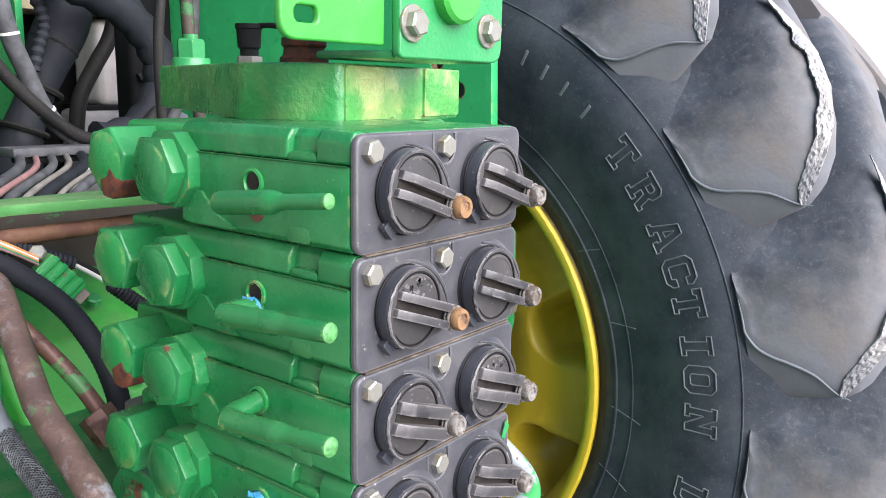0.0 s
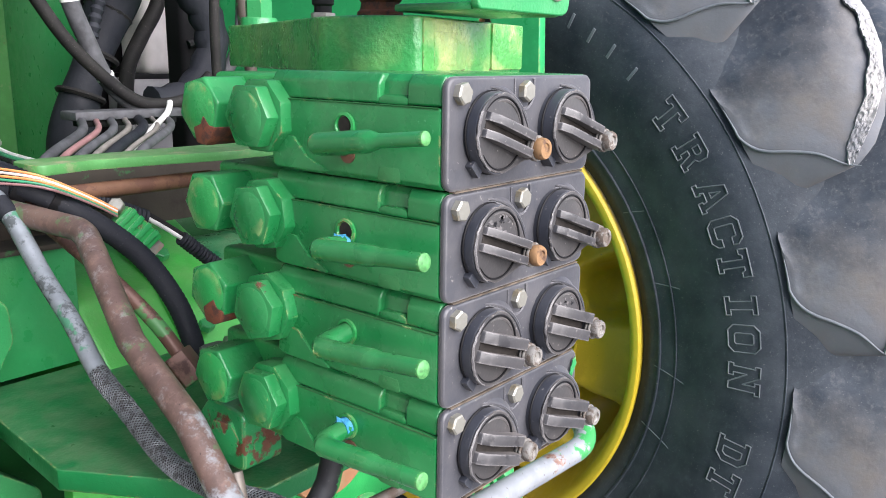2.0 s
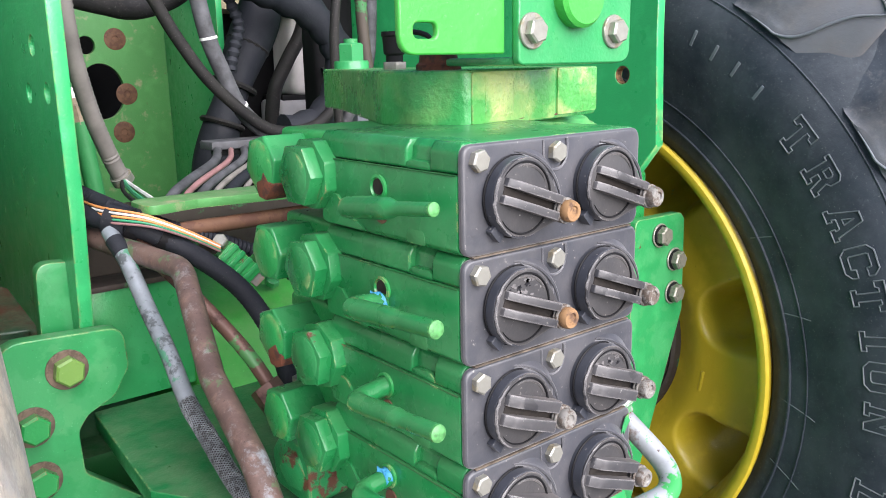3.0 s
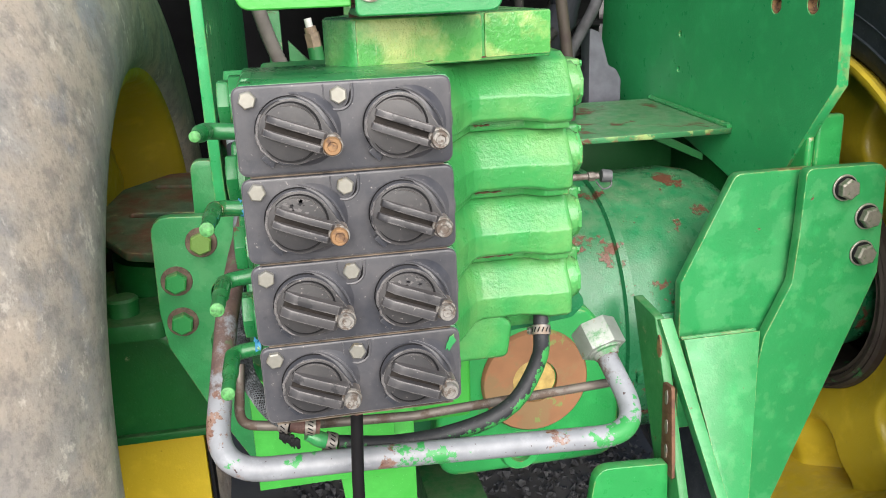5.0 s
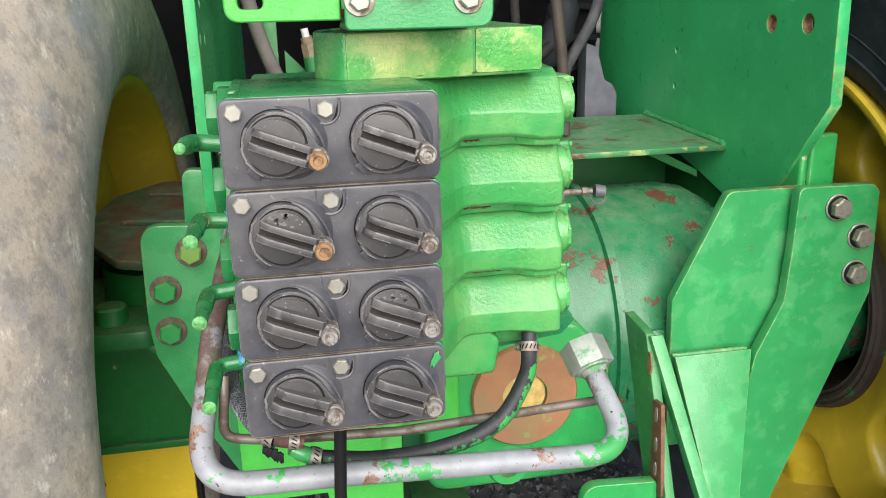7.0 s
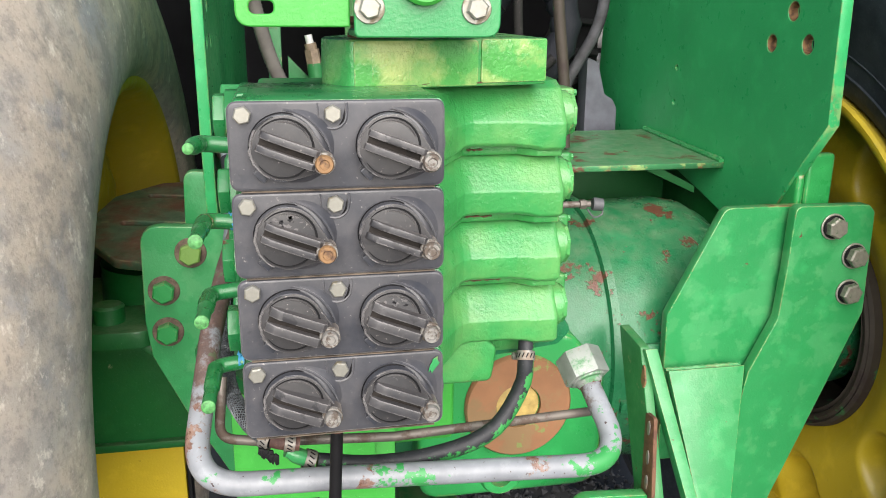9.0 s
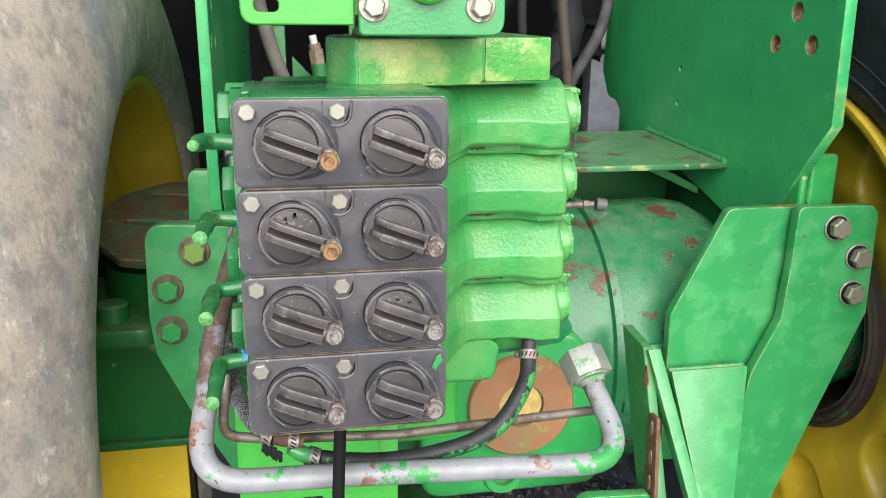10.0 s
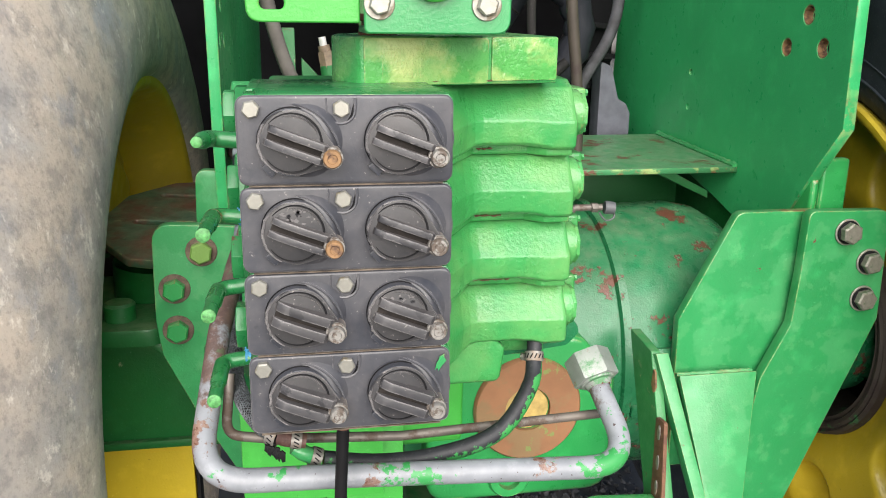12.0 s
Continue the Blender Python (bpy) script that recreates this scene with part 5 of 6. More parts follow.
def swell(cx, cz, high):
    """The cover's surface rises to meet the cap all along its far side."""
    bm = bmesh.new()
    rows = []
    for i in range(41):
        q = -100 + 200 * i / 40
        c = math.cos(radians(q * 0.9)) ** 0.8
        wide = 0.004 + 0.0135 * max(0.0, math.cos(radians(q))) ** 1.2 + 0.004 * c
        ring = []
        for k in range(9):
            f = k / 8
            r = 0.0270 + wide * f
            h = -0.0040 + (high + 0.0040) * c * (0.5 + 0.5 * math.cos(math.pi * f)) - 0.0004 * (k == 0)
            ring.append(bm.verts.new((cx + r * math.cos(radians(q)), -h, cz + r * math.sin(radians(q)))))
        rows.append(ring)
    for a, b in zip(rows, rows[1:]):
        for k in range(8):
            bm.faces.new((a[k], a[k + 1], b[k + 1], b[k]))
    bmesh.ops.recalc_face_normals(bm, faces=bm.faces)
    if bm.faces[160].normal.y > 0:
        bmesh.ops.reverse_faces(bm, faces=bm.faces)
    return bm


def cover_plate(parent, z0):
    lo, hi = z0 - 0.0627, z0 + 0.0107
    out = rounded([(-0.0125, lo), (0.1655, lo), (0.1655, hi), (-0.0125, hi)], 0.0095, 6)
    plate = part("cover_plate", prism(out, -0.0068, -0.0012, XZ, 0.0032, 3), cover_plastic, parent, "grey-black plastic cover plate")
    # raised moulding round the middle bolt; a black line draws the shade on its far side
    u = [Vector((0.0600, 0.0010, hi - 0.002)), Vector((0.0602, 0.0010, z0 + 0.003))]
    u += [Vector((0.0715 + 0.0118 * math.cos(a), 0.0010, z0 - 0.0010 + 0.0115 * math.sin(a))) for a in (radians(180 + 18 * k) for k in range(1, 10))]
    u += [Vector((0.0838, 0.0010, z0 + 0.003)), Vector((0.0832, 0.0010, hi - 0.002))]
    part("bolt_rim", tube(u, lambda q: 0.0007 + 0.0008 * q, 6), cover_plastic, plate)
    crease_shade = [p + Vector((-0.0016, -0.0004, 0.0006)) for p in u[8:-1]]
    part("crease_shade", tube(smooth_path(crease_shade, 0.002), lambda q: 0.0002 + 0.0008 * math.sin(math.pi * q), 6), black, plate)
    for cx, high in ((0.0315, 0.0066), (0.1180, 0.0090)):
        part("swelling", swell(cx, z0 - 0.0262, high), cover_plastic, plate, "", None, 80.0)
    bolt(plate, (0.0, 0.0014, z0), (0, -1, 0), 0.0075, 0.0058, zinc, 0.0, 12 + z0 * 300, "zinc plated hexagon bolt")
    bolt(plate, (0.072, 0.0014, z0), (0, -1, 0), 0.0075, 0.0058, zinc, 0.0, 40 + z0 * 170, "zinc plated hexagon bolt")
    return plate


def barrel(z0):
    """The side casting: a faceted barrel that swells out of the body; its lower edge is cut back along the middle."""
    prof = [(0.260, 0.0095), (0.214, 0.0080), (0.196, 0.0005), (0.171, -0.0350), (0.1725, -0.0618), (0.178, -0.0655), (0.260, -0.0655)]
    stations = [(0.150, 0.088, 0.0), (0.166, 0.078, 0.0), (0.182, 0.060, 0.0), (0.197, 0.036, 0.0), (0.210, 0.014, 0.0010), (0.221, 0.003, 0.0048), (0.230, 0.0, 0.0056), (0.276, 0.0, 0.0056), (0.296, 0.0, 0.0032), (0.308, 0.0, 0.0), (0.331, 0.0, 0.0), (0.335, -0.002, 0.001)]
    bm = bmesh.new()
    rings = []
    for x, fore, cut in stations:
        ring = []
        for k, (y, z) in enumerate(prof):
            yy = y - (fore if y < 0.23 else 0)
            zz = z + (cut if k >= 4 else 0) + (0.45 * cut if k == 3 else 0)
            ring.append(bm.verts.new((x, yy, z0 + zz)))
        rings.append(ring)
    for a, b in zip(rings, rings[1:]):
        for k in range(len(prof)):
            j = (k + 1) % len(prof)
            bm.faces.new((a[k], a[j], b[j], b[k]))
    bm.faces.new(rings[0])
    bm.faces.new(rings[-1])
    bmesh.ops.recalc_face_normals(bm, faces=bm.faces)
    return bevelled(bm, 0.0032, 3, 14.0)


def hex_plug(parent, y, z, x0, r, turn, broken, label):
    """A large hexagon plug with a collar, its axis across the machine."""
    m = along((-1, 0, 0), (x0, y, z)) @ pose(0, 0, 0, 0, 0, turn)
    if not broken:
        oct8 = [(r * 1.13 * math.cos(math.pi / 4 * i + 0.39), r * 1.13 * math.sin(math.pi / 4 * i + 0.39)) for i in range(8)]
        pl = part("plug", prism(oct8, -0.01, 0.010, m, 0.0018), green_valve, parent, label)
        bm = prism(hexagon(r), 0.010, 0.0215, m, 0.0)
        bevelled(bm, 0.0016, 2)
        part("hexagon", bm, green_valve, pl)
        part("face_land", lathe([(0, 0.0222), (r * 0.70, 0.0222), (r * 0.74, 0.0214)], m, 32), green_valve, pl)
    else:
        pl = part("plug", prism(hexagon(r), -0.03, 0.018, m, 0.0025, 3), green_valve, parent, label)
        part("face_land", lathe([(0, 0.0188), (r * 0.76, 0.0188), (r * 0.84, 0.0174)], m, 32), green_worn, pl)
        if broken > 1:
            rag = random.Random(int(z * 1000))
            edge = [(y - r * 0.62, z - r * 0.92), (y - r * 0.30, z - r * 1.06), (y + r * 0.12, z - r * 1.02), (y + r * 0.20, z - r * 0.55), (y - r * 0.10, z - r * 0.40), (y - r * 0.30, z - r * 0.22), (y - r * 0.52, z - r * 0.42), (y - r * 0.80, z - r * 0.50)]
            edge = [(a + rag.uniform(-0.0015, 0.0015), b + rag.uniform(-0.0015, 0.0015)) for a, b in edge]
            part("rusted_corner", prism(edge, x0 - 0.0198, x0 + 0.014, YZ, 0.002), rust_dark, pl, "broken rusty corner")
    return pl


def valve(i):
    z0 = 1.0 - 0.075 * i
    words = ("top", "second", "third", "lowest")[i]
    base = thing("hydraulic_valve", f"green cast hydraulic valve with two dust caps, {words} of four stacked", "hydraulic valve", (0.08, 0.12, z0 - 0.063), "stacked hydraulic valves")
    lo, hi = z0 - 0.0622, z0 + 0.0110
    # long body with a stepped, chamfered side
    sec = [(-0.0125, lo + 0.004), (-0.0125, z0 - 0.0095), (-0.0062, z0 - 0.0088), (-0.0042, hi - 0.0045), (0.0, hi), (0.162, hi), (0.166, hi - 0.004), (0.166, lo + 0.004), (0.162, lo), (-0.008, lo)]
    body = part("body", prism(sec, -0.172, -0.0070, XZ, 0.0012), green_valve, base, "green painted casting")
    rear = part("rear_body", prism(rounded([(0.008, lo + 0.020), (0.155, lo + 0.020), (0.155, hi - 0.003), (0.008, hi - 0.003)], 0.006), -0.270, -0.165, XZ, 0.003), green_worn, base)
    # the upper ridge is broken by an open pocket; a low boss below it
    up_sec = [(0.004, z0 - 0.0085), (-0.0108, z0 - 0.0085), (-0.0104, hi - 0.006), (-0.0060, hi + 0.0004), (0.004, hi + 0.0004)]
    for y0, y1 in ((0.0078, 0.037), (0.062, 0.1725)):
        part("ridge", prism(up_sec, -y1, -y0, XZ, 0.0022, 3), green_valve, body)
    part("pocket_floor", prism([(0.036, z0 - 0.0088), (0.063, z0 - 0.0088), (0.063, z0 - 0.0045), (0.058, z0 - 0.0025), (0.041, z0 - 0.0025), (0.036, z0 - 0.0045)], -0.0108, 0.0, YZ, 0.0018), green_valve, body)
    # A dark line is drawn for the shade along the step.
    part("groove", tube([Vector((-0.0127, 0.008, z0 - 0.0092)), Vector((-0.0127, 0.172, z0 - 0.0090))], 0.0006, 6), green_shade_dark, body)
    part("boss", prism(rounded([(0.110, lo + 0.003), (0.168, lo + 0.003), (0.168, z0 - 0.034), (0.146, z0 - 0.036), (0.132, z0 - 0.050), (0.118, z0 - 0.055)], 0.006), -0.0145, -0.0120, YZ, 0.0022, 3), green_valve, body)
    part("lower_notch", prism(rounded([(0.040, lo + 0.002), (0.062, lo + 0.002), (0.060, lo + 0.012), (0.042, lo + 0.012)], 0.003), -0.0127, -0.0110, YZ, 0.0005), green_dirty, body)
    part("lower_bore", lathe([(0.0072, 0.0), (0.0072, 0.0014), (0, 0.0014)], along((-1, 0, 0), (-0.0122, 0.090, z0 - 0.0440)), 18), rusty, body)
    part("port_ring", lathe([(0.0098, 0.0), (0.0098, 0.0022), (0.0078, 0.0026), (0.0070, 0.0008), (0, 0.0006)], along((-1, 0, 0), (-0.0122, 0.0925, z0 - 0.0255)), 24), green_worn, body)
    part("port_bore", lathe([(0.0058, 0.0), (0.0058, 0.0016), (0, 0.0016)], along((-1, 0, 0), (-0.0122, 0.0925, z0 - 0.0245)), 20), recess_brown, body)
    # plugs on the side
    hex_plug(base, 0.176, z0 - 0.0225, -0.0125, 0.0255, (0, 8, 16, 5)[i], False, "green painted hexagon plug")
    hex_plug(base, 0.240, z0 - 0.0200, -0.0120, 0.0262, (12, 3, 20, 9)[i], (2, 1, 2, 1)[i], "hexagon plug with broken rusty corner")
    # lever
    ez = (-0.036, -0.033, -0.030, -0.030)[i]
    tz = (-0.025, -0.026, -0.021, -0.024)[i]
    rootz = (-0.0385, -0.0355, -0.026, -0.026)[i]
    p = bent_path([(-0.012, 0.0925, z0 + rootz), (-0.043, 0.0935, z0 + ez), (-0.0425, -0.006, z0 + tz)], 0.012)
    thin = 0.0047 if i == 0 else 0.0062

    def width(s):
        return 0.0076 if s < 0.66 else (thin if s > 0.72 else 0.0076 + (thin - 0.0076) * (s - 0.66) / 0.06)
    fine = smooth_path(p, 0.004)
    lever = part("lever", tube(fine, width, 14), green_valve, base, "bent green rod lever")
    part("lever_tip", lathe([(thin, -0.001), (thin * 0.98, 0.001), (thin * 0.7, 0.0022), (0, 0.0024)], along((0.01, -1, 0.08), fine[-1]), 16), PRIMER_MAT, lever, "bare worn tip")
    if i in (1, 3):
        part("tape", tube([Vector((-0.0140, 0.0925, z0 + rootz + 0.0005)), Vector((-0.0170, 0.0927, z0 + rootz)), Vector((-0.0200, 0.0930, z0 + rootz - 0.0002))], lambda s: 0.0079 + 0.0006 * math.sin(17 * s + i), 9), tape, lever, "torn blue tape")
        rag = prism([(-0.005, -0.004), (0.002, -0.006), (0.006, -0.002), (0.0045, 0.003), (0.0065, 0.006), (-0.001, 0.0045), (-0.0055, 0.006), (-0.004, 0.001)], 0.0, 0.0012, along((-0.8, -0.3, 0.4), (-0.0205, 0.0925, z0 + rootz + 0.0050)) @ Matrix.Diagonal((0.8, 0.8, 1, 1)), 0.0003, 1)
        part("tape_end", rag, tape, lever, "torn blue tape end")
    # barrel and end plugs on the other side
    part("side_barrel", barrel(z0), green_cast, base)
    e = along((1, 0, 0), (0.334, 0.208, z0 - 0.0290))
    col = part("end_collar", lathe([(0, 0.0), (0.0255, 0.0), (0.0262, 0.002), (0.0262, 0.009), (0.0225, 0.010), (0.0225, 0.0125), (0, 0.0125)], e, 28), green_cast, base)
    part("end_nut", prism([(0.0235 * math.cos(math.pi / 4 * k + 0.4), 0.0235 * math.sin(math.pi / 4 * k + 0.4)) for k in range(8)], 0.0125, 0.0165, e, 0.001), green_cast, col)
    cap = part("end_cap", box((0.336, 0.240, z0 - 0.058), (0.366, 0.290, z0 - 0.004), 0.004, 3), green_cast, base)
    for dy in (0.248, 0.282):
        for dz in (-0.052, -0.010):
            bolt(cap, (0.366, dy, z0 + dz), (1, 0, 0), 0.0042, 0.004, green_cast, 0.0)
    if i < 3:
        part("web", prism([(0.166, 0.100), (0.182, 0.121), (0.197, 0.146), (0.210, 0.170), (0.224, 0.196), (0.285, 0.197), (0.305, 0.181), (0.333, 0.180), (0.333, 0.25), (0.166, 0.25)], z0 - 0.0725, z0 - 0.0555, None, 0.003, 3), green_cast, base)
        part("rust_chip", prism([(0.171, 0.0995), (0.187, 0.1225), (0.1885, 0.1300), (0.174, 0.1100)], z0 - 0.0700, z0 - 0.0635, None, 0.0008), rusty_bright, base, "chipped rusty seam")
        rag = random.Random(40 + i)
        slot_dirt = [Vector((0.228 + 0.0030 * k, 0.1950 + rag.uniform(-0.001, 0.001), z0 - 0.0655 + rag.uniform(-0.0006, 0.0006))) for k in range(7 + 4 * i)]
        part("rust_line", tube(slot_dirt, lambda q: 0.0004 + 0.0010 * abs(math.sin(9 * q + i)), 6), rusty, base, "rust in the cast slot")
    part("seam", box((0.0, 0.03, lo - 0.0012), (0.160, 0.15, lo + 0.0004), 0.0), rusty, base)
    part("dust_line", box((-0.004, 0.0005, lo - 0.0014), (0.157, 0.006, lo - 0.0004), 0.0), dust_mat, base)
    plate = cover_plate(base, z0)
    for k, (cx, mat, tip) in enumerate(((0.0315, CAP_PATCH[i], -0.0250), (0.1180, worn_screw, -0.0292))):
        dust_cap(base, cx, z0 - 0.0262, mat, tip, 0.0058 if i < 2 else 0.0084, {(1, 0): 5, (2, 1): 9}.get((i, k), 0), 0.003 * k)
    if i == 3:
        rag = random.Random(12)
        splash = [(0.1555 + 0.0055 * rag.uniform(0.4, 1.2) * math.cos(2 * math.pi * k / 14) + 0.0035 * math.sin(2 * math.pi * k / 14), z0 - 0.0030 + 0.0085 * rag.uniform(0.5, 1.2) * math.sin(2 * math.pi * k / 14)) for k in range(14)]
        part("paint_splash", prism(splash, 0.0008, 0.0016, XZ, 0.0), green, plate, "green overspray on the cover")
    return base


peel_grey = simple("flaked_grey_skin", (0.11, 0.105, 0.105), 0.6)
peel_black = simple("bare_black_plastic", (0.010, 0.010, 0.012), 0.35)
# Very dark brown for the rib floors and port bores.
recess_brown = simple("dark_recess_brown", (0.014, 0.011, 0.009), 0.8, 0.5, 200.0)
dust_mat = simple("dried_dust", (0.11, 0.088, 0.066), 0.9, 0.7, 60.0)
PRIMER_MAT = simple("bare_primer", (0.075, 0.25, 0.075), 0.5, 0.5, 300.0)
for i in range(4):
    valve(i)

# ---- block on top of the stack ----
top = thing("valve_block", "green cast block bolted on top of the valve stack", "valve block", (0.19, 0.24, 1.011))
part("casting", prism(rounded([(0.097, 0.119), (0.306, 0.164), (0.306, 0.44), (0.262, 0.530), (0.205, 0.520), (0.186, 0.450), (0.078, 0.215), (0.072, 0.160)], [0.012, 0.004, 0.02, 0.02, 0.02, 0.05, 0.05, 0.04]), 1.0115, 1.0585, None, 0.003, 3), green_block, top)
FRONT = frame_to((0.209, 0.045, 0), (0, 0, 1), (0.097, 0.119, 0))
part("raised_panel", prism(rounded([(0.137, 1.0150), (0.212, 1.0150), (0.212, 1.0580), (0.137, 1.0580)], 0.003), -0.004, 0.0022, FRONT, 0.0012), green_faded_glare, top)
part("name_panel", prism(rounded([(0.022, 1.0190), (0.064, 1.0190), (0.064, 1.0470), (0.022, 1.0470)], 0.002), -0.004, 0.0012, FRONT, 0.0005), green_faded_glare, top)
part("cast_face", prism(rounded([(0.004, 1.0128), (0.134, 1.0128), (0.134, 1.0570), (0.004, 1.0570)], 0.004), -0.004, 0.0008, FRONT, 0.0006), green_faded_glare, top)
bm = bmesh.new()
for k in range(13):
    join(bm, prism([(0.0245 + 0.0030 * k, 1.0200), (0.0258 + 0.0030 * k, 1.0200), (0.0258 + 0.0030 * k, 1.0450), (0.0245 + 0.0030 * k, 1.0450)], 0.0, 0.0013, FRONT, 0.0003, 1))
part("machined_ribs", bm, green_faded_glare, top)
rnd = random.Random(4)
part("seam", tube([FRONT @ Vector((0.004 + 0.0052 * i, 1.0155 + rnd.uniform(-0.0004, 0.0004), 0.0)) for i in range(40)], lambda s: 0.0005 + 0.0006 * math.sin(31 * s) * math.sin(12 * s), 6), rusty, top, "rusty dirt along the seam")
part("post", lathe([(0.0215, 1.011), (0.0215, 1.066), (0.020, 1.068), (0, 1.068)], Matrix.Translation((0.228, 0.486, 0)), 28), green, top)
bolt(top, (0.228, 0.486, 1.068), (0, 0, 1), 0.0165, 0.021, green, 0.0, 0, "", "nut")
part("stud", lathe([(0.0085, 1.089), (0.0085, 1.094), (0, 1.0945)], Matrix.Translation((0.228, 0.486, 0)), 14), green, top)
part("rubber_mount", lathe([(0.020, 1.0585), (0.020, 1.063), (0.0175, 1.065), (0.0165, 1.071), (0.0185, 1.073), (0.0185, 1.079), (0, 1.079)], Matrix.Translation((0.121, 0.186, 0)), 26), rust_dark, top, "rusty rubber mount")
part("fitting_nut", prism(hexagon(0.0125), 1.0575, 1.066, Matrix.Translation((0.149, 0.289, 0)), 0.001), dull, top)
part("fitting", lathe([(0.0085, 1.066), (0.0085, 1.072), (0.0105, 1.074), (0.0115, 1.090), (0.0125, 1.091), (0.0125, 1.095), (0, 1.095)], Matrix.Translation((0.149, 0.289, 0)), 18), black, top, "small dark pressure switch")
part("lead", tube(smooth_path([(0.152, 0.286, 1.093), (0.158, 0.270, 1.094), (0.160, 0.250, 1.090), (0.156, 0.235, 1.080), (0.152, 0.228, 1.060)]), 0.0026, 8), black, top)
set_back(top, (0, 0, 0), (0, 0, -0.0042), 1.0)
lower = thing("manifold_block", "green cast manifold block under the valve stack", "manifold", (0.15, 0.15, 0.67))
part("casting", prism(rounded([(0.12, 0.665), (0.258, 0.665), (0.264, 0.706), (0.248, 0.722), (0.12, 0.726)], 0.010), -0.32, -0.176, XZ, 0.006, 3), green_cast, lower)
part("flange", prism(rounded([(0.02, 0.690), (0.16, 0.690), (0.16, 0.712), (0.02, 0.712)], 0.004), -0.25, -0.06, XZ, 0.003), green_cast, lower)
part("side_boss", lathe([(0, 0.0), (0.026, 0.0), (0.028, -0.004), (0.028, -0.05)], along((1, 0, 0), (0.312, 0.235, 0.704)), 24), green_cast, lower)
part("outlet", prism(rounded([(0.262, 0.680), (0.350, 0.690), (0.368, 0.708), (0.352, 0.730), (0.30, 0.736), (0.262, 0.728)], 0.012), -0.245, -0.212, XZ, 0.004), green_axle, lower)

# ---- bracket above the block ----
br = thing("mounting_bracket", "bright green folded mounting bracket with two bolts", "bracket", (0.12, 0.07, 1.06))
part("front_plate", sheet("front_plate", rounded([(0.097, 1.062), (0.228, 1.062), (0.228, 1.24), (0.097, 1.24)], [0.006, 0.014, 0, 0]), [], 0.008, XZ @ Matrix.Translation((0, 0, -0.070)), green), green, br)
part("fold", box((0.0985, 0.070, 1.0615), (0.226, 0.15, 1.068), 0.003), green, br)
part("slotted_plate", sheet("slotted_plate", rounded([(-0.004, 1.0705), (0.0945, 1.0705), (0.0945, 1.24), (-0.004, 1.24)], [0.014, 0.002, 0, 0]), [rounded([(0.008, 1.0815), (0.029, 1.0815), (0.029, 1.0925), (0.008, 1.0925)], 0.0054, 6)], 0.006, XZ @ Matrix.Translation((0, 0, -0.080)), green_bright), green_bright, br, "brighter green slotted plate")
for x in (0.107, 0.202):
    bolt(br, (x + 0.003, 0.062, 1.087), (0, -1, 0), 0.0098, 0.0075, zinc, 0.0135, 15, "worn zinc bolt")
part("knob", lathe([(0, 0.012), (0.021, 0.012), (0.024, 0.009), (0.024, 0.0)], XZ @ Matrix.Translation((0.158, 1.113, -0.062)), 28), green_bright, br)

set_back(br, (0, 0, 0), (0, 0, -0.0042), 1.0)

# ---- pipes and hoses ----
pipe = thing("hydraulic_pipe", "bent silver steel pipe, rust brown at its upper run", "pipe", (0.14, 0.09, 0.60))
P1 = bent_path([(-0.060, 0.670, 0.862), (-0.012, 0.474, 0.845), (-0.045, 0.340, 0.766), (-0.0585, 0.232, 0.724), (-0.076, 0.094, 0.6135), (0.07, 0.096, 0.6075), (0.394, 0.094, 0.5910), (0.3770, 0.1830, 0.6590)], 0.052, 12)
part("run", tube(P1, 0.0127, 20), worn_pipe, pipe, "silver run worn to rust brown at its upper end")
nm = along((0.0085, -0.033, -0.030), (0.3735, 0.199, 0.6745))
part("nut", prism(hexagon(0.0285, 0.50), -0.008, 0.027, nm, 0.0022, 2), nut_paint, pipe, "large hexagon union nut, green paint worn off")
part("collar", lathe([(0.0215, 0.0268), (0.0205, 0.0290), (0.0165, 0.0300), (0.0150, 0.0345), (0.0126, 0.0360)], nm, 28), nut_paint, pipe)
part("rust_spot", lathe([(0.0150, 0.0315), (0.0156, 0.0335), (0.0132, 0.0365)], nm, 7), rusty, pipe, "rust at the pipe's neck")
pipe2 = thing("return_pipe", "thin rust brown pipe with an end fitting", "pipe", (0.0, 0.3, 0.70))
part("run", tube(smooth_path([(-0.020, 0.600, 0.862), (-0.005, 0.545, 0.830), (0.022, 0.495, 0.785), (0.046, 0.448, 0.737), (0.062, 0.415, 0.690)]), 0.0085, 14), brown, pipe2)
part("fitting", prism(hexagon(0.019), 0, 0.036, along((0.25, -0.45, -0.65), (0.051, 0.425, 0.706)), 0.002), brown, pipe2)
pipe3 = thing("brake_line", "thin grey-brown steel line bent at one end", "pipe", (0.15, 0.14, 0.64))
part("run", tube(bent_path([(-0.046, 0.19, 0.690), (-0.052, 0.165, 0.628), (0.0, 0.16, 0.622), (0.142, 0.162, 0.613), (0.40, 0.185, 0.611)], 0.018), 0.0055, 12), line_steel, pipe3)


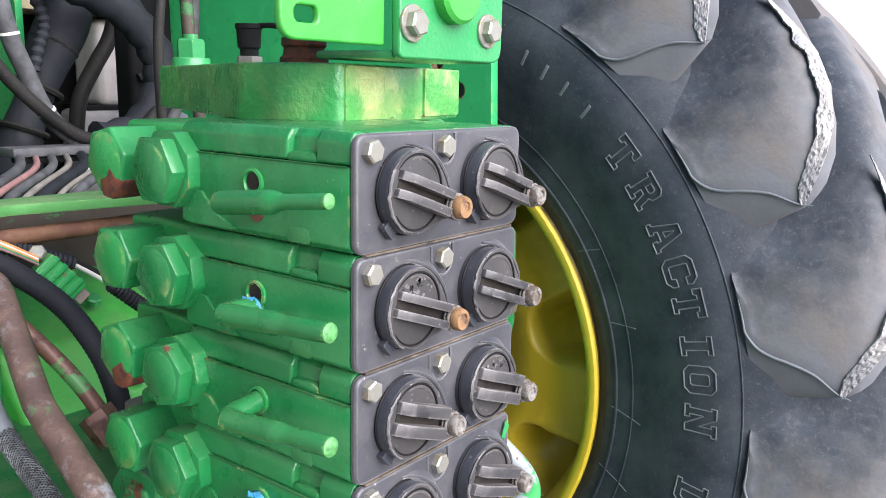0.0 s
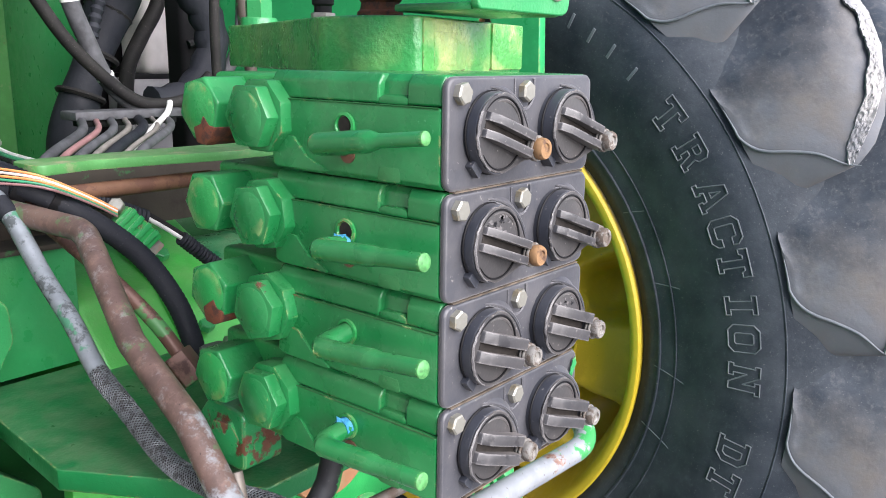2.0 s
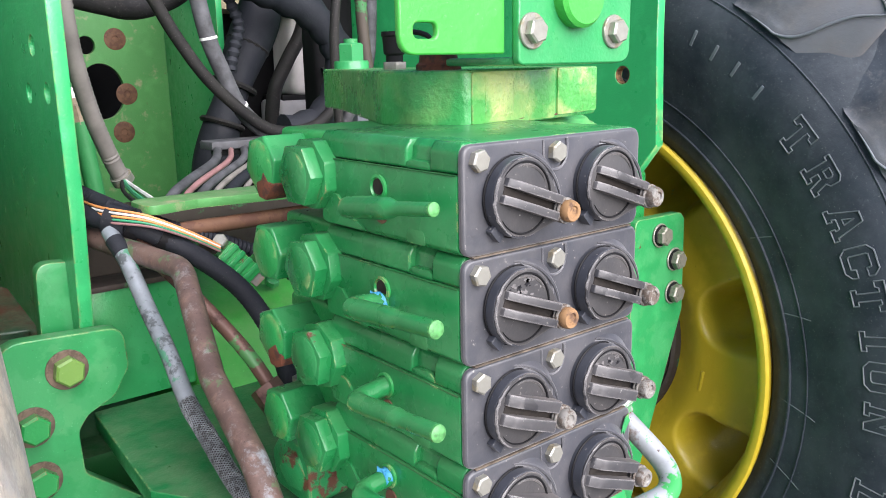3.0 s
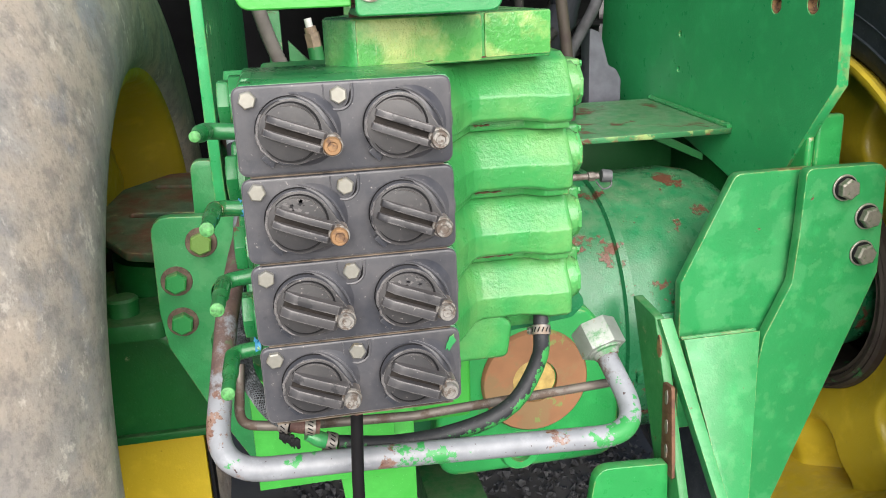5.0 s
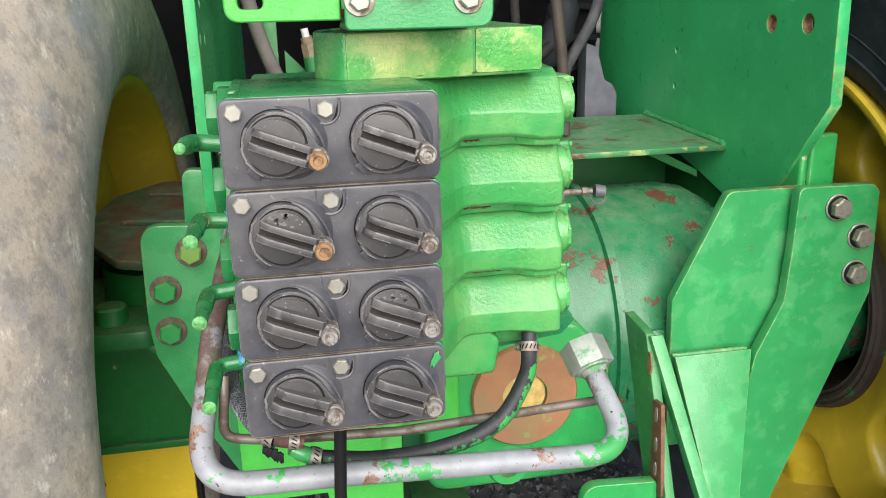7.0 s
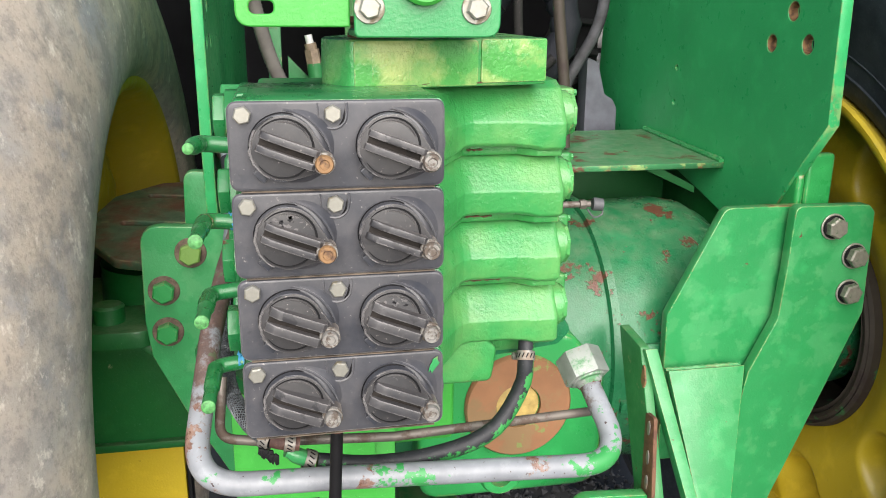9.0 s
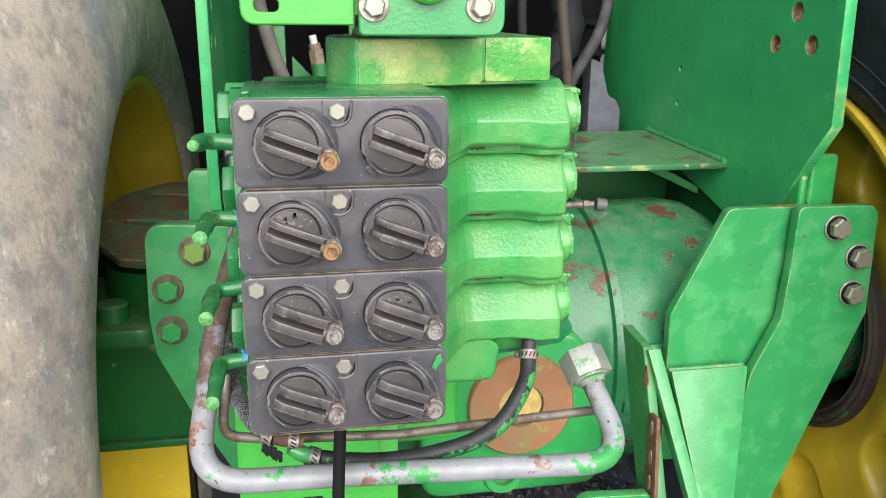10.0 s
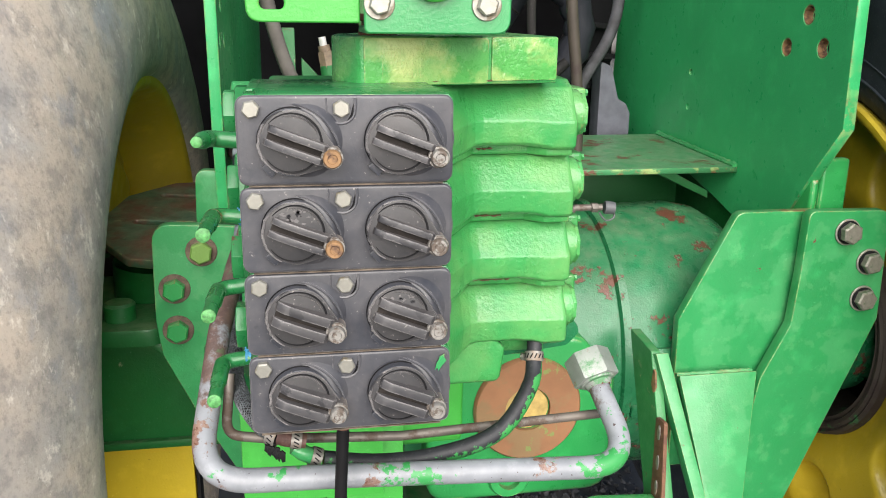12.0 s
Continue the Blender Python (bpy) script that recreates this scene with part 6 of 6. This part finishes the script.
def clamp(parent, at, axis, r, turn=0.0):
    """A worm drive clamp: slotted band, housing and a slotted screw."""
    m = along(axis, at) @ pose(0, 0, 0, 0, 0, turn)
    band = part("band", lathe([(r, -0.0055), (r + 0.0012, -0.0055), (r + 0.0012, 0.0055), (r, 0.0055)], m, 28, True), dull, parent, "worm drive hose clamp")
    for k in range(14):
        q = 2 * math.pi * k / 14
        part("slot", prism([(-0.0007, -0.0030), (0.0007, -0.0030), (0.0007, 0.0030), (-0.0007, 0.0030)], 0.0, 0.0003, m @ pose(0, 0, 0, 0, 0, math.degrees(q)) @ pose(r + 0.0011, 0, 0, 0, 90, 0) @ pose(0, 0, 0, 0, 0, 65), 0.0), black, band)
    h = m @ pose(0, -r - 0.0045, 0, 0, 90, 0)
    part("screw_housing", lathe([(0, -0.0075), (0.0046, -0.0075), (0.0050, -0.006), (0.0050, 0.004), (0, 0.004)], h, 16), dull, band)
    part("worm_screw", lathe([(0.0030, 0.003), (0.0030, 0.0065), (0.0045, 0.0068), (0.0045, 0.0100), (0.0036, 0.0110), (0.0016, 0.0110), (0.0012, 0.0098), (0, 0.0098)], h, 12), zinc, band)


hose1 = thing("drain_hose", "black rubber hose with green overspray and clamps", "hose", (0.15, 0.12, 0.62))
H1 = smooth_path([(0.303, 0.190, 0.712), (0.298, 0.175, 0.684), (0.292, 0.160, 0.671), (0.273, 0.142, 0.649), (0.252, 0.132, 0.629), (0.223, 0.127, 0.616), (0.189, 0.124, 0.609), (0.152, 0.122, 0.605), (0.103, 0.121, 0.606), (0.052, 0.120, 0.615)])
part("rubber", tube(H1, 0.0096, 18), hose_spray, hose1)
clamp(hose1, (0.2995, 0.180, 0.693), (0.1, 0.4, 0.8), 0.0097, 20)
clamp(hose1, (0.044, 0.1195, 0.6185), (-1, 0, 0.4), 0.0094, -35)
part("spigot", lathe([(0.0078, -0.004), (0.0086, 0.004), (0.0086, 0.016), (0.0070, 0.020), (0.0062, 0.026), (0, 0.026)], along((-0.020, -0.002, 0.012), (0.042, 0.119, 0.619)), 18), green, hose1, "green painted spigot")
hose2 = thing("braided_hose", "grey braided hose ending in a clamp", "hose", (-0.06, 0.25, 0.66))
H2 = smooth_path([(-0.050, 0.590, 0.875), (-0.046, 0.555, 0.848), (-0.044, 0.503, 0.798), (-0.047, 0.444, 0.762), (-0.050, 0.395, 0.724), (-0.051, 0.343, 0.700), (-0.048, 0.288, 0.668), (-0.043, 0.235, 0.660), (-0.030, 0.170, 0.662), (-0.013, 0.140, 0.650), (0.006, 0.122, 0.644)])
k = len(H2) * 45 // 100
part("braid", tube(H2[k:], 0.0090, 16), hose_rubber, hose2)


def strands(path, r, count, turns, hand):
    """Fine steel strands that wind round a hose, one hand of the braid."""
    fine = smooth_path(path, 0.003)
    out, side, rings = [], Vector((0.13, 0.31, 0.94)), []
    for i, p in enumerate(fine):
        d = (fine[min(i + 1, len(fine) - 1)] - fine[max(i - 1, 0)]).normalized()
        side = (side - d * side.dot(d)).normalized()
        rings.append((p, side.copy(), d.cross(side)))
    for s in range(count):
        line = []
        for i, (p, a, b) in enumerate(rings):
            t = 2 * math.pi * (s / count + hand * turns * i / len(rings))
            line.append(p + (a * math.cos(t) + b * math.sin(t)) * (r + 0.0003 * math.sin(count * t * 0.5)))
        out.append(tube(line, 0.0006, 4))
    return out


for hand in (1, -1):
    for one in strands(H2[k:], 0.0092, 13, 8.0, hand):
        part("strand", one, braid, hose2)
part("sleeve", tube(H2[:k + 1], 0.0094, 16), braid_upper, hose2, "worn silver upper sleeve")
clamp(hose2, (0.001, 0.124, 0.6455), (1, -0.5, -0.3), 0.0106, 150)
tee = part("tee", tube([Vector((0.006, 0.120, 0.6450)), Vector((0.014, 0.117, 0.6435)), Vector((0.034, 0.117, 0.6400))], 0.0080, 16), brown, hose2, "tarnished tee fitting")
clamp(tee, (0.024, 0.117, 0.6418), (1, 0, -0.17), 0.0082, 120)
torn = random.Random(31)
for n in range(6):
    x, z = -0.006 + 0.0030 * n, 0.636 - 0.0016 * n
    scrap = [(x + 0.0045 * torn.uniform(0.5, 1.3) * math.cos(2 * math.pi * q / 8), z + 0.0065 * torn.uniform(0.4, 1.3) * math.sin(2 * math.pi * q / 8)) for q in range(8)]
    part("frayed_scrap", prism(scrap, -0.116 + 0.001 * n, -0.113 + 0.001 * n, XZ, 0.0006), black, hose2, "frayed black rubber end")
stub = thing("black_rod", "short upright black rod under the stack", "rod", (0.066, 0.045, 0.45))
part("rod", tube([Vector((0.0700, 0.045, 0.694)), Vector((0.0662, 0.045, 0.62)), Vector((0.063, 0.05, 0.45))], 0.0062, 14), black, stub)
part("ferrule", tube([Vector((0.0705, 0.045, 0.708)), Vector((0.0700, 0.045, 0.690))], 0.0068, 14), rusty, stub)


def cable(name, label, points, r, material, category="cable", wave=None, step=0.012):
    c = thing(name, label, category, points[0])
    part("sleeve", tube(smooth_path(points, step), r, 12, wave), material, c)
    return c


lo1 = cable("wiring_loom", "black corrugated loom sleeve with loose coloured wires", [(-0.062, 0.690, 0.896), (-0.057, 0.625, 0.889), (-0.020, 0.580, 0.877), (0.038, 0.55, 0.836), (0.082, 0.53, 0.791), (0.102, 0.50, 0.742), (0.108, 0.48, 0.700), (0.110, 0.475, 0.672)], 0.0125, loom, "wiring loom", (0.00025,), 0.003)
lo2 = cable("wiring_loom", "thin black corrugated loom sleeve", [(-0.058, 0.70, 0.915), (-0.045, 0.64, 0.905), (-0.02, 0.605, 0.890), (0.037, 0.60, 0.862), (0.085, 0.60, 0.843), (0.131, 0.60, 0.822)], 0.0095, loom, "wiring loom", (0.0006,), 0.003)
for k, mt in enumerate((wire_orange, wire_white, wire_orange, wire_green, wire_red)):
    part("wire", tube(smooth_path([(-0.060, 0.660, 0.905 - 0.004 * k), (-0.052, 0.600 - 0.002 * k, 0.902 - 0.004 * k), (-0.015, 0.558 - 0.002 * k, 0.893 - 0.003 * k), (0.035, 0.548, 0.866 - 0.002 * k), (0.068, 0.552, 0.846 - 0.002 * k)]), 0.0015, 6), mt, lo1)
for k, (mt, d) in enumerate(((wire_white, 0.0), (hose_rubber, 0.006))):
    part("wire", tube(smooth_path([(0.125, 0.60, 0.826 + d), (0.155, 0.60, 0.806 + d), (0.190, 0.60, 0.780 + d)]), 0.0030, 8), mt, lo2)
part("end_sleeve", tube(smooth_path([(0.180, 0.60, 0.788), (0.205, 0.60, 0.766), (0.250, 0.60, 0.728)], 0.003), 0.0095, 12, (0.0008,)), loom, lo2)
for p in ((-0.030, 0.590, 0.881), (0.000, 0.570, 0.865)):
    part("tape_wrap", tube([Vector(p), Vector(p) + Vector((0.014, -0.003, -0.009))], 0.0165, 14), black, lo1)
for p, q, r in (((-0.045, 0.606, 0.888), (-0.026, 0.588, 0.880), 0.0195), ((-0.049, 0.578, 0.866), (-0.046, 0.560, 0.852), 0.0105)):
    part("tape_wrap", tube([Vector(p), Vector(q)], r, 14), loom, lo1)
con = thing("wire_connector", "green plastic wire connector with a zinc bolt", "connector", (0.095, 0.555, 0.79))
cm = frame_to((0.52, -0.15, -0.62), (0.6, -0.1, 0.5), (0.078, 0.565, 0.838))
part("shell", prism(rounded([(0, -0.013), (0.052, -0.013), (0.052, 0.013), (0, 0.013)], 0.003), -0.010, 0.010, cm, 0.001), green_worn, con)
for k in range(4):
    part("rib", prism([(0.004 + 0.012 * k, -0.014), (0.010 + 0.012 * k, -0.014), (0.010 + 0.012 * k, 0.014), (0.004 + 0.012 * k, 0.014)], 0.009, 0.0125, cm, 0.0008), green, con)
part("plug", prism(rounded([(0.050, -0.008), (0.064, -0.008), (0.064, 0.008), (0.050, 0.008)], 0.002), -0.006, 0.006, cm, 0.001), dull, con)
bolt(con, (0.078, 0.570, 0.843), (-0.4, -0.6, 0.6), 0.0095, 0.012, zinc)
elb = thing("pipe_elbow", "green painted elbow fitting with rust chips", "fitting", (0.02, 0.27, 0.66))
part("elbow_body", prism(rounded([(0.235, 0.655), (0.300, 0.655), (0.306, 0.690), (0.285, 0.716), (0.235, 0.712)], 0.01), -0.004, 0.04, YZ, 0.004, 3), green_chipped, elb)
part("nut", prism(hexagon(0.020), -0.006, 0.012, along((-1, -0.2, -0.1), (0.004, 0.262, 0.684)), 0.002), green_chipped, elb)
vent = thing("vent_hose", "short black hose with flaked green overspray", "hose", (0.02, 0.14, 0.64))
part("rubber", tube(smooth_path([(0.022, 0.145, 0.735), (0.021, 0.145, 0.705), (0.014, 0.146, 0.672), (-0.002, 0.150, 0.648)]), 0.0105, 16), hose_spray, vent)
clip = thing("cable_clip", "small zinc pipe clip beside the plugs", "clip", (0.125, 0.46, 0.66))
part("base", box((0.108, 0.44, 0.655), (0.140, 0.47, 0.690), 0.004), dull, clip)
bolt(clip, (0.132, 0.44, 0.695), (-0.3, -0.9, 0.3), 0.009, 0.014, zinc)
ledge = thing("inner_rail", "green inner frame rail with a ragged dirty top edge", "rail", (-0.02, 0.66, 0.64))
part("web", box((-0.068, 0.645, 0.642), (0.060, 0.665, 0.790), 0.003), green, ledge)
part("cap", box((-0.070, 0.640, 0.790), (0.060, 0.700, 0.798), 0.003), rust_plate, ledge)

cable("hose", "thick black convoluted hose before the tank", [(0.45, 1.25, 1.235), (0.551, 1.25, 1.205), (0.63, 1.25, 1.169), (0.691, 1.25, 1.099), (0.701, 1.25, 1.025), (0.659, 1.25, 0.951), (0.606, 1.25, 0.922), (0.55, 1.25, 0.915)], 0.036, loom, "hose", (0.0030,), 0.022)
cable("hose", "black hose hanging in a slack curve", [(0.22, 1.2, 1.26), (0.261, 1.2, 1.187), (0.305, 1.2, 1.109), (0.364, 1.2, 1.027), (0.452, 1.2, 0.948), (0.514, 1.2, 0.920), (0.60, 1.2, 0.928), (0.66, 1.2, 0.975)], 0.0125, hose_rubber)
bun = cable("cable_bundle", "grey cable bundle tied with white straps", [(0.35, 1.22, 1.26), (0.36, 1.22, 1.184), (0.375, 1.22, 1.112), (0.399, 1.22, 1.049), (0.434, 1.22, 0.971), (0.492, 1.22, 0.914)], 0.017, dusty_grey, "cable bundle")
for p, q in (((0.3745, 1.22, 1.116), (0.3755, 1.22, 1.111)), ((0.4315, 1.22, 0.977), (0.4345, 1.22, 0.972))):
    part("strap", tube([Vector(p), Vector(q)], 0.0180, 14), wire_white, bun, "white cable tie")
cable("hose", "ribbed black cable before the bellows", [(0.45, 1.3, 1.25), (0.465, 1.3, 1.196), (0.482, 1.3, 1.141), (0.468, 1.3, 1.095), (0.456, 1.3, 1.05)], 0.0115, loom, "hose", (0.002,), 0.008)
blob = thing("rubber_boot", "black rubber boot before the tank", "rubber boot", (0.52, 1.4, 0.95))
part("boot", tube(smooth_path([(0.60, 1.4, 1.22), (0.575, 1.4, 1.15), (0.541, 1.4, 1.085), (0.50, 1.4, 0.99), (0.47, 1.4, 0.92), (0.45, 1.4, 0.84), (0.44, 1.4, 0.76)]), lambda s: 0.045 + 0.008 * math.sin(9 * s), 16), loom, blob)
for p, q, r in (((0.553, 1.4, 1.108), (0.547, 1.4, 1.097), 0.0525), ((0.512, 1.4, 1.019), (0.507, 1.4, 1.008), 0.0545), ((0.476, 1.4, 0.936), (0.472, 1.4, 0.925), 0.0525)):
    part("fold", tube([Vector(p), Vector(p).lerp(Vector(q), 0.5), Vector(q)], lambda t: r - 0.004 * abs(2 * t - 1), 18), hose_rubber, blob, "raised rubber fold")
manif = thing("cable_clamp_bar", "grey clamp bar holding a row of cables", "clamp bar", (0.45, 1.2, 0.88))
part("bar", box((0.342, 1.17, 0.895), (0.575, 1.23, 0.912), 0.004), dusty_grey, manif)
part("rail", box((0.36, 1.18, 0.882), (0.56, 1.22, 0.895), 0.003), black, manif)
for k, (mt, r) in enumerate(((dusty_grey, 0.0085), (wire_red, 0.0055), (dusty_grey, 0.0075), (conduit, 0.0055), (loom, 0.0095), (conduit, 0.0045), (dusty_grey, 0.008))):
    x, xb = 0.362 + 0.029 * k, 0.145 + 0.026 * k
    cable("cable", "cable fanning down from the clamp bar", [(x, 1.19, 0.895), (x - 0.012, 1.165, 0.893), (x - 0.07, 1.06, 0.884), (xb, 0.90, 0.855), (xb - 0.05, 0.80, 0.80)], r, mt)
cable("cable", "white looped cable below the clamp bar", [(0.54, 1.17, 0.925), (0.52, 1.15, 0.905), (0.44, 1.08, 0.880), (0.36, 1.0, 0.855), (0.30, 0.92, 0.83)], 0.006, wire_white)
slv = cable("conduit", "slim ribbed grey conduit with a clamped lower end", [(-0.02, 0.79, 1.25), (-0.013, 0.80, 1.153), (-0.001, 0.82, 1.078), (0.020, 0.84, 0.997), (0.048, 0.86, 0.927), (0.064, 0.87, 0.896)], 0.0125, conduit, "conduit", (0.0006,), 0.0034)
part("end_band", tube([Vector((0.060, 0.868, 0.904)), Vector((0.066, 0.871, 0.893))], 0.0165, 16), zinc, slv)
for k in range(3):
    part("wire", tube(smooth_path([(0.063, 0.868, 0.898), (0.06 - 0.01 * k, 0.80, 0.89), (0.03 - 0.012 * k, 0.66, 0.895)]), 0.003, 6), (wire_white, wire_green, hose_rubber)[k], slv)
cable("pipe", "upright brown pipe behind the block", [(0.590, 1.0, 1.30), (0.597, 1.0, 1.127), (0.606, 1.0, 1.039), (0.615, 1.0, 0.970), (0.624, 1.0, 0.877), (0.626, 1.0, 0.80)], 0.012, rust_plate, "pipe")
cable("hose", "dusty black hose curving behind the valve block", [(0.818, 1.28, 1.30), (0.811, 1.28, 1.143), (0.803, 1.28, 1.071), (0.783, 1.28, 1.016), (0.753, 1.28, 0.965), (0.724, 1.28, 0.911), (0.706, 1.28, 0.842)], 0.014, dusty_grey)
cable("hose", "thin black tube beside the block", [(0.53, 0.95, 1.30), (0.50, 0.95, 1.12), (0.52, 0.98, 0.95), (0.54, 1.0, 0.83)], 0.009, hose_rubber)
cable("hose", "thick black hose lying over the bulkhead", [(0.02, 1.32, 1.24), (0.135, 1.30, 1.200), (0.204, 1.30, 1.184), (0.263, 1.30, 1.176), (0.339, 1.30, 1.200), (0.40, 1.30, 1.25)], 0.026, hose_rubber)
cable("hose", "black hose draped above the bulkhead", [(0.05, 1.36, 1.19), (0.18, 1.34, 1.215), (0.30, 1.34, 1.222), (0.44, 1.34, 1.235), (0.56, 1.36, 1.26)], 0.020, loom)
cable("hose", "black hose arching beside the grey tank", [(1.02, 1.9, 1.30), (0.985, 1.9, 1.16), (0.93, 1.9, 1.07), (0.88, 1.9, 0.98), (0.86, 1.9, 0.86)], 0.022, hose_rubber)
gf = thing("grease_fitting", "small grey grease fitting with a cap", "fitting", (0.55, 0.69, 0.73))
part("elbow", tube(bent_path([(0.500, 0.715, 0.70), (0.500, 0.705, 0.772), (0.552, 0.695, 0.774)], 0.01), 0.006, 12), line_steel, gf)
part("collar", prism(hexagon(0.009), 0, 0.012, along((1, 0, 0), (0.532, 0.697, 0.7735)), 0.001), line_steel, gf)
part("cap", lathe([(0, 0.0), (0.011, 0.0), (0.012, 0.004), (0.011, 0.018), (0, 0.018)], along((1, -0.1, -0.1), (0.556, 0.695, 0.774)), 18), grey_cap, gf)
part("cap_strap", tube(smooth_path([(0.545, 0.690, 0.766), (0.556, 0.685, 0.752), (0.572, 0.688, 0.756), (0.573, 0.690, 0.766)]), 0.0016, 6), grey_cap, gf)
up = thing("hydraulic_fitting", "green and zinc hydraulic fitting on a post", "fitting", (0.09, 1.22, 0.88))
part("post", tube([Vector((0.140, 1.22, 0.70)), Vector((0.112, 1.22, 0.965))], 0.017, 12), green_dirty, up)
part("body", tube([Vector((0.1125, 1.22, 0.960)), Vector((0.107, 1.22, 0.995))], 0.0170, 6), beige_brown, up, "tan tarnished hexagon body")
part("collar", tube([Vector((0.107, 1.22, 0.995)), Vector((0.104, 1.22, 1.008))], 0.0135, 12), beige_brown, up)
part("nipple", tube([Vector((0.104, 1.22, 1.008)), Vector((0.1005, 1.22, 1.026))], 0.0085, 12), wire_white, up, "white plastic cap")
part("stand", box((0.012, 1.24, 0.45), (0.042, 1.30, 1.045), 0.004), green_dirty, up)
part("gusset", prism([(0.055, 0.98), (0.13, 0.90), (0.13, 0.88), (0.055, 0.88)], -1.28, -1.25, XZ, 0.003), green_dirty, up)
part("foot", box((-0.06, 1.20, 0.42), (0.30, 1.40, 0.45), 0.004), green_dirty, up)
set_back(gf, (0.55, 0.69, 0.773), (0.588, 0.735, 0.735))
bluebox = thing("plastic_cover", "grey-blue plastic cover beyond the shelf", "cover", (0.83, 1.34, 0.77))
part("shell", prism(rounded([(0.790, 0.772), (0.874, 0.772), (0.874, 0.842), (0.862, 0.866), (0.840, 0.878), (0.818, 0.958), (0.790, 0.970)], [0.004, 0.004, 0.012, 0.012, 0.012, 0.008, 0.006]), -1.38, -1.32, XZ, 0.006, 3), simple("grey_blue_plastic", (0.12, 0.125, 0.15), 0.5), bluebox)
part("stand", box((0.80, 1.335, 0.42), (0.86, 1.375, 0.775), 0.003), black, bluebox)

casing = thing("engine_casing", "black ribbed casing behind the side plates", "casing", (0.88, 1.46, 0.42))
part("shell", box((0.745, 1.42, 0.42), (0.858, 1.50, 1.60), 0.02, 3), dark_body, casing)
for k in range(3):
    part("rib", tube([Vector((0.755, 1.415, 0.89 + 0.075 * k)), Vector((0.80, 1.41, 0.905 + 0.075 * k)), Vector((0.85, 1.415, 0.90 + 0.075 * k))], 0.010, 8), black, casing)

# ---- distance beyond the wheel ----
shed = thing("machinery_shed", "distant dark blue building with a white corner", "building", (9.1, 9.0, GROUND), "", "structure")
part("wall", box((9.0, 6.2, GROUND), (9.3, 12.0, 3.2), 0.02), far_blue, shed)
part("door", box((8.9, 5.9, GROUND), (9.3, 6.2, 3.1), 0.02), far_white, shed)
tagged(part("backdrop", box((40.0, -30.0, GROUND), (40.2, 60.0, 14.0), 0.0), glow, None), "glowing white plane in place of the bright sky beyond the yard", "backdrop", kind="structure")
